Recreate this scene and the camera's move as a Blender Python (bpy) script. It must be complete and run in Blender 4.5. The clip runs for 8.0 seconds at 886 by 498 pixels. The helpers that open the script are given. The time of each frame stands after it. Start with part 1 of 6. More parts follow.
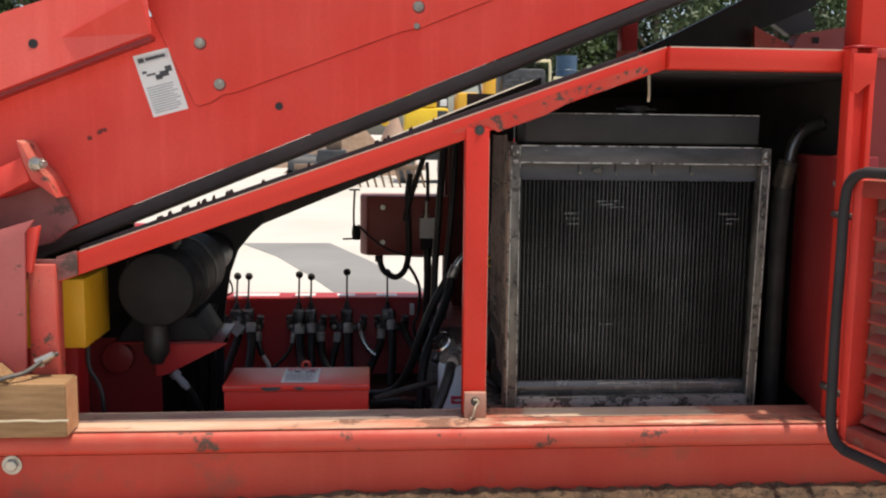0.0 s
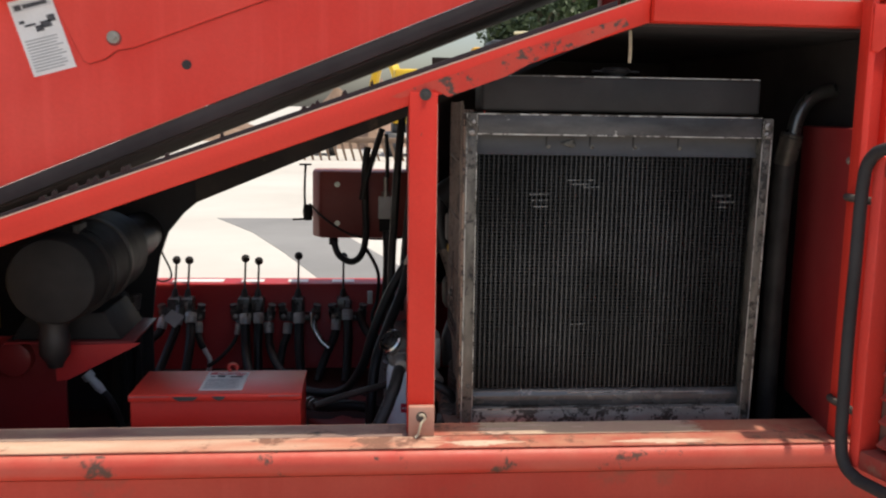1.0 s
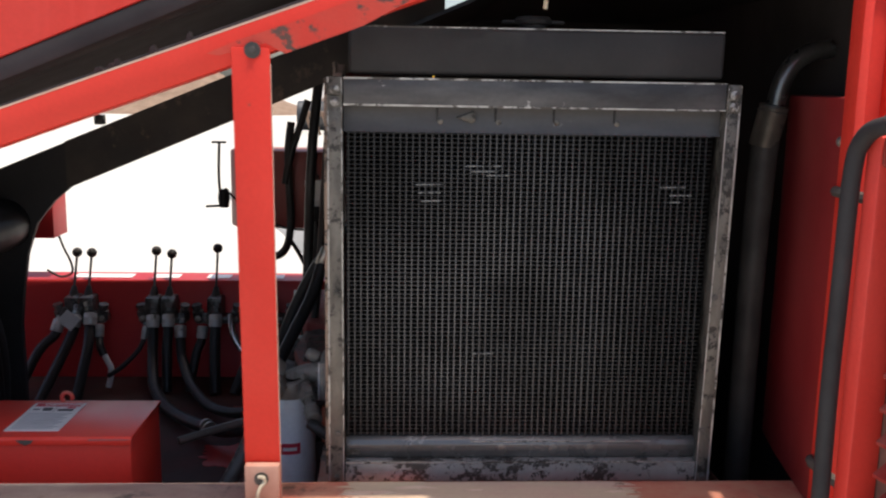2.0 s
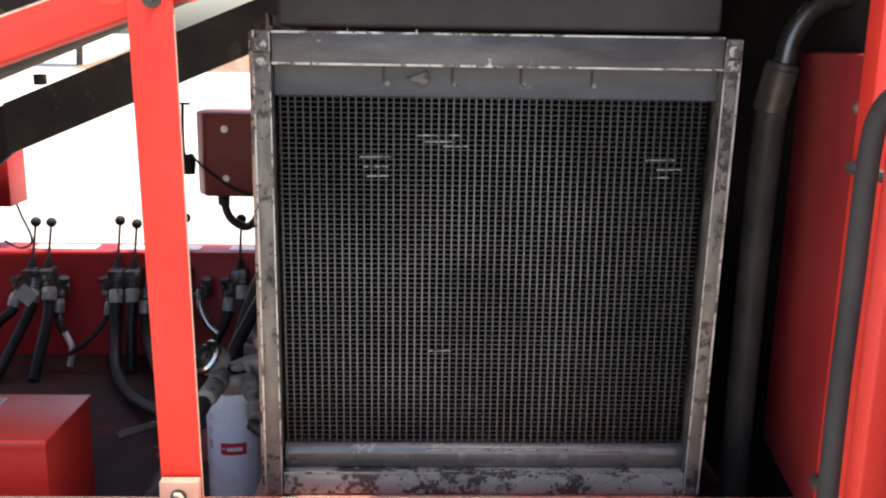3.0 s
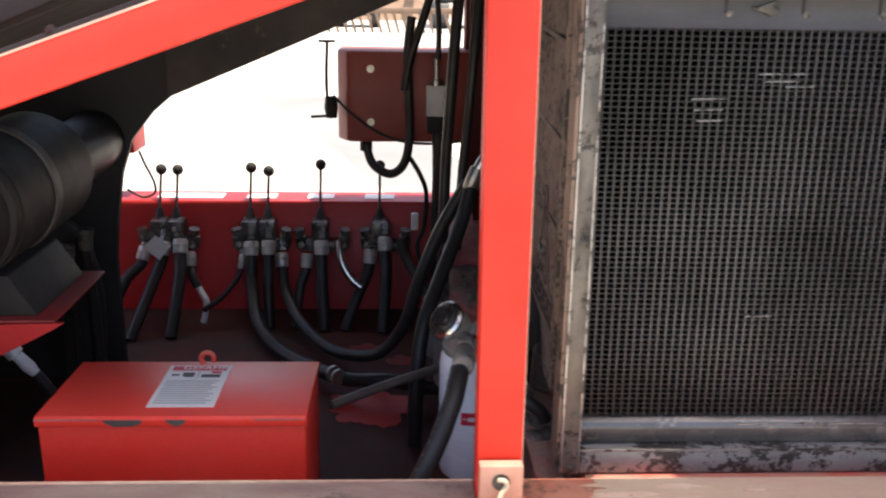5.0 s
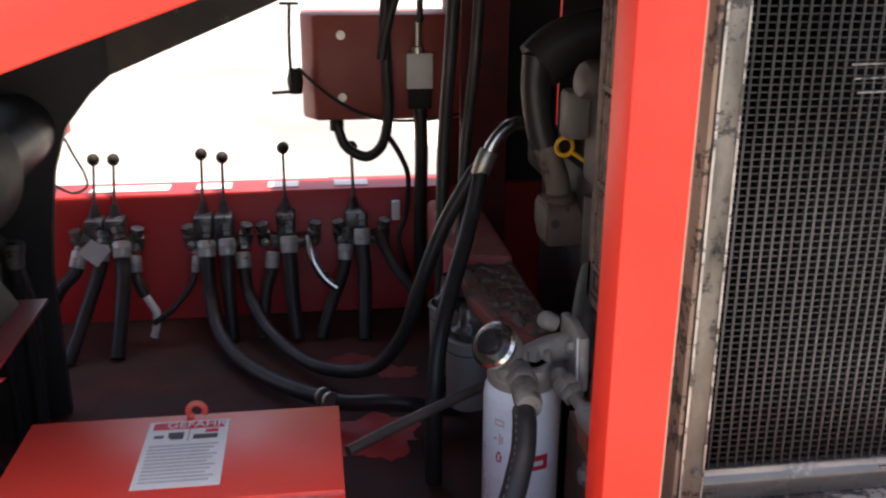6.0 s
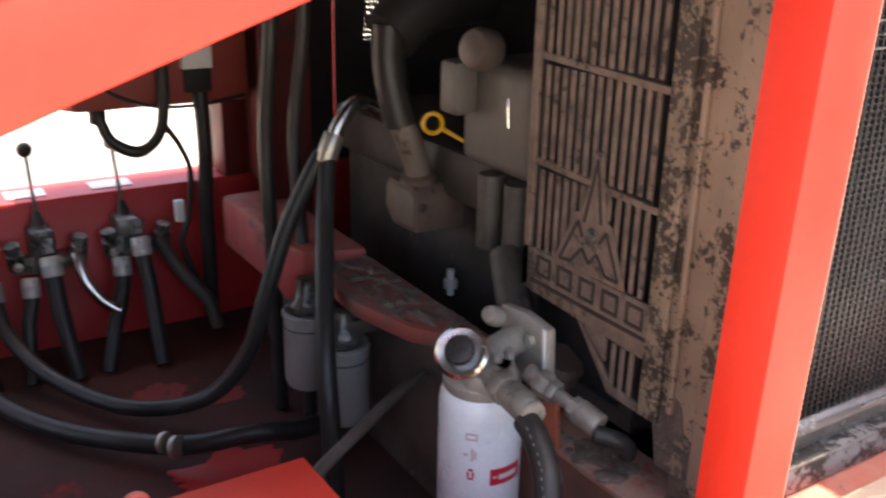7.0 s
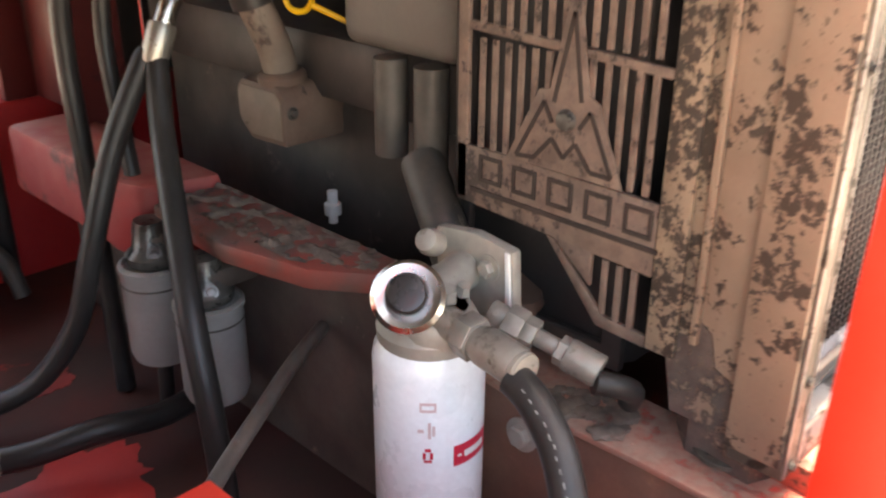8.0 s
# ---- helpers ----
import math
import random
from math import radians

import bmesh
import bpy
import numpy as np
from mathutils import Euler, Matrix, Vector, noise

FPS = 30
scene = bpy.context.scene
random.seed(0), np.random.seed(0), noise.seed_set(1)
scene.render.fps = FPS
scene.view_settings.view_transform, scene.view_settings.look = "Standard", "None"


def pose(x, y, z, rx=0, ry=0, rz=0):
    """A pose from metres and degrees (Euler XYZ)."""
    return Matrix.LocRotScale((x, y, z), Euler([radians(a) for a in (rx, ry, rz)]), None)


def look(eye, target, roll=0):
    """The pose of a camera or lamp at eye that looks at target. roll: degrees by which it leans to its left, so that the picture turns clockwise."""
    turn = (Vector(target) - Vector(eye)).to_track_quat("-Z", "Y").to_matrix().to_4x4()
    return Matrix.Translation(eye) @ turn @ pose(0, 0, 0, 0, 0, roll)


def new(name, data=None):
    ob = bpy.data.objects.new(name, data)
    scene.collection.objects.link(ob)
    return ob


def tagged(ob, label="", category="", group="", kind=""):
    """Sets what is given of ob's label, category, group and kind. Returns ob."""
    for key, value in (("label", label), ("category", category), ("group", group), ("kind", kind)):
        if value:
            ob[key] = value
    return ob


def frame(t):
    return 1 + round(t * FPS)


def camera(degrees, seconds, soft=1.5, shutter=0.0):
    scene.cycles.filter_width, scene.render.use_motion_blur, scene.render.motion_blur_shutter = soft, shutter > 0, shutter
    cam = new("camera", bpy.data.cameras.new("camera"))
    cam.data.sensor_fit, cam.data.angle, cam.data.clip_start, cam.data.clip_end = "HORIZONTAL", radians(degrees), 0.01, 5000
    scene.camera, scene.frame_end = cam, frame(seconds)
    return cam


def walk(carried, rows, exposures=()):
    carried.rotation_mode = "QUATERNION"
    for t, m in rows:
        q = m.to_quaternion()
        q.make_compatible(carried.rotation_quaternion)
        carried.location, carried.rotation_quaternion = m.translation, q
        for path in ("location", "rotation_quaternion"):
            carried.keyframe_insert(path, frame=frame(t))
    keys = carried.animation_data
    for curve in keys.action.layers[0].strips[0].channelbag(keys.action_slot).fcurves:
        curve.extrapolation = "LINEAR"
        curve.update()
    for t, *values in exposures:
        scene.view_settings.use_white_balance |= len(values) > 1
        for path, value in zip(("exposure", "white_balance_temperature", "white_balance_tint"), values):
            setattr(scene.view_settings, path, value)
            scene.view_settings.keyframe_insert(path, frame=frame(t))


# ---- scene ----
cam = camera(51.4, 8.0, 2.1, 0.35)
PATH = [
    (0, (-0.015, -0.142, 1.621), (0.141, 1.837, 1.372), 0.7),
    (0.5, (0.04, -0.061, 1.604), (0.199, 1.914, 1.332), 1.1),
    (1, (0.129, 0.243, 1.605), (0.305, 2.211, 1.3), 1.0),
    (1.5, (0.248, 0.474, 1.592), (0.407, 2.44, 1.262), 0.3),
    (2, (0.499, 0.747, 1.588), (0.596, 2.712, 1.229), 1.0),
    (3.5, (0.626, 0.986, 1.586), (0.673, 2.925, 1.097), 1.0),
    (4, (0.569, 0.984, 1.585), (0.617, 2.917, 1.072), 1.9),
    (4.5, (0.394, 1.045, 1.577), (0.435, 2.972, 1.043), 2.2),
    (5, (0.137, 1.157, 1.56), (0.217, 3.072, 0.99), 0.9),
    (5.2, (0.087, 1.189, 1.547), (0.176, 3.105, 0.981), -0.6),
    (6.3, (-0.118, 1.629, 1.517), (0.323, 3.464, 0.855), 0.8),
    (6.5, (-0.199, 1.692, 1.509), (0.408, 3.48, 0.848), 0.7),
    (7, (-0.391, 1.819, 1.5), (0.622, 3.4, 0.813), 1.3),
    (7.5, (-0.389, 1.919, 1.466), (0.782, 3.342, 0.689), 2.1),
    (8, (-0.315, 2.153, 1.364), (0.992, 3.418, 0.532), 0.5),
]
EXPOSURES = [(0.0, 0.16, 6800, 10), (1.0, 0.10, 6700, 10), (1.5, 0.10, 6600, 10), (2.0, 0.40, 6500, 11), (3.5, 1.36, 6600, 11), (4.5, 1.30, 6700, 11),
             (5.0, 1.27, 6850, 12), (6.5, 1.50, 7000, 12), (7.0, 2.18, 7300, 12), (7.5, 2.70, 7800, 11), (8.0, 3.12, 8400, 10)]
walk(cam, [(t, look(eye, target, roll)) for t, eye, target, roll in PATH], EXPOSURES)

# ---- daylight ----
SUN_DIR = Vector((0.20, -0.020, 0.978)).normalized()
world = bpy.data.worlds.new("yard_sky")
scene.world = world
world.use_nodes = True
wn = world.node_tree
sky = wn.nodes.new("ShaderNodeTexSky")
sky.sky_type = "NISHITA"
sky.sun_disc = False
sky.sun_elevation = math.asin(SUN_DIR.z)
sky.sun_rotation = math.atan2(SUN_DIR.x, SUN_DIR.y)
sky.dust_density = 3.0
wn.links.new(sky.outputs[0], wn.nodes["Background"].inputs[0])
wn.nodes["Background"].inputs[1].default_value = 0.17
sun = new("sun", bpy.data.lights.new("sun", "SUN"))
sun.data.energy, sun.data.angle, sun.data.color = 3.6, radians(0.8), (1.0, 0.93, 0.82)
sun.matrix_basis = look(SUN_DIR * 30, (0, 0, 0))

# ---- mesh tools ----
def box(bm, x0, x1, y0, y1, z0, z1, bev=0.0, seg=2):
    vs = [bm.verts.new((x, y, z)) for x in (x0, x1) for y in (y0, y1) for z in (z0, z1)]
    fs = [(0, 1, 3, 2), (4, 6, 7, 5), (0, 4, 5, 1), (2, 3, 7, 6), (0, 2, 6, 4), (1, 5, 7, 3)]
    faces = [bm.faces.new([vs[i] for i in f]) for f in fs]
    if bev:
        edges = list({e for f in faces for e in f.edges})
        bmesh.ops.bevel(bm, geom=edges, offset=bev, segments=seg, affect="EDGES", profile=0.5)
    return bm


def prism(bm, pts, axis, lo, hi, bev=0.0):
    """A plate: the outline pts, in the two other axes in order, from lo to hi along axis."""
    def at(a, b, c):
        return {"x": (c, a, b), "y": (a, c, b), "z": (a, b, c)}[axis]
    low = [bm.verts.new(at(a, b, lo)) for a, b in pts]
    high = [bm.verts.new(at(a, b, hi)) for a, b in pts]
    n = len(pts)
    faces = [bm.faces.new(low[::-1]), bm.faces.new(high)]
    faces += [bm.faces.new((low[i], low[(i + 1) % n], high[(i + 1) % n], high[i])) for i in range(n)]
    bmesh.ops.recalc_face_normals(bm, faces=faces)
    if bev:
        edges = list({e for f in faces for e in f.edges})
        bmesh.ops.bevel(bm, geom=edges, offset=bev, segments=2, affect="EDGES", profile=0.5)
    return bm


def frame_of(d):
    d = Vector(d).normalized()
    a = d.cross(Vector((0, 0, 1)))
    if a.length < 1e-3:
        a = d.cross(Vector((1, 0, 0)))
    a.normalize()
    return d, a, d.cross(a)


def lathe(bm, base, axis, profile, n=24):
    """Rings (radius, height) along an axis from base; the ends are closed."""
    d, a, b = frame_of(axis)
    base = Vector(base)
    rings = []
    for r, h in profile:
        rings.append([bm.verts.new(base + d * h + (a * math.cos(k * math.tau / n) + b * math.sin(k * math.tau / n)) * r) for k in range(n)])
    made = []
    for lo, hi in zip(rings, rings[1:]):
        for k in range(n):
            f = bm.faces.new((lo[k], lo[(k + 1) % n], hi[(k + 1) % n], hi[k]))
            f.smooth = True
            made.append(f)
    made += [bm.faces.new(rings[0][::-1]), bm.faces.new(rings[-1])]
    bmesh.ops.recalc_face_normals(bm, faces=made)
    return bm


def cyl(bm, p, q, r, r2=None, n=20):
    d = Vector(q) - Vector(p)
    return lathe(bm, p, d, [(r, 0), (r if r2 is None else r2, d.length)], n)


def curve_points(pts, per=7):
    pts = [Vector(p) for p in pts]
    out = []
    for i in range(len(pts) - 1):
        p0, p1, p2, p3 = pts[max(i - 1, 0)], pts[i], pts[i + 1], pts[min(i + 2, len(pts) - 1)]
        for k in range(per):
            t = k / per
            out.append(0.5 * (2 * p1 + (p2 - p0) * t + (2 * p0 - 5 * p1 + 4 * p2 - p3) * t * t + (3 * p1 - p0 - 3 * p2 + p3) * t ** 3))
    return out + [pts[-1]]


def tube(bm, pts, r, n=12, per=7, ribs=0.0):
    """A hose or pipe through the points; ribs: the height of rings along it."""
    pts = curve_points(pts, per)
    _, a, _ = frame_of(pts[1] - pts[0])
    rings = []
    for i, p in enumerate(pts):
        d = (pts[min(i + 1, len(pts) - 1)] - pts[max(i - 1, 0)]).normalized()
        a = (a - d * a.dot(d)).normalized()
        b = d.cross(a)
        rr = r + (ribs if i % 2 else 0.0)
        rings.append([bm.verts.new(p + (a * math.cos(k * math.tau / n) + b * math.sin(k * math.tau / n)) * rr) for k in range(n)])
    made = []
    for lo, hi in zip(rings, rings[1:]):
        for k in range(n):
            f = bm.faces.new((lo[k], lo[(k + 1) % n], hi[(k + 1) % n], hi[k]))
            f.smooth = True
            made.append(f)
    made += [bm.faces.new(rings[0][::-1]), bm.faces.new(rings[-1])]
    bmesh.ops.recalc_face_normals(bm, faces=made)
    return bm


def ball(bm, c, r, n=16, squash=1.0):
    bmesh.ops.create_uvsphere(bm, u_segments=n, v_segments=n // 2 + 2, radius=r, matrix=Matrix.Translation(c) @ Matrix.Diagonal((1, 1, squash, 1)))
    for f in bm.faces:
        f.smooth = True
    return bm


def bolt(bm, c, axis, r, h=None):
    """A hexagonal head on a washer."""
    h = h or r * 0.7
    d = Vector(axis).normalized()
    lathe(bm, c, d, [(r * 1.55, 0), (r * 1.55, r * 0.2)], 20)
    lathe(bm, Vector(c) + d * r * 0.2, d, [(r, 0), (r, h * 0.85), (r * 0.85, h)], 6)
    for f in bm.faces:
        if len(f.verts) == 4 and f.calc_area() > r * r * 0.25:
            f.smooth = False
    return bm


def B():
    return bmesh.new()


def mesh_of(name, bm, material):
    me = bpy.data.meshes.new(name)
    bm.to_mesh(me)
    bm.free()
    me.materials.append(material)
    me.set_sharp_from_angle(angle=radians(38))
    return me


def thing(name, loc, label, category, group="", kind=""):
    """The empty root of a thing that has parts."""
    ob = new(name)
    ob.location = loc
    ob.empty_display_size = 0.05
    return tagged(ob, label, category, group, kind)


def part(name, bm, material, parent, label=""):
    """One mesh, drawn in world places, under a thing or a part."""
    ob = new(name, mesh_of(name, bm, material))
    up, shift = parent, Vector()
    while up:
        shift += up.location
        up = up.parent
    ob.parent = parent
    ob.location = (0, 0, 0)
    if parent.type == "EMPTY":
        ob.matrix_parent_inverse = Matrix.Translation(-shift)
    return tagged(ob, label)


def solid(name, bm, material, label, category, group="", kind=""):
    """A thing that is one mesh."""
    return tagged(new(name, mesh_of(name, bm, material)), label, category, group, kind)


# ---- materials ----
def surface(name, c1, c2, rough=0.5, metal=0.0, spec=0.5, scale=6.0, chips=None, chip_scale=14.0, chip_at=0.62, chip_soft=0.03,
            dust=None, dust_amount=0.5, bump=0.15, fine=140.0, rough_var=0.2, streaks=0.0, coat=0.0, vary=0.0, stretch=None, patch=0.25, world_grain=False, brighter=None):
    """A procedural surface: two tones at a large scale, fine grain, chipped or stained spots, dust, relief."""
    m = bpy.data.materials.new(name)
    m.use_nodes = True
    nt = m.node_tree
    N, L = nt.nodes.new, nt.links.new
    bsdf = nt.nodes["Principled BSDF"]
    co = N("ShaderNodeNewGeometry").outputs["Position"] if world_grain else N("ShaderNodeTexCoord").outputs["Object"]
    if stretch:
        mp = N("ShaderNodeMapping")
        mp.inputs["Scale"].default_value = stretch
        L(co, mp.inputs["Vector"])
        co_s = mp.outputs[0]
    else:
        co_s = co

    def nz(s, detail, vec=None, rgh=0.55):
        n = N("ShaderNodeTexNoise")
        n.inputs["Scale"].default_value, n.inputs["Detail"].default_value, n.inputs["Roughness"].default_value = s, detail, rgh
        L(vec or co, n.inputs["Vector"])
        return n.outputs["Fac"]

    def band(v, lo, hi):
        r = N("ShaderNodeMapRange")
        r.inputs["From Min"].default_value, r.inputs["From Max"].default_value = lo, hi
        L(v, r.inputs["Value"])
        return r.outputs[0]

    def mix(f, a, b):
        x = N("ShaderNodeMix")
        x.data_type = "RGBA"
        if isinstance(f, float):
            x.inputs[0].default_value = f
        else:
            L(f, x.inputs[0])
        for i, v in ((6, a), (7, b)):
            if isinstance(v, tuple):
                x.inputs[i].default_value = (*v, 1)
            else:
                L(v, x.inputs[i])
        return x.outputs[2]

    def times(a, k):
        q = N("ShaderNodeMath")
        q.operation = "MULTIPLY"
        L(a, q.inputs[0])
        if isinstance(k, float):
            q.inputs[1].default_value = k
        else:
            L(k, q.inputs[1])
        return q.outputs[0]

    col = mix(band(nz(scale, 5, co_s), 0.35, 0.68), c1, c2)
    if vary:
        rnd = N("ShaderNodeObjectInfo").outputs["Random"]
        col = mix(times(rnd, vary), col, c2)
    # Colour darkens with distance from the given centre.
    if brighter:
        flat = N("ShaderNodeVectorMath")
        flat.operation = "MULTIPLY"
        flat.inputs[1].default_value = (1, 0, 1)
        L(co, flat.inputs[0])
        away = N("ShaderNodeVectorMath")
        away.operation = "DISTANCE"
        away.inputs[1].default_value = (brighter[0], 0, brighter[1])
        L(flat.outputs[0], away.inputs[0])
        col = mix(times(band(away.outputs["Value"], brighter[2] * 0.55, brighter[2] * 1.1), 0.85), col, tuple(v * 0.7 for v in c1))
    grain = nz(fine, 3)
    col = mix(times(band(grain, 0.3, 0.75), 0.16), col, tuple(v * 0.55 for v in c1))
    if streaks:
        mp = N("ShaderNodeMapping")
        mp.inputs["Scale"].default_value = (30, 30, 2.2)
        L(co, mp.inputs["Vector"])
        col = mix(times(band(nz(1.0, 4, mp.outputs[0]), 0.5, 0.75), streaks), col, tuple(min(1, v * 1.35 + 0.03) for v in c2))
    height = grain
    if dust:
        nrm = N("ShaderNodeSeparateXYZ")
        L(N("ShaderNodeTexCoord").outputs["Normal"], nrm.inputs[0])
        up = times(band(nrm.outputs[2], 0.1, 0.9), band(nz(scale * 2.3, 6), 0.3, 0.6))
        col = mix(times(up, dust_amount), col, dust)
        thin = times(band(nz(scale * 1.3, 6), 0.42, 0.72), dust_amount * 0.35)
        col = mix(thin, col, dust)
    rg = band(nz(scale * 1.7, 4), 0.2, 0.8)
    rr = N("ShaderNodeMapRange")
    rr.inputs["To Min"].default_value, rr.inputs["To Max"].default_value = max(0.03, rough - rough_var / 2), min(1, rough + rough_var / 2)
    L(rg, rr.inputs["Value"])
    rough_out = rr.outputs[0]
    if chips:
        wide = N("ShaderNodeMath")
        wide.operation = "MULTIPLY_ADD"
        L(nz(chip_scale * 0.16, 3), wide.inputs[0])
        wide.inputs[1].default_value = patch
        L(nz(chip_scale, 10, None, 0.70), wide.inputs[2])
        cf = band(wide.outputs[0], chip_at + patch * 0.5, chip_at + patch * 0.5 + chip_soft)
        col = mix(cf, col, chips)
        sub = N("ShaderNodeMath")
        sub.operation = "SUBTRACT"
        L(times(height, 0.25), sub.inputs[0])
        L(cf, sub.inputs[1])
        height = sub.outputs[0]
    L(col, bsdf.inputs["Base Color"])
    L(rough_out, bsdf.inputs["Roughness"])
    bsdf.inputs["Metallic"].default_value = metal
    bsdf.inputs["Specular IOR Level"].default_value = spec
    if coat:
        bsdf.inputs["Coat Weight"].default_value = coat
        bsdf.inputs["Coat Roughness"].default_value = 0.25
    bp = N("ShaderNodeBump")
    bp.inputs["Strength"].default_value, bp.inputs["Distance"].default_value = bump, 0.002
    L(height, bp.inputs["Height"])
    L(bp.outputs[0], bsdf.inputs["Normal"])
    return m


DUST = (0.42, 0.33, 0.23)
RUST = (0.10, 0.055, 0.035)
red = surface("red_paint", (0.70, 0.046, 0.031), (0.75, 0.080, 0.058), 0.5, spec=0.32, scale=2.2, streaks=0.2, chips=(0.24, 0.07, 0.05), chip_scale=11, chip_at=0.76, bump=0.08)
# Lighter copy of the conveyor red, with the wing's sunlight in it.
red_sunlit = surface("sunlit_red", (0.78, 0.090, 0.066), (0.80, 0.135, 0.105), 0.5, spec=0.32, scale=2.2, streaks=0.2, chips=(0.30, 0.09, 0.06), chip_scale=11, chip_at=0.76, bump=0.08)
red_frame = surface("red_frame_paint", (0.70, 0.034, 0.018), (0.74, 0.054, 0.033), 0.48, spec=0.3, scale=3, chips=(0.22, 0.07, 0.045), chip_scale=26, chip_at=0.70, bump=0.10)
red_worn = surface("red_worn_paint", (0.58, 0.055, 0.04), (0.66, 0.12, 0.085), 0.6, scale=5, chips=RUST, chip_scale=22, chip_at=0.585, chip_soft=0.05, dust=DUST, dust_amount=0.5, bump=0.3)
red_rail = surface("red_rail_paint", (0.50, 0.042, 0.025), (0.56, 0.078, 0.046), 0.55, spec=0.3, scale=2.5, chips=(0.30, 0.085, 0.052), chip_scale=6, chip_at=0.58, chip_soft=0.16, streaks=0.15, dust=(0.36, 0.13, 0.078), dust_amount=0.4, bump=0.15, patch=0.5)
# Worn ledge tones made creamier for the sun on the front strip.
red_ledge = surface("worn_sunlit_ledge", (0.56, 0.21, 0.13), (0.64, 0.50, 0.36), 0.75, scale=6, chips=(0.24, 0.115, 0.075), chip_scale=9, chip_at=0.585, chip_soft=0.07, bump=0.4, stretch=(0.5, 2.5, 2.5), patch=0.5)
red_dark = surface("red_dim_paint", (0.46, 0.016, 0.019), (0.50, 0.030, 0.028), 0.45, spec=0.35, scale=4, chips=(0.10, 0.025, 0.025), chip_scale=12, chip_at=0.66, chip_soft=0.08, dust=(0.32, 0.09, 0.075), dust_amount=0.2)
red_box = surface("red_toolbox_paint", (0.76, 0.030, 0.017), (0.78, 0.044, 0.027), 0.4, spec=0.33, scale=3, chips=(0.30, 0.20, 0.16), chip_scale=19, chip_at=0.74, dust=(0.6, 0.13, 0.09), dust_amount=0.25)
red_cast = surface("dull_red_cover", (0.26, 0.040, 0.032), (0.32, 0.06, 0.045), 0.5, scale=6, dust=DUST, dust_amount=0.2)
pink_red = surface("faded_red_paint", (0.46, 0.09, 0.085), (0.50, 0.13, 0.12), 0.55, scale=4, chips=RUST, chip_scale=12, chip_at=0.68)
earth = surface("caked_soil", (0.060, 0.035, 0.020), (0.155, 0.092, 0.052), 0.95, scale=30, chips=(0.030, 0.022, 0.012), chip_scale=150, chip_at=0.54, chip_soft=0.08, bump=1.0, fine=300, patch=0.4)
black = surface("black_paint", (0.024, 0.0230, 0.0232), (0.042, 0.040, 0.040), 0.5, spec=0.2, scale=5, chips=(0.10, 0.092, 0.086), chip_scale=30, chip_at=0.73, dust=(0.13, 0.105, 0.09), dust_amount=0.15)
black_worn = surface("black_worn_steel", (0.050, 0.049, 0.050), (0.125, 0.122, 0.122), 0.40, metal=0.35, spec=0.25, scale=9, chips=(0.40, 0.39, 0.38), chip_scale=34, chip_at=0.67, chip_soft=0.05, bump=0.25, stretch=(0.5, 1, 2))
rim_steel = surface("bare_worn_steel", (0.050, 0.046, 0.042), (0.17, 0.157, 0.142), 0.40, metal=0.4, scale=14, chips=(0.02, 0.018, 0.016), chip_scale=60, chip_at=0.57, chip_soft=0.04, bump=0.35, patch=0.5)
edge_steel = surface("pale_bright_steel", (0.34, 0.32, 0.30), (0.58, 0.56, 0.52), 0.35, metal=0.6, scale=30, chips=(0.09, 0.08, 0.07), chip_scale=45, chip_at=0.53, chip_soft=0.06, bump=0.2, patch=0.6)
# Cream that gives sunlit edges and patches their paleness.
edge_cream = surface("sunlit_cream", (0.74, 0.56, 0.42), (0.66, 0.44, 0.32), 0.6, scale=20, chips=(0.45, 0.14, 0.09), chip_scale=60, chip_at=0.64, bump=0.2)
hose_dusty = surface("dusty_hose_rubber", (0.036, 0.033, 0.030), (0.072, 0.065, 0.058), 0.55, spec=0.3, scale=10, dust=(0.2, 0.17, 0.14), dust_amount=0.2, bump=0.3)
# Lighter in the middle of the core, darker towards its rim.
core_metal = surface("radiator_fin_metal", (0.018, 0.018, 0.0195), (0.118, 0.118, 0.123), 0.34, metal=0.6, scale=5.5, bump=0.1, vary=0.3, world_grain=True, brighter=(0.70, 1.20, 0.38))
clod_brown = surface("oily_dirt_clods", (0.110, 0.084, 0.068), (0.240, 0.180, 0.142), 0.7, scale=55, chips=(0.19, 0.055, 0.042), chip_scale=30, chip_at=0.60, chip_soft=0.1, bump=0.9, fine=260, patch=0.5)
plastic_gloss = surface("glossy_black_plastic", (0.020, 0.018, 0.018), (0.032, 0.028, 0.028), 0.28, spec=0.5, scale=12, bump=0.05)
# Black raised in tone to take in lens flare over the bay.
flare_black = surface("flare_lifted_black", (0.024, 0.020, 0.019), (0.046, 0.038, 0.035), 0.8, scale=5, chips=(0.075, 0.024, 0.022), chip_scale=6, chip_at=0.60, chip_soft=0.12, patch=0.4)
core_dark = surface("radiator_core_dark", (0.021, 0.019, 0.0195), (0.036, 0.033, 0.033), 0.75, scale=9)
rubber = surface("black_rubber", (0.019, 0.0175, 0.017), (0.033, 0.0305, 0.0295), 0.42, spec=0.35, scale=14, dust=(0.12, 0.095, 0.08), dust_amount=0.07, bump=0.2)
dim_steel = surface("sooty_metal", (0.05, 0.047, 0.043), (0.10, 0.09, 0.08), 0.55, metal=0.2, scale=16, chips=(0.20, 0.17, 0.13), chip_scale=22, chip_at=0.64, dust=(0.16, 0.12, 0.09), dust_amount=0.4, bump=0.35)
chrome = surface("bright_plated_steel", (0.62, 0.60, 0.56), (0.72, 0.70, 0.66), 0.22, metal=1.0, scale=20, bump=0.05)
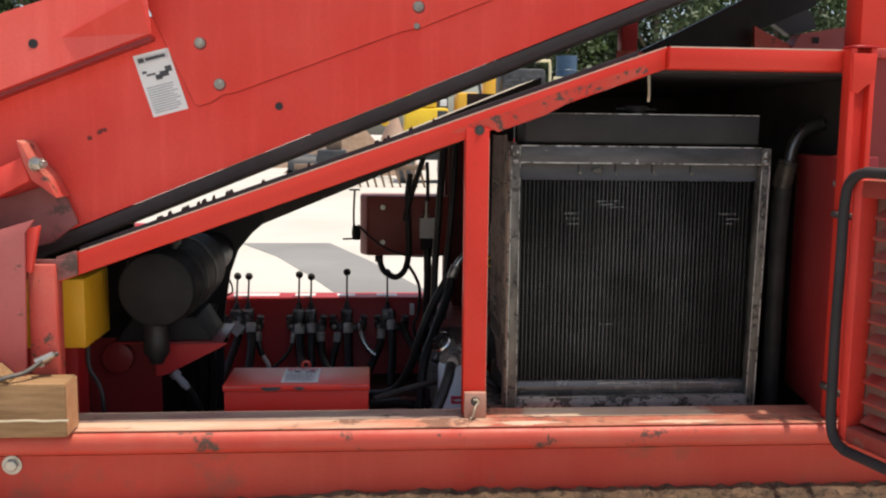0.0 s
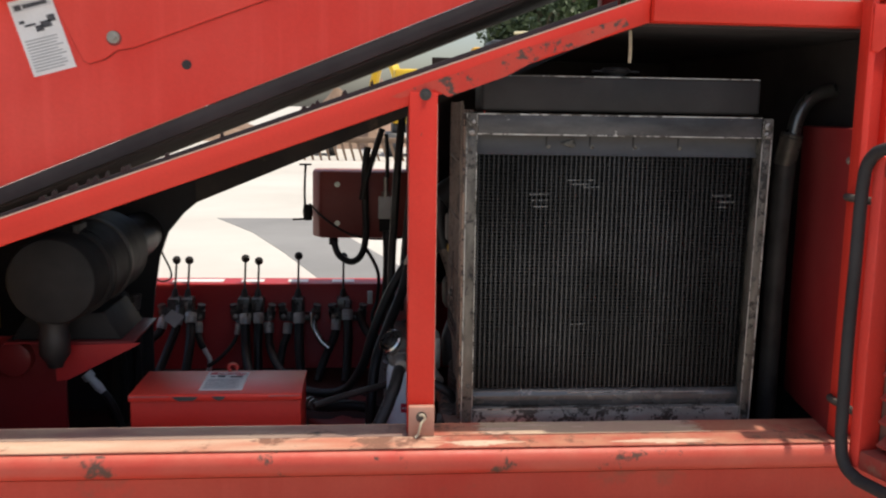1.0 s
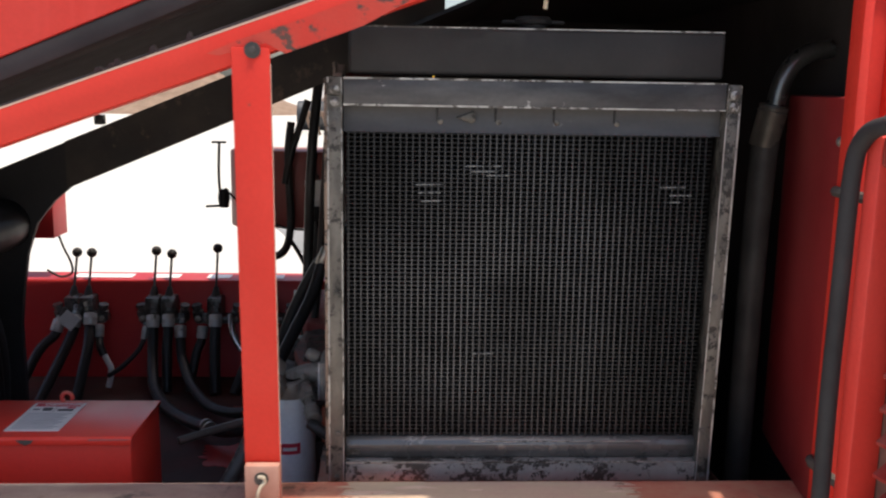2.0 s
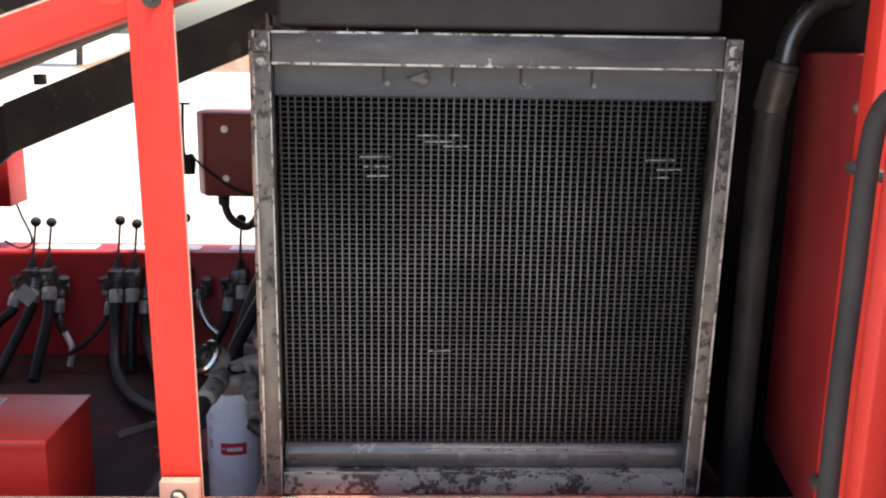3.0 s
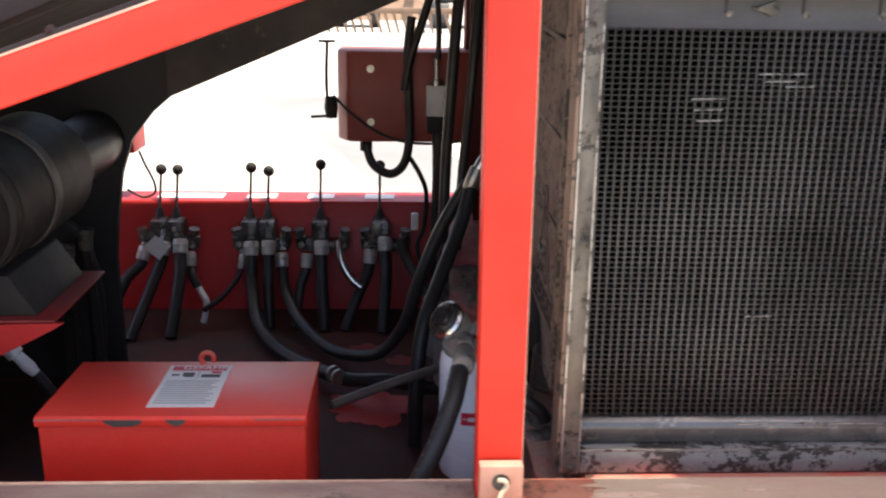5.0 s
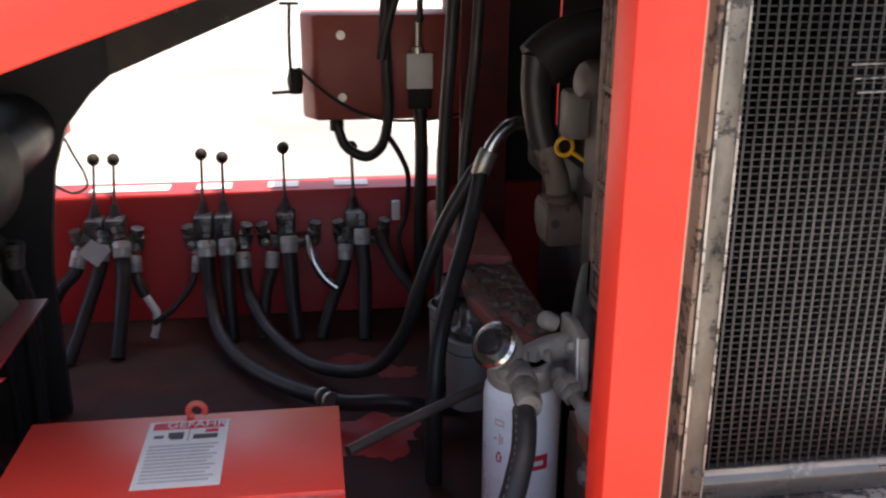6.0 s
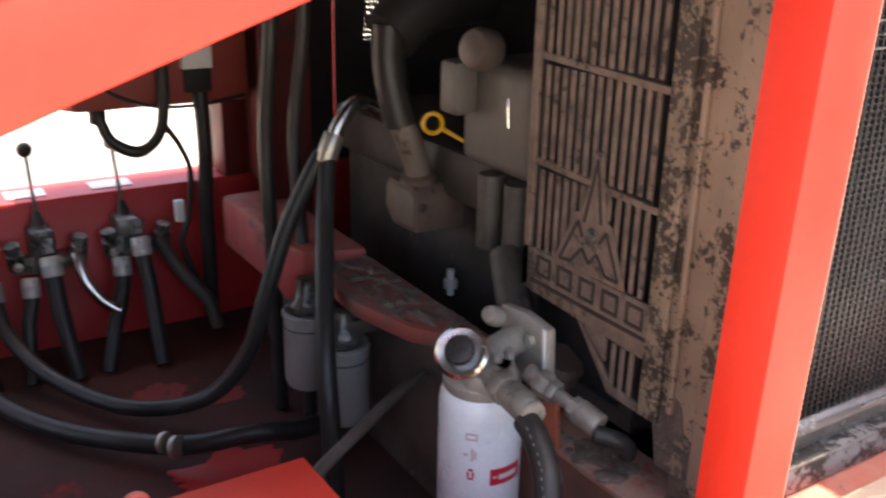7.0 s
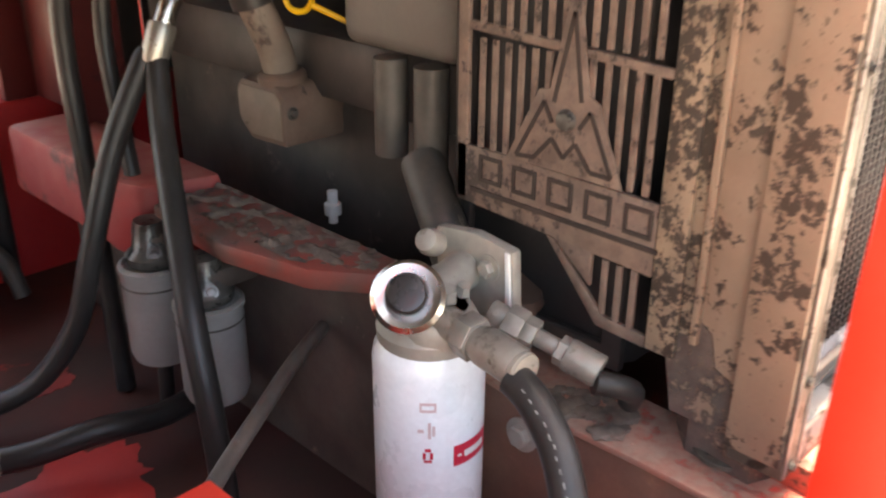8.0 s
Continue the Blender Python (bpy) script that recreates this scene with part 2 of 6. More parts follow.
zinc = surface("plated_fitting", (0.42, 0.40, 0.35), (0.55, 0.52, 0.45), 0.38, metal=0.85, scale=24, chips=(0.14, 0.11, 0.07), chip_scale=40, chip_at=0.66)
cast_grey = surface("cast_aluminium", (0.34, 0.31, 0.27), (0.46, 0.42, 0.36), 0.6, metal=0.35, scale=22, chips=(0.17, 0.14, 0.11), chip_scale=26, chip_at=0.60, chip_soft=0.1, bump=0.4)
can_white = surface("white_filter_can", (0.86, 0.89, 0.91), (0.80, 0.82, 0.84), 0.3, scale=7, chips=(0.60, 0.46, 0.42), chip_scale=11, chip_at=0.70, chip_soft=0.12, coat=0.3, bump=0.04)
can_grey = surface("grey_filter_can", (0.27, 0.265, 0.255), (0.34, 0.33, 0.315), 0.4, scale=10, dust=(0.2, 0.17, 0.14), dust_amount=0.4)
yellow = surface("yellow_paint", (0.86, 0.46, 0.02), (0.82, 0.40, 0.02), 0.45, scale=4, chips=(0.40, 0.20, 0.03), chip_scale=14, chip_at=0.7)
dip_yellow = surface("yellow_plastic", (0.72, 0.42, 0.01), (0.66, 0.36, 0.01), 0.4, scale=20)
tan_chip = surface("brown_chipped_paint", (0.345, 0.240, 0.172), (0.215, 0.148, 0.106), 0.6, scale=7, chips=(0.060, 0.042, 0.032), chip_scale=125, chip_at=0.548, chip_soft=0.03, dust=(0.28, 0.20, 0.14), dust_amount=0.5, bump=0.5, fine=200, patch=0.9)
guard_brown = surface("dirty_brown_guard", (0.105, 0.072, 0.057), (0.225, 0.155, 0.122), 0.65, scale=34, chips=(0.048, 0.033, 0.028), chip_scale=75, chip_at=0.55, chip_soft=0.08, bump=0.5, fine=200, vary=0.25, patch=0.6)
brown_block = surface("rust_brown_casting", (0.105, 0.066, 0.050), (0.18, 0.125, 0.095), 0.6, scale=9, chips=(0.04, 0.028, 0.024), chip_scale=14, chip_at=0.60, bump=0.4)
tan_dull = surface("pale_dusty_casting", (0.165, 0.128, 0.100), (0.235, 0.185, 0.145), 0.65, scale=14, chips=(0.07, 0.05, 0.04), chip_scale=30, chip_at=0.60, chip_soft=0.08, bump=0.5, patch=0.5)
cover_grey = surface("grey_engine_cover", (0.105, 0.093, 0.083), (0.14, 0.125, 0.11), 0.55, scale=7, dust=(0.2, 0.16, 0.13), dust_amount=0.3)
grime = surface("oily_engine_metal", (0.080, 0.063, 0.055), (0.15, 0.117, 0.098), 0.45, metal=0.1, scale=10, chips=(0.22, 0.16, 0.12), chip_scale=22, chip_at=0.63, bump=0.5, patch=0.5)
wood = surface("rough_timber", (0.25, 0.140, 0.060), (0.38, 0.225, 0.105), 0.85, scale=6, chips=(0.125, 0.085, 0.042), chip_scale=14, chip_at=0.55, chip_soft=0.15, stretch=(1.2, 14, 14), bump=0.7, fine=180, patch=0.6)
rope = surface("frayed_cord", (0.50, 0.42, 0.30), (0.60, 0.52, 0.38), 0.9, scale=60, bump=0.5)
paper = surface("white_label", (0.80, 0.79, 0.76), (0.72, 0.71, 0.68), 0.5, scale=20, bump=0.03)
paper_dim = surface("grey_white_print", (0.62, 0.615, 0.60), (0.56, 0.555, 0.54), 0.5, scale=20, bump=0.03)
ink = surface("dark_ink", (0.05, 0.05, 0.055), (0.09, 0.09, 0.09), 0.6, scale=30, bump=0.03)
ink_grey = surface("grey_ink", (0.38, 0.38, 0.38), (0.45, 0.45, 0.45), 0.6, scale=30, bump=0.03)
print_pale = surface("rubbed_hose_print", (0.20, 0.20, 0.195), (0.30, 0.30, 0.29), 0.6, scale=30, bump=0.03)
ink_red = surface("red_ink", (0.62, 0.02, 0.05), (0.58, 0.03, 0.06), 0.5, scale=30, bump=0.03)
dust_top = surface("dusty_roof_sheet", (0.40, 0.34, 0.25), (0.52, 0.46, 0.35), 0.85, scale=5, chips=(0.2, 0.16, 0.11), chip_scale=8, chip_at=0.62, chip_soft=0.1)
plastic_black = surface("dull_black_plastic", (0.016, 0.0150, 0.0145), (0.029, 0.0268, 0.0258), 0.6, spec=0.2, scale=8, dust=(0.10, 0.088, 0.075), dust_amount=0.18)
concrete = surface("pale_concrete", (0.50, 0.47, 0.41), (0.58, 0.545, 0.48), 0.9, scale=0.35, chips=(0.38, 0.35, 0.30), chip_scale=0.8, chip_at=0.64, chip_soft=0.12, bump=0.2, fine=60)
# Concrete darkened to the tone of a cast shadow.
shadow_grey = surface("shadowed_concrete", (0.205, 0.20, 0.188), (0.255, 0.248, 0.232), 0.85, scale=0.6, bump=0.2, fine=60)
# Red floor darkened for shade among the hoses as well as grime.
floor_red = surface("grime_and_shade_floor", (0.088, 0.030, 0.026), (0.050, 0.031, 0.027), 0.7, spec=0.2, scale=6, chips=(0.34, 0.028, 0.024), chip_scale=3.5, chip_at=0.61, chip_soft=0.08)
rail_dirty = surface("dirt_caked_red_rail", (0.42, 0.165, 0.115), (0.30, 0.195, 0.150), 0.75, scale=45, chips=(0.56, 0.070, 0.050), chip_scale=34, chip_at=0.60, chip_soft=0.10, dust=(0.46, 0.33, 0.25), dust_amount=0.4, bump=0.9, fine=260, patch=0.7)
rail_orange = surface("scraped_orange_edge", (0.50, 0.115, 0.060), (0.40, 0.16, 0.09), 0.7, scale=18, chips=(0.12, 0.065, 0.045), chip_scale=40, chip_at=0.58, chip_soft=0.08, bump=0.5, patch=0.5)
leaf = surface("green_foliage", (0.045, 0.085, 0.022), (0.10, 0.15, 0.04), 0.6, scale=1.3, bump=0.1, fine=20)
leaf_far = surface("dark_foliage", (0.035, 0.06, 0.022), (0.075, 0.11, 0.04), 0.6, scale=0.9, bump=0.1, fine=20)
bark = surface("grey_brown_bark", (0.10, 0.075, 0.05), (0.16, 0.12, 0.085), 0.9, scale=4, bump=0.6)
machine_yellow = surface("yellow_machine_paint", (0.88, 0.60, 0.03), (0.82, 0.50, 0.03), 0.35, scale=2, chips=(0.2, 0.12, 0.05), chip_scale=3, chip_at=0.68)
machine_orange = surface("orange_machine_paint", (0.80, 0.44, 0.03), (0.74, 0.38, 0.03), 0.4, scale=2, chips=(0.2, 0.1, 0.04), chip_scale=3, chip_at=0.66)
machine_dark = surface("dark_machine_metal", (0.03, 0.032, 0.035), (0.07, 0.07, 0.07), 0.5, scale=2)
stock_brown = surface("brown_stockpile_soil", (0.20, 0.13, 0.085), (0.28, 0.19, 0.13), 0.95, scale=2.5, bump=0.8, fine=12)
slab_pink = surface("pinkish_stone_dust", (0.40, 0.26, 0.19), (0.46, 0.32, 0.24), 0.9, scale=2, bump=0.4, fine=15)
blue_drum = surface("blue_sheet", (0.035, 0.085, 0.15), (0.06, 0.12, 0.20), 0.5, scale=3)
cream = surface("cream_paint", (0.70, 0.62, 0.36), (0.74, 0.67, 0.45), 0.5, scale=6)
red_scuff = surface("red_scraped_paint", (0.66, 0.042, 0.024), (0.60, 0.085, 0.052), 0.5, spec=0.35, scale=9, chips=(0.12, 0.060, 0.045), chip_scale=48, chip_at=0.53, chip_soft=0.06, bump=0.3, patch=0.6)
ledge_red = surface("red_ledge_paint", (0.44, 0.062, 0.042), (0.50, 0.17, 0.11), 0.65, scale=10, chips=(0.17, 0.085, 0.055), chip_scale=20, chip_at=0.56, chip_soft=0.10, dust=(0.55, 0.36, 0.22), dust_amount=0.35, bump=0.4, stretch=(0.6, 2.0, 2.0), patch=0.6)
# Dirty ledge tones greyed for the beam's shade on the back strip.
ledge_dull = surface("dirty_shaded_ledge", (0.25, 0.155, 0.13), (0.36, 0.27, 0.21), 0.85, scale=9, chips=(0.10, 0.075, 0.06), chip_scale=11, chip_at=0.57, chip_soft=0.08, bump=0.5, stretch=(0.7, 2.0, 2.0))
pale_metal = surface("pale_plated_metal", (0.80, 0.79, 0.77), (0.86, 0.85, 0.83), 0.35, metal=0.1, scale=20)
red_louvre = surface("dusty_red_louvre", (0.36, 0.028, 0.022), (0.33, 0.070, 0.052), 0.6, spec=0.3, scale=6, chips=(0.26, 0.15, 0.105), chip_scale=11, chip_at=0.58, chip_soft=0.12, dust=(0.30, 0.17, 0.12), dust_amount=0.4)
dull_zinc = surface("dull_plated_bolt", (0.26, 0.245, 0.21), (0.38, 0.36, 0.31), 0.45, metal=0.6, scale=30, chips=(0.12, 0.09, 0.06), chip_scale=60, chip_at=0.6)
red_lip = surface("red_rounded_lip", (0.56, 0.050, 0.030), (0.56, 0.095, 0.060), 0.55, scale=7, chips=(0.11, 0.052, 0.036), chip_scale=38, chip_at=0.655, chip_soft=0.07, dust=(0.58, 0.24, 0.15), dust_amount=0.3, bump=0.3, stretch=(0.6, 1.5, 1.5), patch=0.9)
# Darker red with shade mixed in, for parts standing out of the sun.
red_shade = surface("shaded_red_paint", (0.24, 0.017, 0.018), (0.29, 0.028, 0.027), 0.38, spec=0.4, scale=3, chips=(0.06, 0.016, 0.016), chip_scale=14, chip_at=0.68, dust=(0.18, 0.075, 0.06), dust_amount=0.35)
valve_steel = surface("oily_valve_casting", (0.075, 0.070, 0.065), (0.21, 0.198, 0.182), 0.32, metal=0.5, scale=26, chips=(0.028, 0.025, 0.022), chip_scale=34, chip_at=0.56, bump=0.35, patch=0.5)
pipe_steel = surface("dull_pipe_steel", (0.16, 0.155, 0.145), (0.26, 0.25, 0.23), 0.30, metal=0.85, scale=14, chips=(0.07, 0.06, 0.05), chip_scale=22, chip_at=0.66)
# Dark red for seam shadow, bolt shading and scorch spots.
seam_red = surface("shade_and_scorch_red", (0.16, 0.022, 0.018), (0.24, 0.035, 0.028), 0.7, scale=12)
wood_end = surface("sawn_end_grain", (0.50, 0.25, 0.115), (0.58, 0.33, 0.17), 0.85, scale=22, bump=0.5)
tan_heavy = surface("flaked_brown_paint", (0.33, 0.24, 0.165), (0.18, 0.13, 0.095), 0.65, scale=12, chips=(0.050, 0.036, 0.028), chip_scale=110, chip_at=0.505, chip_soft=0.04, bump=0.6, fine=200, patch=0.8)
faint_print = surface("faded_pink_print", (0.60, 0.42, 0.41), (0.70, 0.56, 0.55), 0.5, scale=60, bump=0.02)
letter_dark = surface("dark_recess", (0.028, 0.019, 0.016), (0.05, 0.034, 0.028), 0.8, scale=30)
# Much darker than the other reds, for plates at the back.
red_black = surface("near_black_red_plate", (0.085, 0.011, 0.010), (0.13, 0.018, 0.016), 0.6, spec=0.25, scale=4, chips=(0.02, 0.012, 0.012), chip_scale=7, chip_at=0.56, chip_soft=0.12)
fin_dark = surface("dark_fin_metal", (0.013, 0.013, 0.014), (0.058, 0.058, 0.061), 0.36, metal=0.5, scale=7, bump=0.1, vary=0.3, world_grain=True, brighter=(0.70, 1.20, 0.38))
maroon_worn = surface("dull_maroon_paint", (0.21, 0.055, 0.052), (0.27, 0.10, 0.09), 0.65, scale=8, chips=(0.09, 0.05, 0.04), chip_scale=14, chip_at=0.58, chip_soft=0.08, dust=DUST, dust_amount=0.25, bump=0.3)
foot_tan = surface("scuffed_tan_paint", (0.52, 0.29, 0.21), (0.46, 0.22, 0.155), 0.6, scale=20, chips=(0.16, 0.10, 0.075), chip_scale=30, chip_at=0.64, chip_soft=0.06, bump=0.25)
header_grey = surface("dull_grey_header", (0.078, 0.074, 0.072), (0.112, 0.107, 0.103), 0.5, metal=0.1, spec=0.25, scale=9, chips=(0.22, 0.21, 0.20), chip_scale=30, chip_at=0.68, chip_soft=0.06, bump=0.25, stretch=(0.4, 1, 2))
bent_bright = surface("bent_bare_fin", (0.13, 0.13, 0.13), (0.26, 0.26, 0.25), 0.4, metal=0.5, scale=60, chips=(0.03, 0.03, 0.03), chip_scale=90, chip_at=0.50, chip_soft=0.06)
ferrule_brown = surface("brown_grey_ferrule", (0.085, 0.075, 0.062), (0.145, 0.130, 0.110), 0.42, metal=0.4, scale=18, chips=(0.04, 0.035, 0.03), chip_scale=30, chip_at=0.6, bump=0.3)
rail_web = surface("brown_stained_rail_side", (0.15, 0.075, 0.055), (0.25, 0.120, 0.078), 0.7, scale=9, chips=(0.40, 0.17, 0.075), chip_scale=9, chip_at=0.58, chip_soft=0.18, bump=0.6, fine=200, patch=0.7)
foot_dark = surface("sooty_brown_foot", (0.085, 0.064, 0.055), (0.17, 0.128, 0.105), 0.65, scale=34, chips=(0.30, 0.215, 0.155), chip_scale=110, chip_at=0.585, chip_soft=0.06, bump=0.7, fine=220, patch=0.7)
red_nose = surface("dusty_red_rail_nose", (0.33, 0.032, 0.032), (0.36, 0.085, 0.075), 0.6, scale=9, chips=(0.13, 0.05, 0.042), chip_scale=16, chip_at=0.60, chip_soft=0.08, dust=DUST, dust_amount=0.2, bump=0.3, patch=0.5)
sleeve_pale = surface("pale_crimp_sleeve", (0.42, 0.405, 0.385), (0.58, 0.56, 0.53), 0.42, metal=0.35, scale=22, chips=(0.13, 0.115, 0.10), chip_scale=40, chip_at=0.61, chip_soft=0.06)
rail_rear = surface("oily_red_rail_top", (0.30, 0.060, 0.045), (0.145, 0.085, 0.068), 0.55, scale=14, chips=(0.060, 0.038, 0.032), chip_scale=26, chip_at=0.55, chip_soft=0.10, bump=0.6, patch=0.5)
cast_dull = surface("dull_zinc_casting", (0.25, 0.225, 0.195), (0.37, 0.335, 0.29), 0.5, metal=0.4, scale=30, chips=(0.13, 0.105, 0.08), chip_scale=40, chip_at=0.58, chip_soft=0.1, bump=0.4, patch=0.5)
# Dusty brown, with the dark of the louvre gaps put into it.
louvre_backing = surface("dusty_dark_louvre_skin", (0.17, 0.075, 0.058), (0.25, 0.135, 0.10), 0.8, scale=9, chips=(0.34, 0.045, 0.034), chip_scale=8, chip_at=0.60, chip_soft=0.14, bump=0.4, patch=0.5)
dusty_black = surface("brown_dusted_black", (0.026, 0.021, 0.018), (0.060, 0.044, 0.034), 0.7, scale=6, chips=(0.17, 0.115, 0.082), chip_scale=9, chip_at=0.60, chip_soft=0.12, bump=0.4, patch=0.6)
engine_dark = surface("sooty_engine_casting", (0.036, 0.030, 0.028), (0.072, 0.059, 0.052), 0.55, scale=11, chips=(0.12, 0.085, 0.068), chip_scale=20, chip_at=0.65, chip_soft=0.08, bump=0.5, patch=0.5)
channel_grey = surface("scraped_grey_channel", (0.22, 0.205, 0.19), (0.30, 0.28, 0.262), 0.45, metal=0.15, scale=12, chips=(0.045, 0.038, 0.034), chip_scale=110, chip_at=0.53, chip_soft=0.05, bump=0.5, patch=0.9)
rim_pale = surface("pale_worn_channel", (0.095, 0.085, 0.070), (0.205, 0.185, 0.155), 0.42, metal=0.3, scale=22, chips=(0.040, 0.036, 0.030), chip_scale=60, chip_at=0.535, chip_soft=0.06, bump=0.4, stretch=(1.6, 1.6, 0.5), patch=0.6)
tank_steel = surface("polished_grimy_tank", (0.085, 0.081, 0.078), (0.21, 0.20, 0.19), 0.27, metal=0.45, spec=0.4, scale=7, chips=(0.36, 0.34, 0.31), chip_scale=26, chip_at=0.64, chip_soft=0.10, bump=0.3, stretch=(0.5, 1, 2), patch=0.6)
ledge_tan = surface("tan_scraped_ledge", (0.56, 0.37, 0.28), (0.60, 0.47, 0.31), 0.8, scale=9, chips=(0.22, 0.14, 0.095), chip_scale=24, chip_at=0.58, chip_soft=0.06, bump=0.4, stretch=(0.6, 2.0, 2.0), patch=0.7)
# Near black, so that gaps between the fins read as shade.
core_void = surface("shade_black_core", (0.012, 0.0112, 0.0117), (0.021, 0.0195, 0.020), 0.9, spec=0.1, scale=9)

# ---- yard ----
ground = B()
for f in [(-400, 400, -300, 700)]:
    v = [ground.verts.new(p) for p in ((f[0], f[2], 0), (f[1], f[2], 0), (f[1], f[3], 0), (f[0], f[3], 0))]
    ground.faces.new(v)
solid("ground", ground, concrete, "pale sunlit concrete yard", "ground", kind="structure")


# ---- chassis and frame ----
SL = 0.361                      # rise of the slanted frame beam
CV = 0.411                      # rise of the conveyor


def beam_z(x):
    return 1.566 + SL * x


def conv_z(x):
    return 1.689 + CV * x


rail = thing("chassis_rail", (0, 2.25, 0.0), "red painted steel chassis rail with worn dusty top ledge", "chassis", kind="structure")
b = B()
prism(b, [(2.195, 0.0), (2.195, 0.792), (2.215, 0.792), (2.215, 0.0)], "x", -2.6, 3.2)
part("web", b, red_rail, rail)
b = B()
prism(b, [(2.195, 0.7935), (2.180, 0.800), (2.172, 0.812), (2.170, 0.830), (2.173, 0.842), (2.180, 0.850), (2.196, 0.855), (2.335, 0.855), (2.335, 0.845), (2.215, 0.845), (2.215, 0.7935)], "x", -2.6, 3.2)
part("rolled_lip", b, red_lip, rail, "rolled top lip with chipped orange-red paint")
# Front strip coloured as sunlit, back strip as shaded.
b = B()
rag = [(0.30 + 0.05 * noise.noise(Vector((k * 0.45, 1.0, 2.0))) + 0.03 * noise.noise(Vector((k * 1.7, 4.0, 2.0))), 2.186 + k * 0.0036) for k in range(21)]
prism(b, [(-2.58, 2.258), (-2.58, 2.186)] + rag, "z", 0.8560, 0.8584)
part("ledge", b, red_ledge, rail, "worn dusty top ledge with bare patches, paled as in sun")
b = B()
box(b, 0.20, 3.18, 2.185, 2.258, 0.8555, 0.8580, 0.001, 1)
part("ledge", b, ledge_red, rail, "redder stretch of the top ledge")
b = B()
box(b, -2.58, 0.235, 2.260, 2.342, 0.8555, 0.8592, 0.001, 1)
part("ledge_back", b, ledge_dull, rail, "dirty inner ledge, greyed as in shade")
b = B()
box(b, 0.236, 3.18, 2.260, 2.342, 0.8555, 0.8592, 0.001, 1)
part("ledge_back", b, ledge_red, rail, "red inner ledge with pale patches")
b = B()
end_a = [(0.405 + 0.05 * noise.noise(Vector((k * 0.5, 7.0, 2.0))) + 0.03 * noise.noise(Vector((k * 1.9, 5.0, 6.0))), 2.2605 + k * 0.0040) for k in range(21)]
end_b = [(0.930 + 0.06 * noise.noise(Vector((k * 0.5, 3.0, 9.0))) + 0.04 * noise.noise(Vector((k * 1.9, 8.0, 1.0))), 2.2605 + k * 0.0040) for k in range(21)]
prism(b, end_a + end_b[::-1], "z", 0.8590, 0.8596)
part("scraped_stretch", b, ledge_tan, rail, "stretch scraped to tan undercoat")
# Thin cream shapes paint the patches of sun on the ledge.
for px, py, rx, ry in ((0.40, 2.212, 0.085, 0.020), (0.82, 2.208, 0.12, 0.016), (0.897, 2.297, 0.022, 0.006), (0.45, 2.296, 0.05, 0.010), (0.53, 2.318, 0.04, 0.008), (0.64, 2.305, 0.02, 0.005)):
    b = B()
    rim = []
    for q in range(72):
        a = q * math.tau / 72
        sc = 0.80 + 0.45 * noise.noise(Vector((math.cos(a) * 1.8 + px * 9, math.sin(a) * 1.8, 3.0))) + 0.35 * noise.noise(Vector((math.cos(a) * 6 + px * 9, math.sin(a) * 6, 8.0))) + 0.2 * noise.noise(Vector((math.cos(a) * 15 + px * 9, math.sin(a) * 15, 5.0)))
        rim.append((px + rx * sc * math.cos(a), py + ry * sc * math.sin(a)))
    prism(b, rim, "z", 0.8560, 0.8586 if py < 2.25 else 0.8598)
    part("bare_patch", b, edge_cream, rail, "pale patch of sunlight on the ledge")
b = B()
prism(b, [(2.09, 0.655), (2.195, 0.668), (2.195, 0.640), (2.09, 0.628)], "x", -2.6, 3.2, 0.004)
part("lower_flange", b, red_rail, rail)
rnd = random.Random(4)
b = B()
for i in range(900):
    x = rnd.uniform(-0.55, 1.6)
    y = 2.193 - abs(rnd.gauss(0, 0.035))
    r = rnd.uniform(0.002, 0.007)
    if y < 2.095:
        continue
    bmesh.ops.create_icosphere(b, subdivisions=1, radius=r, matrix=Matrix.Translation((x, y, 0.656 + (y - 2.09) * 0.124 + r * 0.4)) @ Matrix.Diagonal((1.3, 1.2, 0.7, 1)))
cols = []
for i in range(420):
    x = -0.32 + i * 0.0062
    fade = min(1.0, max(0.0, (x + 0.32) / 0.25))
    row = []
    for j in range(9):
        y = 2.096 + j * 0.0122
        h = 0.002 + 0.012 * fade * max(0.0, noise.noise(Vector((x * 30, y * 60, 1.0))) + 0.35) + 0.010 * fade * j / 8
        row.append(b.verts.new((x, y + 0.003 * noise.noise(Vector((x * 80, y * 80, 5))), 0.6555 + (y - 2.09) * 0.124 + h)))
    cols.append(row)
for i in range(419):
    for j in range(8):
        b.faces.new((cols[i][j], cols[i + 1][j], cols[i + 1][j + 1], cols[i][j + 1]))
solid("soil_crumbs", b, earth, "dry brown soil caked on the lower flange", "soil", kind="stuff")

# bay floor and back rail
b = B()
box(b, -2.6, 0.62, 2.22, 3.87, 0.548, 0.556)
floor_bay = thing("floor", (-0.6, 3.0, 0.548), "red steel bay floor plate, dark with grime and shade", "floor", kind="structure")
part("plate", b, floor_red, floor_bay)
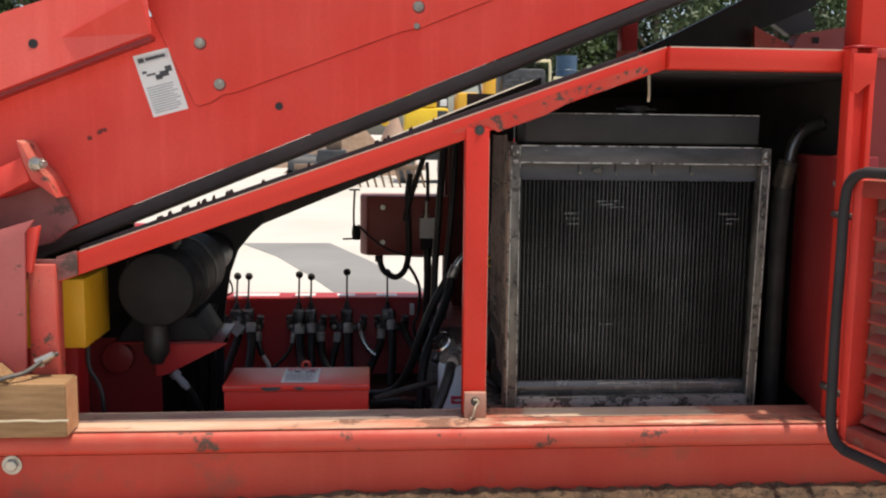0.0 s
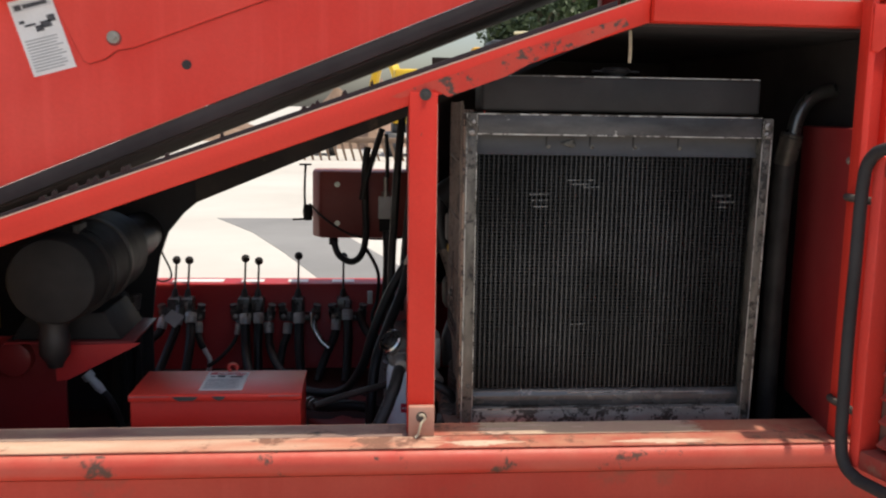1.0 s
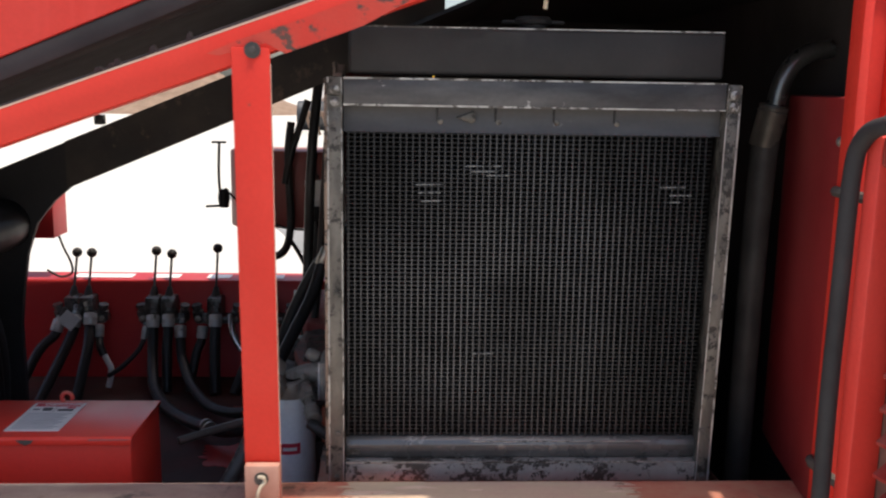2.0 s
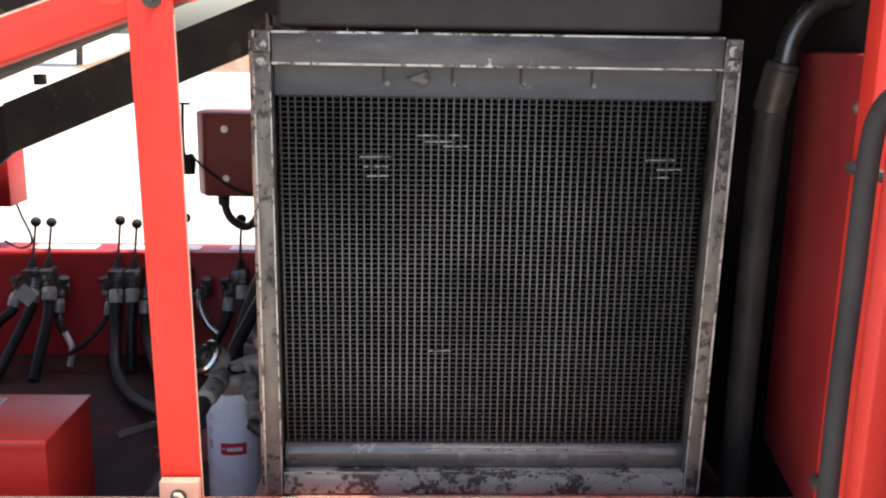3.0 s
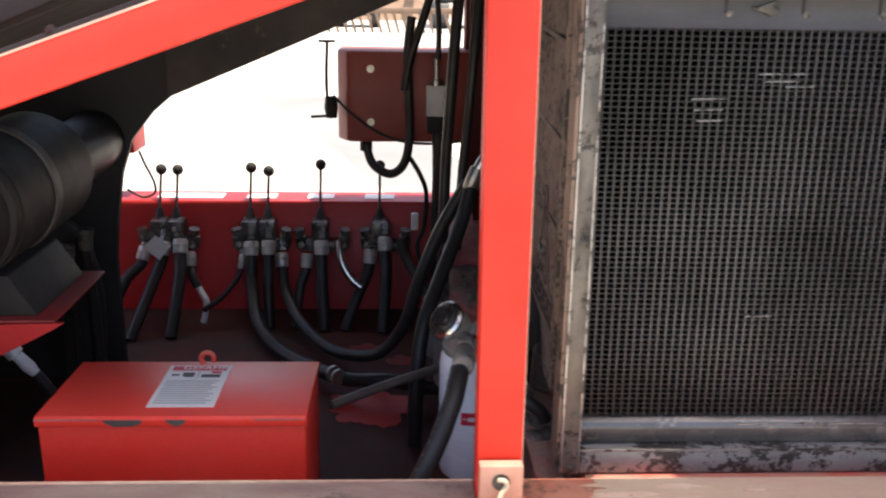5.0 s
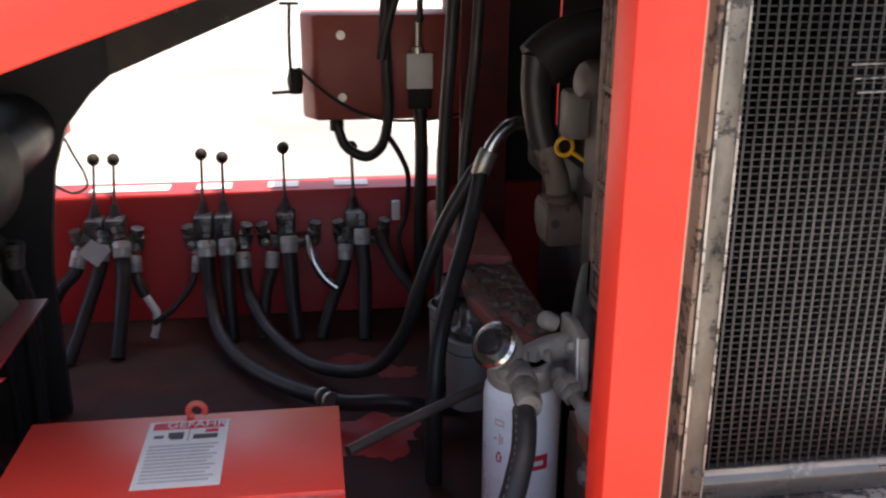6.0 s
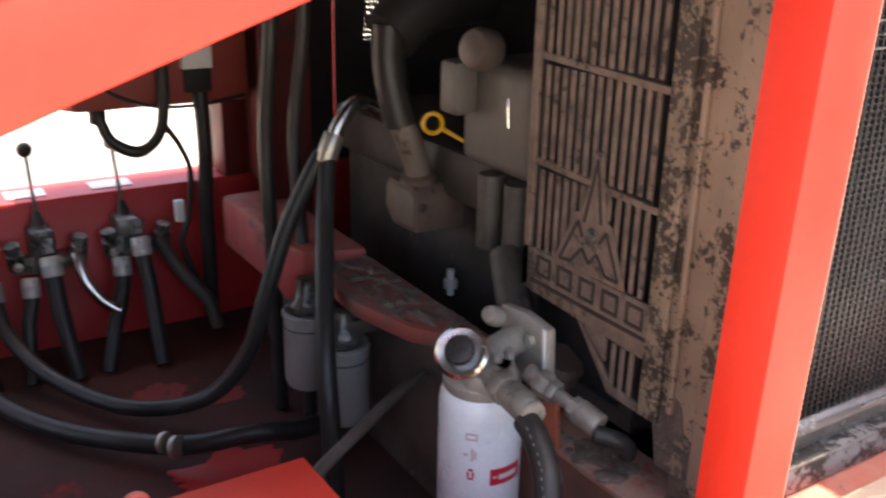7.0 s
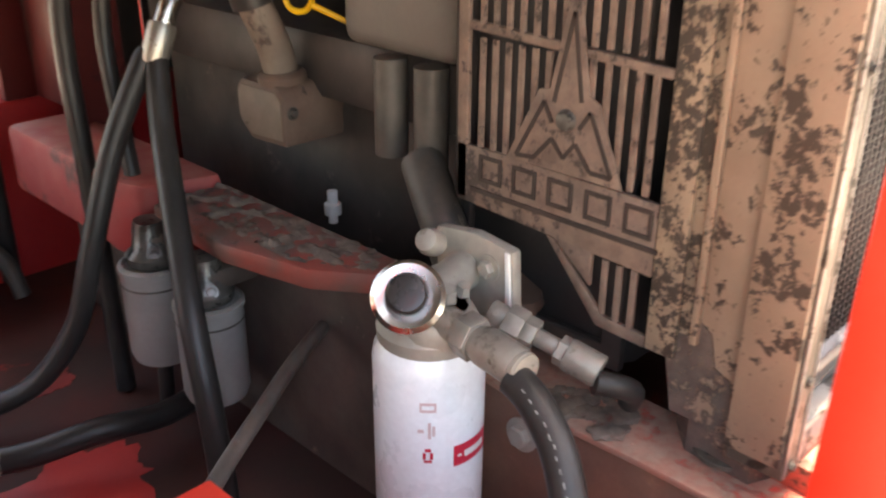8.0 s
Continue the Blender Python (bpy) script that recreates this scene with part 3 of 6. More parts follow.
# Redder patches, where the floor is drawn less dark.
for k, (px, py, rx, ry) in enumerate(((0.055, 3.19, 0.125, 0.105), (0.03, 3.54, 0.065, 0.060), (0.135, 3.47, 0.055, 0.045))):
    b = B()
    rim = []
    for q in range(56):
        a = q * math.tau / 56
        s = 0.78 + 0.40 * noise.noise(Vector((math.cos(a) * 1.6 + k * 7, math.sin(a) * 1.6, 3.0))) + 0.22 * noise.noise(Vector((math.cos(a) * 6 + k * 7, math.sin(a) * 6, 9.0)))
        rim.append((px + rx * s * math.cos(a), py + ry * s * math.sin(a)))
    prism(b, rim, "z", 0.5560, 0.5572)
    part("bare_patch", b, red_dark if k == 0 else red_shade, floor_bay, "patch where the red floor is drawn less dark")
b = B()
box(b, 0.62, 3.2, 2.22, 3.87, 0.548, 0.556)
solid("floor_under_radiator", b, grime, "oily dark floor under the radiator", "floor", kind="structure")
back = thing("back_rail", (0, 3.93, 0.0), "dark red rear chassis rail with pale labels and glare on top", "chassis", kind="structure")
b = B()
prism(b, [(3.87, 0.0), (3.87, 0.892), (3.876, 0.900), (4.00, 0.900), (4.00, 0.885), (3.885, 0.885), (3.885, 0.0)], "x", -2.6, 3.2)
part("web", b, red_dark, back)
# White plates carry the stickers and the sun glare between them.
for x0, x1 in ((-0.62, -0.42), (-0.35, -0.26), (-0.165, -0.085), (0.01, 0.10)):
    b = B()
    box(b, x0, x1, 3.905, 3.965, 0.9005, 0.9025, 0.0006, 1)
    part("label_plate", b, paper, back, "white sticker and sun glare on the rail")

# front frame
def lean(bm):
    """The middle post stands a little out of plumb."""
    for v in bm.verts:
        h = v.co.z - 1.2
        v.co.x += -0.0026 - 0.006 * h
        v.co.y += 0.0008 - 0.028 * h


fr = thing("engine_bay_frame", (0.27, 2.25, 0.855), "bright red square tube frame round the engine bay", "frame", kind="structure")
b = B()
prism(b, [(0.236, 2.266), (0.297, 2.266), (0.297, 2.2725), (0.2435, 2.2725), (0.2435, 2.321), (0.236, 2.321)], "z", 0.8595, 1.635, 0.0015)
lean(b)
angle = part("post", b, red_frame, fr, "angle iron post")
# Cream strip paints sun on the post's right edge, with some wear.
b = B()
box(b, 0.2971, 0.2979, 2.2668, 2.2718, 0.8605, 1.61)
lean(b)
part("bare_edge", b, edge_cream, angle, "edge painted pale for sun and wear")
b = B()
y0, y1 = 2.264, 2.322
xa, xb = -0.828, 0.757
prism(b, [(xa, 1.2255), (xa, 1.286), (xb, 1.855), (xb, 1.796)], "y", y0, y1, 0.004)
part("slanted_beam", b, red_frame, fr)
b = B()
box(b, xb + 0.001, 1.262, y0 - 0.02, y1 - 0.001, 1.796, 1.854, 0.004)
part("top_beam", b, red_frame, fr)
# Cream strips paint the sun along the top edges of both beams.
b = B()
prism(b, [(-0.76, beam_z(-0.76) + 0.0175), (-0.76, beam_z(-0.76) + 0.0205), (0.755, beam_z(0.755) + 0.0162), (0.755, beam_z(0.755) + 0.0128)], "y", 2.2632, 2.2650)
part("worn_edge", b, edge_cream, fr, "edge painted pale for sun and wear")
b = B()
box(b, 0.760, 1.222, 2.2432, 2.2450, 1.8500, 1.8535)
part("worn_edge", b, edge_cream, fr, "edge painted pale for sun and wear")
b = B()
prism(b, [(1.224, 2.196), (1.240, 2.196), (1.241, 2.222), (1.277, 2.222), (1.278, 2.196), (1.292, 2.196), (1.292, 2.238), (1.224, 2.238)], "z", 0.8595, 1.854, 0.002)
part("post", b, red_frame, fr)
b = B()
prism(b, [(1.227, 1.840), (1.291, 1.840), (1.289, 1.775), (1.243, 1.738), (1.227, 1.742)], "y", 2.1905, 2.1945, 0.0008)
part("gusset", b, red_frame, fr)
b = B()
box(b, 1.2225, 1.2935, 2.192, 2.2395, 1.8545, 1.8605, 0.0015, 1)
part("post_cap", b, red_dark, fr)
b = B()
box(b, 0.237, 0.296, 2.254, 2.2725, 0.8597, 0.929, 0.002)
foot = part("foot_plate", b, foot_tan, fr, "bare brown foot plate")
b = B()
bolt(b, (0.266, 2.2535, 0.906), (0, -1, 0), 0.008)
part("bolt", b, dim_steel, foot)
b = B()
tube(b, [(0.262, 2.248, 0.912), (0.270, 2.244, 0.913), (0.273, 2.245, 0.904), (0.266, 2.242, 0.896), (0.262, 2.238, 0.885), (0.259, 2.243, 0.868), (0.252, 2.243, 0.8605)], 0.0032, 8)
solid("knotted_cord", b, rope, "short frayed cord tied to the foot bolt", "cord")
b = B()
cyl(b, (0.265, 2.2550, 1.631), (0.265, 2.2500, 1.631), 0.013)
joint = part("joint_washer", b, dim_steel, fr)
b = B()
bolt(b, (0.265, 2.2498, 1.631), (0, -1, 0), 0.0062)
part("bolt", b, dim_steel, joint)
# worn stretch of the slanted beam
b = B()
prism(b, [(0.19, beam_z(0.19) - 0.010), (0.24, beam_z(0.24) - 0.006), (0.33, beam_z(0.33) - 0.008), (0.47, beam_z(0.47) - 0.005), (0.60, beam_z(0.60) - 0.009), (0.70, beam_z(0.70) - 0.014), (0.71, beam_z(0.71) - 0.034), (0.60, beam_z(0.60) - 0.044), (0.53, beam_z(0.53) - 0.036), (0.44, beam_z(0.44) - 0.052), (0.315, beam_z(0.315) - 0.053), (0.285, beam_z(0.285) - 0.026), (0.21, beam_z(0.21) - 0.020)], "y", 2.2630, 2.2645)
part("scuffed_face", b, red_scuff, fr, "scraped and rusty paint")
# rubber trim on the slanted beam; its small clips stand for dirt crumbs
b = B()
prism(b, [(-0.78, beam_z(-0.78) + 0.006), (-0.78, beam_z(-0.78) + 0.030), (0.70, beam_z(0.70) + 0.030), (0.70, beam_z(0.70) + 0.001)], "y", 2.326, 2.336, 0.002)
part("edge_trim", b, rubber, fr, "black rubber edge trim")
crumb = random.Random(77)
for x in [-0.57, -0.545, -0.51, -0.50, -0.47, -0.455, -0.43, -0.395, -0.385, -0.30, -0.18, 0.0, 0.02, 0.03, 0.09, 0.15]:
    b = B()
    w, h = crumb.uniform(0.004, 0.011), crumb.uniform(0.003, 0.011)
    prism(b, [(x - w, beam_z(x) + 0.026), (x - w * 0.6, beam_z(x) + 0.030 + h * 0.7), (x + w * 0.3, beam_z(x) + 0.032 + h), (x + w, beam_z(x) + 0.031)], "y", 2.324, 2.339)
    part("clip", b, rubber, fr)

# ---- conveyor ----
cv = thing("conveyor", (-0.2, 2.8, 1.6), "red painted inclined conveyor with bolted side plates", "conveyor")


def slab(bm, x0, x1, lo, hi, y0, y1, bev=0.0):
    return prism(bm, [(x0, conv_z(x0) + lo), (x0, conv_z(x0) + hi), (x1, conv_z(x1) + hi), (x1, conv_z(x1) + lo)], "y", y0, y1, bev)


b = B()
slab(b, -2.4, 2.6, 0.0, 0.47, 2.375, 2.387, 0.002)
part("side_plate", b, red, cv)
# Near-black strip that closes the gap between plate and belt.
b = B()
slab(b, -2.4, 2.6, -0.040, -0.001, 2.379, 2.452, 0.004)
part("bottom_flange", b, core_dark, cv, "black strip under the side plate")
b = B()
slab(b, -2.4, 2.6, -0.045, -0.005, 2.4525, 3.392, 0.006)
part("return_belt", b, core_dark, cv, "black rubber belt under the conveyor")
b = B()
slab(b, -2.4, 2.6, 0.10, 0.47, 3.30, 3.312, 0.002)
part("side_plate", b, red, cv)
b = B()
slab(b, -2.4, 2.6, 0.22, 0.25, 2.389, 3.298)
part("belt", b, rubber, cv)
# bolted cover plate
b = B()
prism(b, [(-0.610, 2.30), (-0.610, 1.97), (-0.482, 1.692), (-0.470, 1.686), (-0.437, 1.696), (-0.41, 1.716), (-0.375, 1.722), (0.06, 1.888), (0.12, 1.902), (0.70, 2.14), (0.70, 2.60), (0.30, 2.62)], "y", 2.366, 2.3745, 0.0015)
OUT = [(-0.6115, 2.30), (-0.6115, 1.969), (-0.4835, 1.691), (-0.4705, 1.6843), (-0.436, 1.6942), (-0.409, 1.7143), (-0.3745, 1.7203), (0.0605, 1.8863), (0.1205, 1.9003), (0.702, 2.1385), (0.702, 2.60), (0.30, 2.62)]
cover = part("cover_plate", b, red, cv, "red bolted cover plate")
# Slightly larger dark outline paints the plate's contact shadow.
b = B()
prism(b, OUT, "y", 2.3738, 2.3749)
part("seam", b, seam_red, cover, "dark line for the contact shadow round the plate")
for x, z in ((-0.465, 1.850), (-0.416, 1.744), (0.109, 1.956), (0.105, 1.905)):
    b = B()
    bolt(b, (x, 2.3655, z), (0, -1, 0), 0.0088 if z != 1.905 else 0.005)
    part("bolt", b, dull_zinc, cover, "plated hexagon bolt")
    # Disc set low: rust stain plus the shading under the bolt.
    b = B()
    lathe(b, (x + 0.0015, 2.3660, z - 0.0025), (0, -1, 0), [(0.0165 if z != 1.905 else 0.009, 0), (0.0165 if z != 1.905 else 0.009, 0.0004)], 20)
    part("dirt_ring", b, seam_red, cover, "dark ring for stain and shading round the bolt")
b = B()
cyl(b, (-0.261, 2.3748, 1.688), (-0.261, 2.3725, 1.688), 0.0105, None, 16)
part("hole_rim", b, core_dark, cv, "black drilled hole")
# warning sticker: bars for its small print
st = thing("warning_sticker", (-0.565, 2.374, 1.74), "white warning sticker with grey print on the conveyor", "sticker")
right_v = (Vector((-0.549, 0, 1.837)) - Vector((-0.640, 0, 1.812)))
down_v = (Vector((-0.590, 0, 1.654)) - Vector((-0.640, 0, 1.812)))


def sticker_quad(bm, u0, u1, v0, v1, y):
    c = [Vector((-0.640, y, 1.812)) + right_v * u + down_v * v for u, v in ((u0, v0), (u1, v0), (u1, v1), (u0, v1))]
    lo = [bm.verts.new(p) for p in c]
    hi = [bm.verts.new(p + Vector((0, 0.0008, 0))) for p in c]
    fs = [bm.faces.new(lo), bm.faces.new(hi[::-1])] + [bm.faces.new((lo[i], lo[(i + 1) % 4], hi[(i + 1) % 4], hi[i])) for i in range(4)]
    bmesh.ops.recalc_face_normals(bm, faces=fs)


b = B()
sticker_quad(b, 0, 1, 0, 1, 2.3735)
part("sheet", b, paper, st)
b = B()
sticker_quad(b, 0.06, 0.94, 0.05, 0.15, 2.3726)
part("heading_bar", b, paper_dim, st)
b = B()
sticker_quad(b, 0.10, 0.26, 0.065, 0.135, 2.3717)
sticker_quad(b, 0.30, 0.86, 0.075, 0.125, 2.3717)
part("heading_print", b, ink, st)
b = B()
sticker_quad(b, 0.10, 0.22, 0.27, 0.31, 2.3726)
sticker_quad(b, 0.20, 0.45, 0.33, 0.36, 2.3726)
sticker_quad(b, 0.42, 0.60, 0.37, 0.45, 2.3726)
sticker_quad(b, 0.56, 0.80, 0.33, 0.42, 2.3726)
sticker_quad(b, 0.74, 0.92, 0.27, 0.36, 2.3726)
part("picture_block", b, ink, st)
rnd = random.Random(9)
for i in range(11):
    b = B()
    v = 0.53 + i * 0.04
    sticker_quad(b, 0.08, rnd.uniform(0.75, 0.93), v, v + 0.018, 2.3726)
    part("print_line", b, ink_grey, st)
b = B()
for x, z, r in ((-0.757, 1.598, 0.009), (-0.733, 1.611, 0.007), (-0.728, 1.616, 0.009), (-0.718, 1.620, 0.008)):
    fan = [(x + r * (0.7 + 0.5 * noise.noise(Vector((x * 300, k * 1.3, 2)))) * math.cos(k * math.tau / 14), z + r * (0.65 + 0.5 * noise.noise(Vector((z * 300, k * 1.7, 4)))) * math.sin(k * math.tau / 14)) for k in range(14)]
    prism(b, fan, "y", 2.3736 - r * 0.02, 2.3752)
solid("scorch_mark", b, seam_red, "small brown scorched spots on the conveyor side", "mark")

# folding wing plate and gusset, top of the conveyor's low end
wing = thing("hopper_wing", (-0.9, 2.3, 1.9), "hopper wing plate in pale sunlit red", "hopper plate")


def lean(p):
    """The wing leans back: its foot stands out from the conveyor side."""
    foot = 1.22 + (p.x + 2.2) * 0.3995
    y = p.y - 0.014 + max(0.0, p.z - foot) * 0.11
    return Vector((p.x, y, p.z))


b = B()
prism(b, [(-2.2, 1.22), (-2.2, 1.415), (-0.95, 1.912), (-0.80, 1.962), (-0.60, 2.05), (-0.588, 1.96), (-0.578, 1.868)], "y", 2.325, 2.333)
for v in b.verts:
    v.co = lean(v.co)
part("plate", b, red_sunlit, wing)
# Fold in the darker red takes the place of a triangular shadow.
b = B()
f1, f2, f3 = lean(Vector((-0.80, 2.324, 1.853))), lean(Vector((-0.580, 2.323, 1.868))), lean(Vector((-0.597, 2.285, 1.958)))
back = Vector((0.003, 0.004, -0.001))
fold = [b.verts.new(p) for p in (f1, f2, f3, f1 + back, f2 + back, f3 + back)]
for q in ((0, 1, 2), (5, 4, 3), (0, 3, 4, 1), (1, 4, 5, 2), (2, 5, 3, 0)):
    b.faces.new([fold[k] for k in q])
bmesh.ops.recalc_face_normals(b, faces=b.faces[:])
part("folded_corner", b, red, wing, "triangle for a shadow on the wing, built as a fold")
# Dark strip draws the shadow line below the wing's edge.
b = B()
prism(b, [(-2.2, 1.208), (-2.2, 1.2195), (-0.581, 1.8625), (-0.581, 1.851)], "y", 2.322, 2.372)
part("lip", b, red_shade, wing, "dark strip for the shadow line under the plate")
b = B()
lathe(b, lean(Vector((-0.873, 2.3245, 1.835))), (0, -1, 0), [(0.012, 0), (0.012, 0.0015)], 16)
part("hole_rim", b, core_dark, wing)

# left end: pivot bracket, end post, faded plate, timber
pv = thing("pivot_bracket", (-0.88, 2.3, 1.5), "red steel pivot bracket with a large bolt", "bracket")
b = B()
prism(b, [(-0.905, 1.592), (-0.894, 1.584), (-0.868, 1.532), (-0.836, 1.498), (-0.811, 1.446), (-0.832, 1.462), (-0.872, 1.492), (-0.890, 1.535)], "y", 2.262, 2.372, 0.0015)
part("lug", b, red_worn, pv, "thin curved lug with chipped paint")
b = B()
prism(b, [(-1.4, 1.215), (-1.4, 1.31), (-0.966, 1.516), (-0.898, 1.548), (-0.880, 1.490)], "y", 2.275, 2.315, 0.004)
part("arm", b, red, pv)
# Lower plate has its shade in the maroon.
b = B()
prism(b, [(-1.4, 1.20), (-1.4, 1.38), (-0.965, 1.440), (-0.878, 1.470), (-0.816, 1.442), (-0.788, 1.374), (-0.855, 1.322)], "y", 2.350, 2.364, 0.002)
part("lower_arm", b, maroon_worn, pv, "maroon lower plate, darkened for its shade")
b = B()
lathe(b, (-0.862, 2.262, 1.532), (0.86, -0.50, 0.05), [(0.019, 0), (0.019, 0.004)], 20)
lathe(b, (-0.8586, 2.260, 1.5322), (0.86, -0.50, 0.05), [(0.0155, 0), (0.0155, 0.020), (0.0135, 0.023)], 6)
lathe(b, (-0.8390, 2.2486, 1.5334), (0.86, -0.50, 0.05), [(0.009, 0), (0.009, 0.010), (0.008, 0.011)], 14)
part("bolt", b, zinc, pv, "large plated bolt")
ep = thing("end_plate", (-1.0, 2.21, 0.98), "faded pinkish red steel end plate", "plate")
b = B()
prism(b, [(-1.6, 0.98), (-1.6, 1.18), (-0.962, 1.362), (-0.850, 1.396), (-0.874, 1.362), (-0.885, 0.985)], "y", 2.205, 2.217, 0.002)
part("sheet", b, pink_red, ep)
b = B()
prism(b, [(-0.873, 1.372), (-0.842, 1.380), (-0.866, 1.262), (-0.878, 1.262)], "y", 2.2175, 2.235, 0.0015)
part("flange", b, red, ep)
b = B()
box(b, -0.884, -0.772, 2.256, 2.2620, 1.262, 1.290, 0.001)
part("top_strap", b, maroon_worn, ep)
b = B()
box(b, -0.884, -0.817, 2.24, 2.30, 0.857, 1.278, 0.003)
solid("end_post", b, red_worn, "red end post with rusty chipped paint", "post")
b = B()
prism(b, [(-0.818, 1.232), (-0.818, 1.296), (-0.765, 1.313), (-0.765, 1.250)], "y", 2.2585, 2.2635, 0.002)
solid("beam_end_sleeve", b, maroon_worn, "dull maroon sleeve on the end of the slanted beam", "sleeve")
tim = thing("timber_block", (-0.95, 2.2, 0.857), "rough sawn timber block lying on the ledge", "timber")
b = B()
box(b, -1.4, -0.766, 2.13, 2.225, 0.861, 0.998, 0.005)
part("baulk", b, wood, tim)
b = B()
box(b, -0.7658, -0.7648, 2.134, 2.221, 0.865, 0.994)
part("end_grain", b, wood_end, tim, "pale orange sawn end")
b = B()
prism(b, [(-1.4, 1.0), (-1.4, 1.06), (-0.94, 1.035), (-0.905, 1.001)], "y", 2.14, 2.2)
part("offcut", b, wood, tim)
b = B()
rnd = random.Random(5)
tube(b, [(-1.3 + i * 0.03, 2.1285, 0.906 + rnd.uniform(-0.002, 0.002)) for i in range(19)], 0.003, 6, 2)
part("cord", b, rope, tim, "thin cord tied round the timber")
b = B()
tube(b, [(-1.0, 2.12, 0.93), (-0.93, 2.12, 1.005), (-0.87, 2.16, 1.02), (-0.835, 2.2, 1.045), (-0.815, 2.232, 1.05)], 0.006, 8)
solid("wire_rope", b, dim_steel, "twisted wire rope over the timber", "wire rope")
b = B()
cyl(b, (-0.855, 2.195, 1.035), (-0.815, 2.205, 1.055), 0.012, 0.009)
cyl(b, (-0.845, 2.2, 1.03), (-0.842, 2.238, 1.03), 0.008)
solid("wire_clamp", b, zinc, "plated wire clamp on the end post", "clamp")
b = B()
bolt(b, (-0.925, 2.1945, 0.770), (0, -1, 0), 0.016)
solid("rail_bolt", b, zinc, "round plated bolt on the rail side", "bolt")

# ---- roof over the back of the bay ----
rf = thing("bay_roof", (-0.2, 3.7, 1.5), "dark sloping roof sheet with a deep black fascia", "roof", kind="structure")


def roof_z(x):
    return 1.590 + 0.413 * x


b = B()
prism(b, [(-0.89, roof_z(-0.89) - 0.024), (-0.89, roof_z(-0.89) - 0.012), (0.62, roof_z(0.62) - 0.012), (0.62, roof_z(0.62) - 0.024)], "y", 3.372, 3.862)
part("sheet", b, dust_top, rf, "dusty sunlit roof sheet")
b = B()
prism(b, [(-0.415, 1.279), (-0.415, roof_z(-0.415) - 0.011), (0.62, roof_z(0.62) - 0.011), (0.62, 1.455 + 0.421 * 0.62)], "y", 3.32, 3.35)
part("fascia", b, dusty_black, rf, "black fascia plate with brown dust")
b = B()
prism(b, [(-2.4, 0.56), (-2.4, roof_z(-2.4) + 0.16), (-0.897, roof_z(-0.897) + 0.16), (-0.897, roof_z(-0.897) - 0.011), (-0.416, roof_z(-0.416) - 0.011), (-0.416, 1.279), (-0.462, 1.24), (-0.515, 1.175), (-0.545, 1.09), (-0.565, 0.97), (-0.575, 0.88), (-0.575, 0.56)], "y", 3.352, 3.37)
part("side_panel", b, black, rf)
for x in (-0.315,):
    b = B()
    box(b, x - 0.012, x + 0.012, 3.30, 3.33, roof_z(x) - 0.004, roof_z(x) + 0.022, 0.003)
    part("clip", b, rubber, rf)
b = B()
box(b, -1.1, -0.675, 3.905, 4.035, 1.036, 1.21, 0.004)
solid("side_locker", b, red_dark, "small red locker on the far side", "locker")

# ---- radiator compartment ----
b = B()
prism(b, [(0.745, 1.789), (0.745, 1.799), (1.42, 1.799), (1.42, 1.789)], "y", 2.292, 3.912)
solid("hood_roof", b, core_dark, "black hood plate over the radiator", "hood", kind="structure")
b = B()
prism(b, [(0.45, beam_z(0.45) - 0.07), (0.45, beam_z(0.45) - 0.06), (0.744, beam_z(0.744) - 0.039), (0.744, beam_z(0.744) - 0.046)], "y", 2.62, 3.912)
solid("hood_slope", b, core_dark, "black sloping hood plate", "hood", kind="structure")
# The panel's shade is part of its dark red.
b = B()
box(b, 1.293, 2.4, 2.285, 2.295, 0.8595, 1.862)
solid("side_panel", b, red_shade, "side panel in shaded red beside the louvred door", "panel", kind="structure")
b = B()
box(b, 1.352, 1.362, 2.30, 3.912, 0.56, 1.796)
solid("bay_wall", b, flare_black, "black end wall of the bay", "wall", kind="structure")
b = B()
back_panel = thing("bay_back_panel", (0.8, 3.905, 0.9), "black back panel of the engine bay with a punched grille", "panel", kind="structure")
for x0, x1, z0, z1 in ((0.401, 0.6105, 0.9005, 1.796), (0.6155, 0.698, 0.9005, 1.796), (0.742, 1.352, 0.9005, 1.796), (0.6981, 0.7419, 0.9005, 1.195), (0.6981, 0.7419, 1.290, 1.796)):
    b = B()
    box(b, x0, x1, 3.905, 3.912, z0, z1)
    part("sheet", b, flare_black, back_panel)
b = B()
for k in range(4):
    x = 0.7045 + k * 0.0125
    prism(b, [(x, 1.195), (x + 0.0070, 1.195), (x + 0.0010, 1.290), (x - 0.006, 1.290)], "y", 3.906, 3.911)
for k in range(7):
    z = 1.197 + k * 0.0135
    box(b, 0.698, 0.742, 3.9075, 3.9095, z, z + 0.0072)
part("grille", b, core_dark, back_panel, "punched grille with daylight behind")
# Added plate: reddens the slit, standing in for a sunlit edge.
b = B()
box(b, 0.45, 0.80, 4.22, 4.23, 0.60, 1.60, 0.002)
box(b, 0.56, 0.60, 4.23, 4.27, 0.0, 0.62, 0.002)
solid("rear_guard_plate", b, red, "added red plate that shows through the back panel slit", "plate")
# Tank corner takes the shaded red in place of real shading.
pn = thing("corner_tank", (1.24, 2.5, 0.86), "tank corner in shaded red beside the radiator", "tank")
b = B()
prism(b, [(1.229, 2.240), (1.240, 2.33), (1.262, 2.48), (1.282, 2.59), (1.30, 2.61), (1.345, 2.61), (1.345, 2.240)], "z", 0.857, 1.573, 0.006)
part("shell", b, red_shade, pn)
b = B()
bolt(b, (1.231, 2.252, 1.50), (-1, 0, 0), 0.006)
part("bolt", b, zinc, pn)

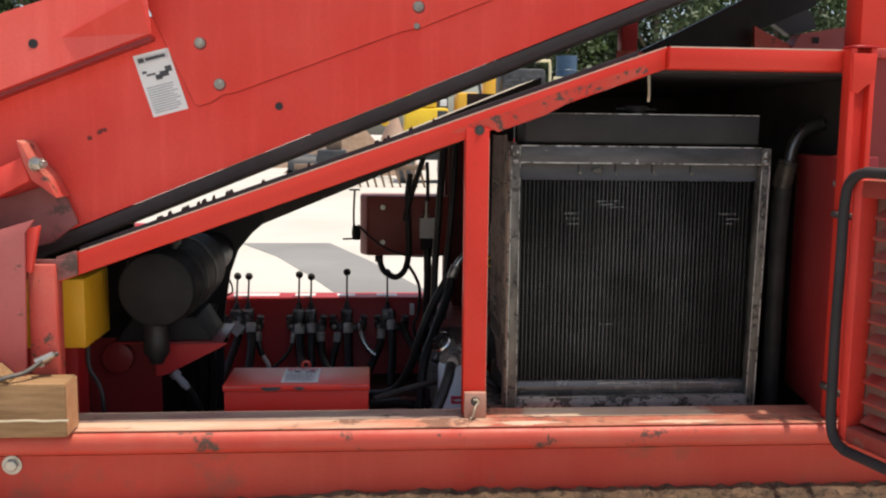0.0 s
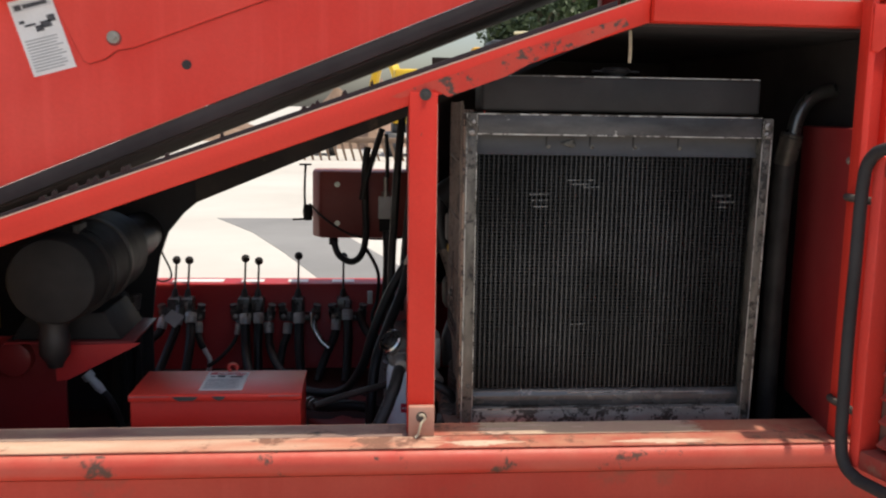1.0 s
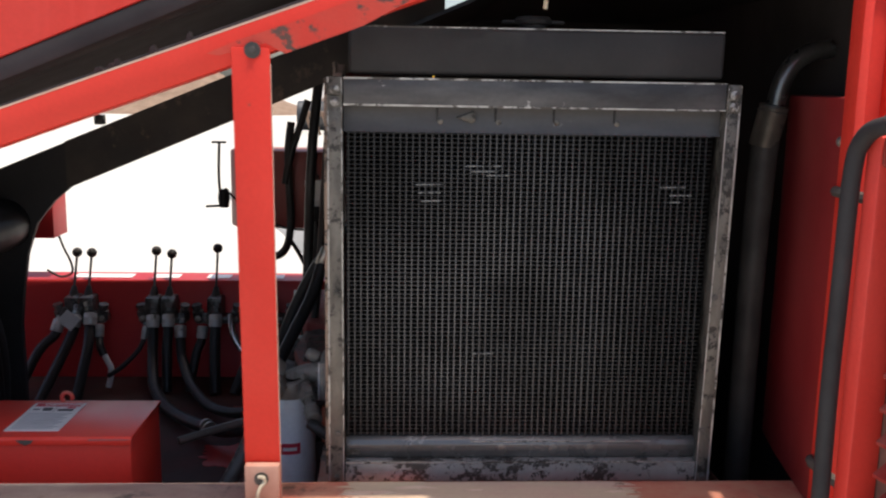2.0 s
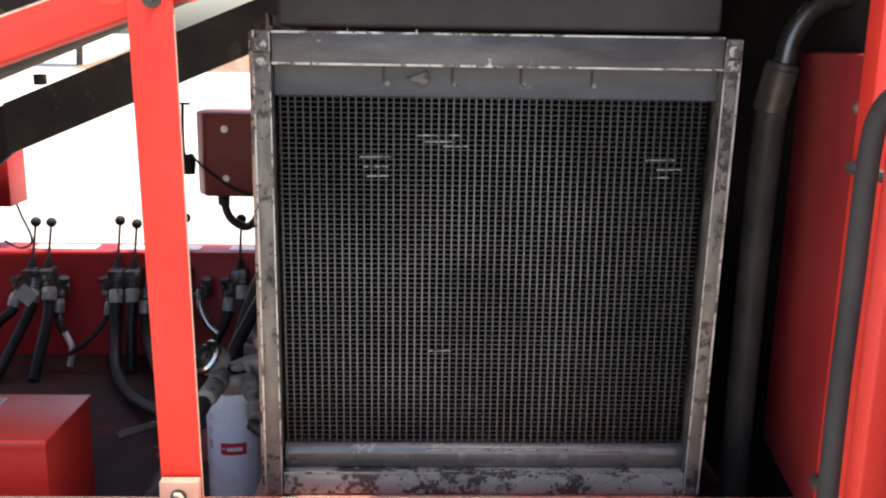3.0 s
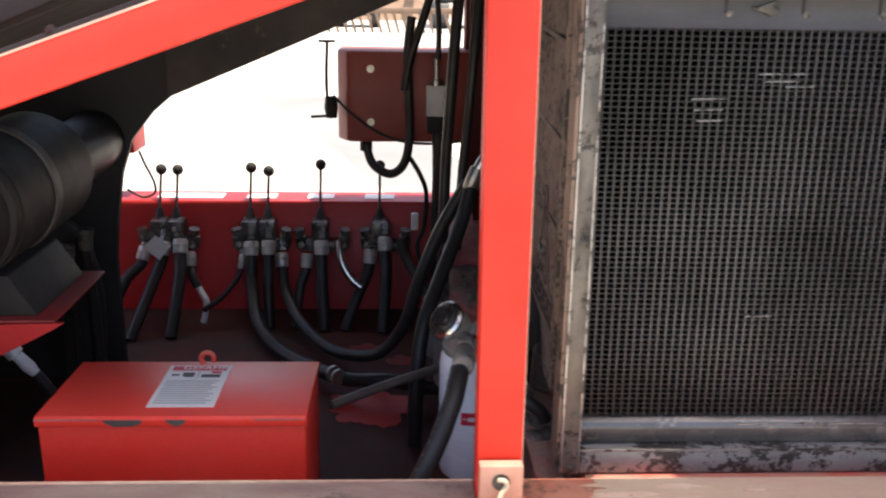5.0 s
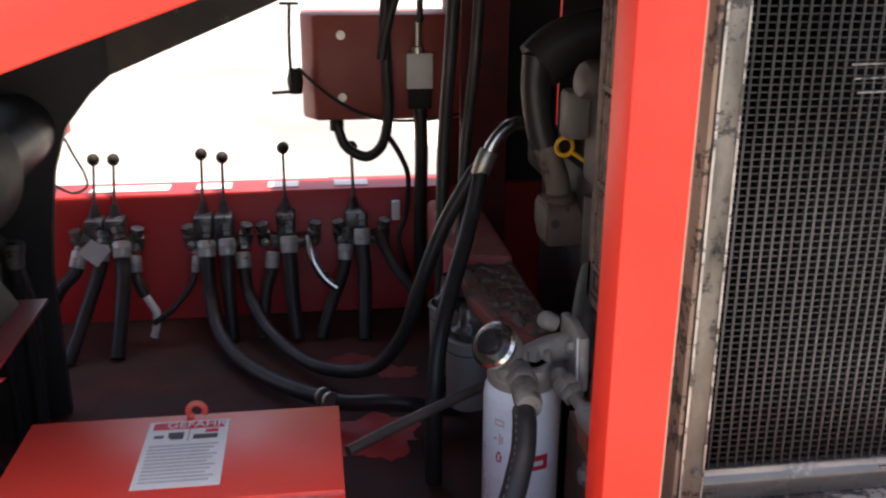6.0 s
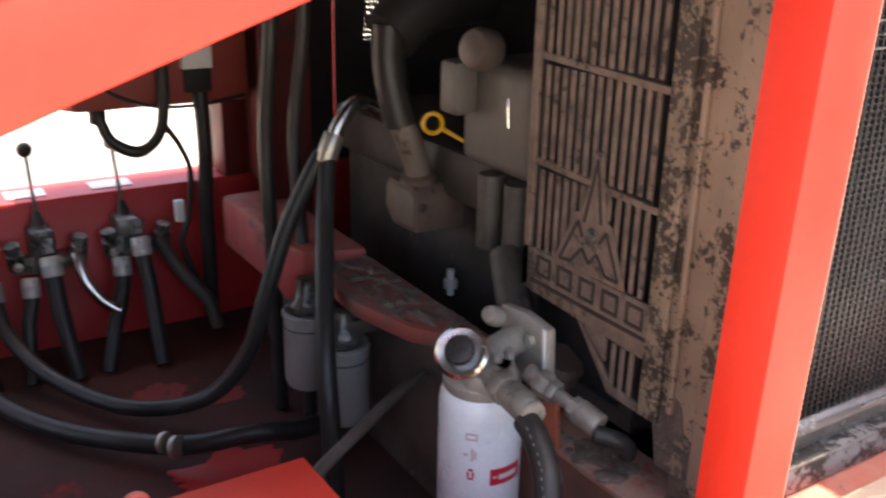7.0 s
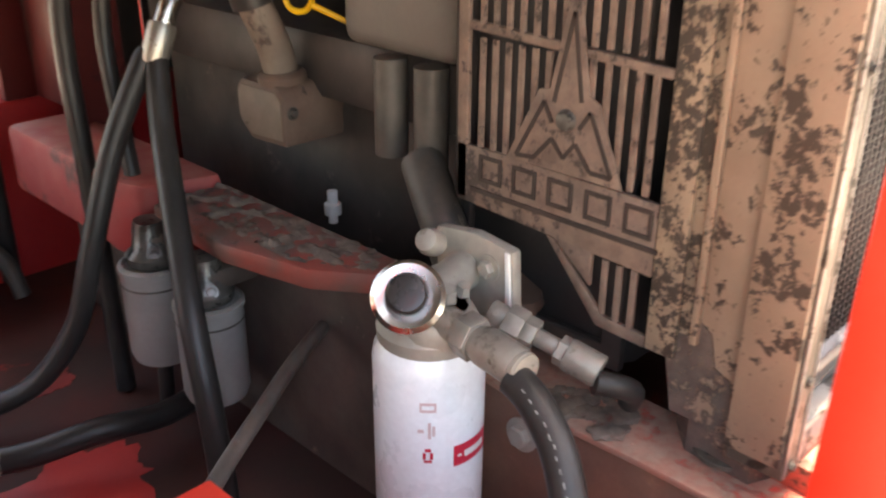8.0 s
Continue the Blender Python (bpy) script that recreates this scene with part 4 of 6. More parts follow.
# radiator
rad = thing("radiator", (0.745, 2.45, 0.85), "black engine radiator in a worn steel frame", "radiator")
Y = 2.395
b = B()
prism(b, [(0.372, 0.834), (0.372, 1.593), (0.397, 1.593), (0.400, 0.834)], "y", Y, Y + 0.055, 0.002)
part("side_channel", b, rim_pale, rad, "bare worn steel side channel")
b = B()
prism(b, [(1.088, 1.590), (1.112, 1.590), (1.101, 0.834), (1.076, 0.834)], "y", Y, Y + 0.055, 0.002)
part("side_channel", b, rim_pale, rad, "bare worn steel side channel")
b = B()
box(b, 0.3985, 1.0875, Y + 0.004, Y + 0.06, 1.543, 1.592, 0.003)
part("top_channel", b, black_worn, rad)
b = B()
box(b, 0.402, 1.0765, Y + 0.002, Y + 0.05, 0.834, 0.874, 0.003)
part("bottom_channel", b, channel_grey, rad, "scraped bare bottom channel")
b = B()
prism(b, [(Y + 0.022, 0.8755), (Y + 0.018, 0.890), (Y + 0.018, 0.902), (Y + 0.0215, 0.9105), (Y + 0.029, 0.9155), (Y + 0.040, 0.9175), (Y + 0.075, 0.9175), (Y + 0.075, 0.8755)], "x", 0.4025, 1.078, 0.0015)
tank_low = part("bottom_tank", b, tank_steel, rad, "rounded steel tank rubbed bright")
b = B()
box(b, 0.404, 0.430, Y + 0.0155, Y + 0.0185, 0.884, 0.8955, 0.0012, 1)
part("end_clip", b, rim_pale, tank_low)
for x in (0.700, 0.800, 0.872):
    b = B()
    lathe(b, (x, Y + 0.0185, 0.893), (0, -1, 0), [(0.011, 0), (0.010, 0.0012), (0.005, 0.0020), (0.001, 0.0022)], 14)
    part("dent_boss", b, tank_steel, tank_low)
b = B()
prism(b, [(Y + 0.030, 1.542), (Y + 0.030, 1.508), (Y + 0.022, 1.496), (Y + 0.075, 1.496), (Y + 0.075, 1.542)], "x", 0.399, 1.0865)
part("header_strip", b, header_grey, rad, "dull grey header strip")
for x in (0.567, 0.673, 0.779, 0.89):
    b = B()
    prism(b, [(x - 0.0022, 1.541), (x + 0.0022, 1.541), (x + 0.0016, 1.517), (x - 0.0016, 1.517)], "y", Y + 0.0285, Y + 0.0305)
    part("weld_seam", b, black, rad)
    b = B()
    lathe(b, (x + 0.006, Y + 0.0295, 1.5165), (0, -1, 0), [(0.0055, 0), (0.004, 0.0012), (0.001, 0.0016)], 10)
    part("weld_blob", b, rim_pale, rad)
b = B()
prism(b, [(0.600, 1.5245), (0.612, 1.5265), (0.634, 1.5345), (0.638, 1.520), (0.630, 1.5135)], "y", Y + 0.0245, Y + 0.0300, 0.0008)
part("patch", b, rim_pale, rad, "bent bright scrap of sheet")
b = B()
box(b, 0.408, 1.082, Y + 0.012, Y + 0.15, 1.598, 1.682, 0.008, 3)
tank = part("top_tank", b, black, rad, "black painted header tank")
b = B()
lathe(b, (0.742, Y + 0.08, 1.68), (0, 0, 1), [(0.026, 0), (0.026, 0.012), (0.034, 0.013), (0.036, 0.020), (0.030, 0.026)], 20)
box(b, 0.685, 0.80, Y + 0.072, Y + 0.088, 1.694, 1.700, 0.002)
part("filler_cap", b, black, tank)
for x, z in ((0.384, 1.571), (0.385, 1.550), (1.100, 1.571), (1.099, 1.550)):
    b = B()
    box(b, x - 0.0125, x + 0.0125, Y - 0.0022, Y - 0.0003, z - 0.0102, z + 0.0102, 0.001, 1)
    clip = part("corner_bracket", b, rim_pale, rad)
    b = B()
    lathe(b, (x, Y - 0.0020, z), (0, -1, 0), [(0.0085, 0), (0.0085, 0.0014), (0.0055, 0.0016), (0.0052, 0.0050), (0.003, 0.0058)], 14)
    part("bolt", b, edge_steel, clip)
for x, z in ((0.386, 1.515), (1.094, 1.46), (0.387, 1.205), (1.089, 1.20), (0.389, 0.933), (1.083, 0.94), (0.386, 0.845), (1.09, 0.845)):
    b = B()
    bolt(b, (x, Y - 0.0005, z), (0, -1, 0), 0.0042)
    part("bolt", b, rim_steel, rad)
# Sheet coloured as the shade deep in the core.
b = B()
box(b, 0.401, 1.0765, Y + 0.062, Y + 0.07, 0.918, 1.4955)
part("core_back", b, core_void, rad, "near-black sheet for the shade behind the fins")
# thin bright strips along the rims
def edged(pts, y0=Y - 0.0012, y1=Y + 0.0008):
    bb = B()
    prism(bb, pts, "y", y0, y1)
    part("rubbed_edge", bb, edge_steel, rad, "thin bright steel edge")


edged([(0.3714, 0.838), (0.3714, 1.592), (0.3742, 1.592), (0.3742, 0.838)])
edged([(0.3955, 1.590), (0.3975, 1.590), (0.4005, 0.836), (0.3985, 0.836)])
edged([(1.0875, 1.588), (1.0897, 1.588), (1.0777, 0.836), (1.0755, 0.836)])
edged([(1.1095, 1.588), (1.1126, 1.588), (1.1016, 0.836), (1.0985, 0.836)])
edged([(0.399, 1.5425), (0.399, 1.5462), (1.087, 1.5450), (1.087, 1.5425)], Y + 0.0030, Y + 0.0050)
edged([(0.399, 1.5890), (0.399, 1.5925), (1.087, 1.5925), (1.087, 1.5900)], Y + 0.0030, Y + 0.0050)
edged([(0.402, 0.8715), (0.402, 0.8745), (1.076, 0.8745), (1.076, 0.8725)], Y + 0.0010, Y + 0.0030)
edged([(0.64, 0.9070), (0.64, 0.9092), (0.99, 0.9092), (0.99, 0.9075)], Y + 0.0178, Y + 0.0205)
edged([(0.410, 1.6795), (0.410, 1.6820), (1.080, 1.6825), (1.080, 1.6805)], Y + 0.0150, Y + 0.0180)
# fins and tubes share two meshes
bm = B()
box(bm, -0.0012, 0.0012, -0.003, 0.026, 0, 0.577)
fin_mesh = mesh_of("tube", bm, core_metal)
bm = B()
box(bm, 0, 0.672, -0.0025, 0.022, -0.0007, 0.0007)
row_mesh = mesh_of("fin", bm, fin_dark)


def piece(name, me, parent, loc):
    ob = new(name, me)
    ob.parent = parent
    ob.matrix_parent_inverse = Matrix.Translation(-parent.location)
    ob.location = loc
    return ob


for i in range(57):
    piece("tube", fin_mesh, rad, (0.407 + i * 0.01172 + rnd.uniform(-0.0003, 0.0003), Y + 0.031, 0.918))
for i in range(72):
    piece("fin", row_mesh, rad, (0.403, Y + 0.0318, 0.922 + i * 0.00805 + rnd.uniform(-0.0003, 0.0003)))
# bent fins that catch the light
for x, z, w in ((0.53, 1.40, 0.05), (0.535, 1.385, 0.04), (0.54, 1.37, 0.035), (0.62, 1.435, 0.07), (0.63, 1.425, 0.05), (0.66, 1.418, 0.04), (0.98, 1.40, 0.05), (1.0, 1.385, 0.04), (0.99, 1.372, 0.03), (0.64, 1.08, 0.04)):
    b = B()
    prism(b, [(x, z), (x + w, z + 0.001), (x + w, z + 0.003), (x, z + 0.0022)], "y", Y + 0.0255, Y + 0.0285)
    part("bent_fin", b, bent_bright, rad, "bent fins showing bare metal")

# shroud and finger guard on the fan side
sh = thing("fan_shroud", (0.39, 2.47, 0.85), "brown fan shroud with flaking paint", "shroud")
b = B()
prism(b, [(2.452, 0.846), (2.452, 1.60), (2.535, 1.60), (2.535, 0.93), (2.520, 0.846)], "x", 0.384, 0.395, 0.002)
part("side_sheet", b, tan_chip, sh)
b = B()
prism(b, [(2.398, 0.850), (2.398, 1.59), (2.4505, 1.59), (2.4505, 0.850)], "x", 0.3655, 0.3712, 0.001)
part("edge_strip", b, tan_chip, sh)
b = B()
box(b, 0.376, 0.3835, 2.497, 2.505, 0.93, 1.60, 0.002)
part("ridge", b, tan_chip, sh)
b = B()
box(b, 0.3822, 0.3838, 2.507, 2.534, 0.935, 1.60)
part("flaked_strip", b, tan_heavy, sh, "strip with most of its paint flaked off")
b = B()
prism(b, [(2.453, 0.848), (2.453, 0.872), (2.462, 0.905), (2.478, 0.912), (2.486, 0.945), (2.503, 0.956), (2.518, 0.985), (2.5345, 0.975), (2.5345, 0.930), (2.518, 0.848)], "x", 0.3824, 0.3838)
part("flaked_foot", b, foot_dark, sh, "sooty foot with most of its paint flaked off")
b = B()
lathe(b, (0.412, 2.468, 0.8068), (0, 0, 1), [(0.001, 0), (0.030, 0), (0.033, 0.003), (0.033, 0.007), (0.029, 0.0085), (0.001, 0.0085)], 28)
part("foot_washer", b, rim_pale, sh, "worn round washer under the foot")
gd = thing("fan_guard", (0.38, 2.66, 0.9), "dirty brown slotted fan guard with a raised emblem", "guard")
GX0, GX1 = 0.373, 0.379


def guard_strip(name, pts, label=""):
    bb = B()
    prism(bb, pts, "x", GX0, GX1, 0.001)
    return part(name, bb, guard_brown, gd, label)


guard_strip("frame_edge", [(2.785, 1.000), (2.785, 1.62), (2.799, 1.62), (2.799, 0.998)])
b = B()
prism(b, [(2.517, 0.909), (2.517, 1.62), (2.548, 1.62), (2.548, 0.909)], "x", GX0, GX1, 0.001)
part("frame_edge", b, tan_heavy, gd, "edge with flaking paint")
guard_strip("name_band", [(2.799, 0.996), (2.799, 1.060), (2.549, 1.057), (2.549, 0.984), (2.664, 0.989)])
guard_strip("lower_edge", [(2.664, 0.988), (2.674, 0.989), (2.606, 0.911), (2.549, 0.9085), (2.549, 0.921), (2.600, 0.924)])
for z in (1.171, 1.313, 1.462):
    guard_strip("cross_bar", [(2.549, z), (2.549, z + 0.009), (2.784, z + 0.019), (2.784, z + 0.010)])


def slat(y, z0, z1):
    """A cast bar with rounded front, between two slots."""
    bb = B()
    prism(bb, [(GX0 + 0.0035, y - 0.0036), (GX0 + 0.0008, y - 0.0030), (GX0 + 0.0002, y), (GX0 + 0.0008, y + 0.0030), (GX0 + 0.0035, y + 0.0036)], "z", z0, z1)
    part("slat", bb, guard_brown, gd)


for z0, z1 in ((1.0605, 1.174), (1.186, 1.316), (1.328, 1.465), (1.477, 1.618)):
    for k in range(13):
        slat(2.784 - (k + 1) * 0.01679, z0, z1)
for y, bot in ((2.6015, 0.926), (2.5850, 0.922), (2.5685, 0.922)):
    slat(y, bot, 0.984)
guard_strip("slot_end", [(2.617, 0.951), (2.617, 0.989), (2.664, 0.989)])


# plain emblem: outlined peaks, all simple bars
def strut(bm, p, q, w=0.0021, x0=0.3690, x1=0.3701):
    p, q = Vector(p), Vector(q)
    n = Vector((-(q - p).y, (q - p).x)).normalized() * w
    prism(bm, [tuple(p + n), tuple(p - n), tuple(q - n), tuple(q + n)], "x", x0, x1)


b = B()
prism(b, [(2.728, 1.060), (2.690, 1.138), (2.677, 1.140), (2.659, 1.226), (2.646, 1.226), (2.632, 1.142), (2.620, 1.136), (2.588, 1.060)], "x", 0.3702, 0.3727, 0.0006)
part("emblem_plate", b, guard_brown, gd)
b = B()
for p, q in (((2.671, 1.1285), (2.6525, 1.2154)), ((2.6525, 1.2154), (2.639, 1.134)), ((2.715, 1.066), (2.6825, 1.127)), ((2.6825, 1.127), (2.672, 1.108)), ((2.715, 1.066), (2.693, 1.068)),
             ((2.693, 1.068), (2.6717, 1.092)), ((2.6717, 1.092), (2.6567, 1.0755)), ((2.6567, 1.0755), (2.6434, 1.093)), ((2.6434, 1.093), (2.6247, 1.069)), ((2.640, 1.108), (2.628, 1.1264)), ((2.628, 1.1264), (2.6004, 1.069)), ((2.6247, 1.069), (2.6004, 1.069))):
    strut(b, p, q)
part("emblem_outline", b, letter_dark, gd, "dark emblem outline")
for k in range(5):
    y, z = 2.766 - k * 0.0455, 1.0235 - k * 0.0008
    b = B()
    for p, q in (((y, z + 0.002), (y - 0.031, z + 0.002)), ((y, z + 0.0275), (y - 0.031, z + 0.0275)), ((y - 0.002, z + 0.0045), (y - 0.002, z + 0.025)), ((y - 0.029, z + 0.0045), (y - 0.029, z + 0.025))):
        strut(b, p, q, 0.0022, 0.3712, 0.3725)
    part("name_block", b, letter_dark, gd, "dark plain outlined block")
b = B()
prism(b, [(2.778, 1.0095), (2.778, 1.0145), (2.545, 1.0135), (2.545, 1.0085)], "x", 0.3712, 0.3728)
part("underline", b, letter_dark, gd)
b = B()
lathe(b, (0.3701, 2.655, 1.114), (-1, 0, 0), [(0.011, 0), (0.009, 0.006), (0.003, 0.008)], 14)
part("boss", b, rim_steel, gd)

# elbow pipe and coolant hose
pp = thing("coolant_pipe", (1.235, 2.56, 0.60), "steel elbow pipe clamped into a thick black hose", "pipe")
b = B()
tube(b, [(1.240, 2.560, 1.530), (1.245, 2.560, 1.565), (1.254, 2.560, 1.600), (1.275, 2.561, 1.635), (1.305, 2.563, 1.655), (1.348, 2.566, 1.664)], 0.0185, 18)
part("elbow", b, pipe_steel, pp, "bare bent steel elbow")
b = B()
tube(b, [(1.238, 2.562, 1.52), (1.230, 2.567, 1.45), (1.226, 2.570, 1.20), (1.226, 2.570, 0.86), (1.226, 2.570, 0.60)], 0.0265, 18)
part("hose", b, hose_dusty, pp)
b = B()
lathe(b, (1.2275, 2.568, 1.470), (0.17, -0.09, 1), [(0.0270, 0), (0.0285, 0.002), (0.0285, 0.066), (0.0300, 0.068), (0.0300, 0.071), (0.0280, 0.073), (0.0280, 0.077), (0.0295, 0.079), (0.0285, 0.083), (0.0200, 0.085)], 24)
part("ferrule", b, ferrule_brown, pp, "brown-grey crimped ferrule with two rings")

# louvred door, swung open
dr = thing("louvred_door", (1.16, 2.05, 0.84), "open red louvred side door with black rubber seal", "door")
TURN = Matrix.Translation((1.160, 2.06, 0)) @ Matrix.Rotation(radians(14), 4, "Z")


def door_part(name, bm, material, label=""):
    bmesh.ops.transform(bm, matrix=TURN, verts=bm.verts[:])
    return part(name, bm, material, dr, label)


# Skin coloured dark so that the gaps between slats look shaded.
b = B()
box(b, 0.068, 0.072, -0.95, -0.012, 0.862, 1.515, 0.001, 1)
door_part("outer_skin", b, louvre_backing, "dusty brown skin, darkened for the gaps between the slats")
for v0, v1, z0, z1 in ((-0.040, -0.010, 0.858, 1.522), (-0.95, -0.89, 0.858, 1.522), (-0.8895, -0.0405, 0.858, 0.900), (-0.8895, -0.0405, 1.478, 1.522)):
    b = B()
    box(b, 0.012, 0.067, v0, v1, z0, z1, 0.005)
    door_part("frame_member", b, red_louvre if z1 - z0 < 0.1 else red)
for i in range(11):
    z = 0.915 + i * 0.0515
    b = B()
    prism(b, [(0.0395, z + 0.0015), (0.0400, z - 0.0030), (0.0415, z - 0.0045), (0.0430, z - 0.0020), (0.0672, z + 0.0165), (0.0660, z + 0.0195)], "y", -0.889, -0.058)
    door_part("louvre_slat", b, red_louvre)
b = B()
tube(b, [(0.0, -0.95, 1.540), (0.0, -0.16, 1.540), (0.0, -0.06, 1.538), (0.0, -0.015, 1.515), (0.0, 0.0, 1.46), (0.0, 0.002, 1.30), (0.0, 0.004, 1.15), (0.0, 0.002, 1.0), (0.0, 0.0, 0.92), (0.0, -0.012, 0.868), (0.0, -0.05, 0.845), (0.0, -0.15, 0.842), (0.0, -0.95, 0.842)], 0.0135, 12)
door_part("rubber_seal", b, core_dark, "black rubber door seal")
for z in (0.95, 1.42):
    b = B()
    tube(b, [(0.05, -0.012, z), (0.075, 0.05, z), (0.09, 0.13, z), (0.10, 0.15, z)], 0.009, 8)
    door_part("hinge_arm", b, dim_steel)

# ---- toolbox ----
tb = thing("toolbox", (-0.23, 2.58, 0.556), "red steel toolbox with a hinged lid and paper label", "toolbox")
b = B()
box(b, -0.436, -0.021, 2.4755, 2.694, 0.557, 0.8825, 0.003)
part("body", b, red_box, tb)
b = B()
prism(b, [(2.4695, 0.878), (2.4700, 0.890), (2.4745, 0.8945), (2.698, 0.8890), (2.698, 0.881), (2.4745, 0.884), (2.4735, 0.878)], "x", -0.439, -0.018, 0.0015)
lid = part("lid", b, red_box, tb)
b = B()
tube(b, [(-0.216 + 0.0112 * math.cos(a), 2.690, 0.8985 + 0.0112 * math.sin(a)) for a in [i * math.pi / 6 for i in range(-1, 9)]], 0.0046, 8, 3)
part("eye", b, red_worn, lid, "welded red lifting eye")


def on_lid(bm, u0, u1, v0, v1, z, h=0.0005):
    """A piece of the label: u across and v down the sheet, both from 0 to 1."""
    cs = [(-0.277 + 0.107 * u + 0.001 * v, 2.676 - 0.171 * v) for u, v in ((u0, v0), (u1, v0), (u1, v1), (u0, v1))]
    prism(bm, cs, "z", z, z + h)
    bm.verts.ensure_lookup_table()
    for w in bm.verts[-8:]:
        w.co.z -= 0.0008 + (w.co.y - 2.4745) * 0.0246


b = B()
on_lid(b, 0, 1, 0, 1, 0.8956, 0.0008)
lab = part("label_sheet", b, paper, lid, "dusty white paper label")
b = B()
on_lid(b, 0.06, 0.95, 0.025, 0.135, 0.8966)
part("heading", b, ink_red, lab)
for u0, u1, v0, v1 in ((0.10, 0.22, 0.23, 0.27), (0.27, 0.46, 0.19, 0.27), (0.30, 0.46, 0.27, 0.30), (0.58, 0.88, 0.24, 0.31)):
    b = B()
    on_lid(b, u0, u1, v0, v1, 0.8966)
    part("picture", b, ink, lab)
b = B()
on_lid(b, 0.72, 0.88, 0.16, 0.21, 0.8966)
part("picture", b, ink_red, lab, "small red sign")
b = B()
on_lid(b, 0.515, 0.53, 0.15, 0.34, 0.8966)
part("dividing_line", b, ink_grey, lab)
for i in range(11):
    b = B()
    v = 0.39 + i * 0.052
    on_lid(b, 0.07, 0.91 - 0.05 * (i % 3), v, v + 0.020, 0.8966)
    part("print_line", b, ink_grey, lab)
word = bpy.data.curves.new("heading_word", "FONT")
word.body, word.size, word.align_x, word.extrude = "GEFAHR", 0.0215, "CENTER", 0.0002
word_ob = bpy.data.objects.new("heading_word", word)
word_me = bpy.data.meshes.new_from_object(word_ob)
bpy.data.objects.remove(word_ob)
bm = B()
bm.from_mesh(word_me)
bpy.data.meshes.remove(word_me)
bmesh.ops.transform(bm, matrix=Matrix.Translation((-0.213, 2.6558, 0.8925)) @ Matrix.Rotation(-0.0246, 4, "X"), verts=bm.verts[:])
part("heading_word", bm, paper, lab, "white printed word")
for x0, x1 in ((-0.335, -0.272), (-0.238, -0.205)):
    b = B()
    prism(b, [(x0, 0.8895), (x0 + 0.012, 0.8900), (x1 - 0.010, 0.8898), (x1, 0.8893), (x1 - 0.004, 0.883), (x1 - 0.014, 0.8795), (x0 + 0.018, 0.8785), (x0 + 0.006, 0.884)], "y", 2.4688, 2.4700)
    part("bare_patch", b, dim_steel, lid, "bare metal where paint has gone")
for x0, x1 in ((-0.4385, -0.335), (-0.10, -0.0185)):
    b = B()
    prism(b, [(x0, 0.8880), (x0, 0.8915), (x1, 0.8910), (x1 - 0.01, 0.8885)], "y", 2.4690, 2.4702)
    part("worn_edge", b, pink_red, lid, "paint worn pale along the lid edge")

# ---- fuel filter with hand primer ----
ff = thing("fuel_filter", (0.26, 2.727, 0.64), "white canister fuel filter with hand primer pump", "fuel filter")
FC = (0.26, 2.727)
b = B()
lathe(b, (*FC, 0.642), (0, 0, 1), [(0.046, 0), (0.055, 0.006), (0.058, 0.020), (0.0585, 0.225), (0.0565, 0.238), (0.050, 0.246)], 40)
can = part("canister", b, can_white, ff)
b = B()
lathe(b, (*FC, 0.886), (0, 0, 1), [(0.050, 0), (0.053, 0.004), (0.054, 0.016), (0.046, 0.028), (0.040, 0.040)], 32)
head = part("head_casting", b, cast_grey, ff, "dusty cast metal filter head")
b = B()
prism(b, [(0.214, 2.700), (0.220, 2.752), (0.262, 2.772), (0.296, 2.752), (0.300, 2.705), (0.280, 2.672), (0.236, 2.672)], "z", 0.896, 0.926, 0.009)
part("head_block", b, cast_grey, head)
b = B()
tube(b, [(0.258, 2.728, 0.915), (0.285, 2.735, 0.925), (0.312, 2.742, 0.930), (0.334, 2.746, 0.930)], 0.0215, 16)
part("neck", b, cast_grey, head)
b = B()
prism(b, [(2.790, 0.968), (2.735, 0.976), (2.682, 0.970), (2.676, 0.887), (2.702, 0.876), (2.787, 0.888)], "x", 0.332, 0.347, 0.004)
mp = part("mount_plate", b, cast_grey, head)
b = B()
prism(b, [(2.786, 0.925), (2.752, 0.940), (2.744, 0.920), (2.744, 0.893), (2.784, 0.896)], "x", 0.306, 0.3315, 0.005)
part("mount_boss", b, cast_grey, mp)
b = B()
prism(b, [(2.684, 0.968), (2.690, 0.9695), (2.685, 0.884), (2.678, 0.887)], "x", 0.3285, 0.3318, 0.001)
part("raised_rim", b, pale_metal, mp, "rim rubbed bright")
for y, z in ((2.712, 0.944), (2.752, 0.878)):
    b = B()
    bolt(b, (0.3315, y, z), (-1, 0, 0), 0.0095, 0.008)
    part("bolt", b, cast_grey, mp)
b = B()
lathe(b, (0.318, 2.776, 0.955), (-0.8, -0.2, 0.5), [(0.014, 0), (0.015, 0.014), (0.012, 0.024), (0.008, 0.026)], 16)
part("banjo_plug", b, cast_grey, mp)
b = B()
prism(b, [(2.690, 0.872), (2.664, 0.876), (2.655, 0.800), (2.690, 0.800)], "x", 0.338, 0.346, 0.001)
part("bracket_leg", b, rail_orange, mp, "rusty orange bracket leg")
PA = Vector((-0.60, -0.52, 0.62)).normalized()
P0 = Vector((0.232, 2.724, 0.935))
b = B()
lathe(b, P0, PA, [(0.030, 0), (0.032, 0.02), (0.030, 0.03)], 28)
part("pump_body", b, cast_grey, head)
b = B()
lathe(b, P0 + PA * 0.028, PA, [(0.033, 0), (0.0355, 0.003), (0.0355, 0.010), (0.031, 0.014), (0.022, 0.012)], 32)
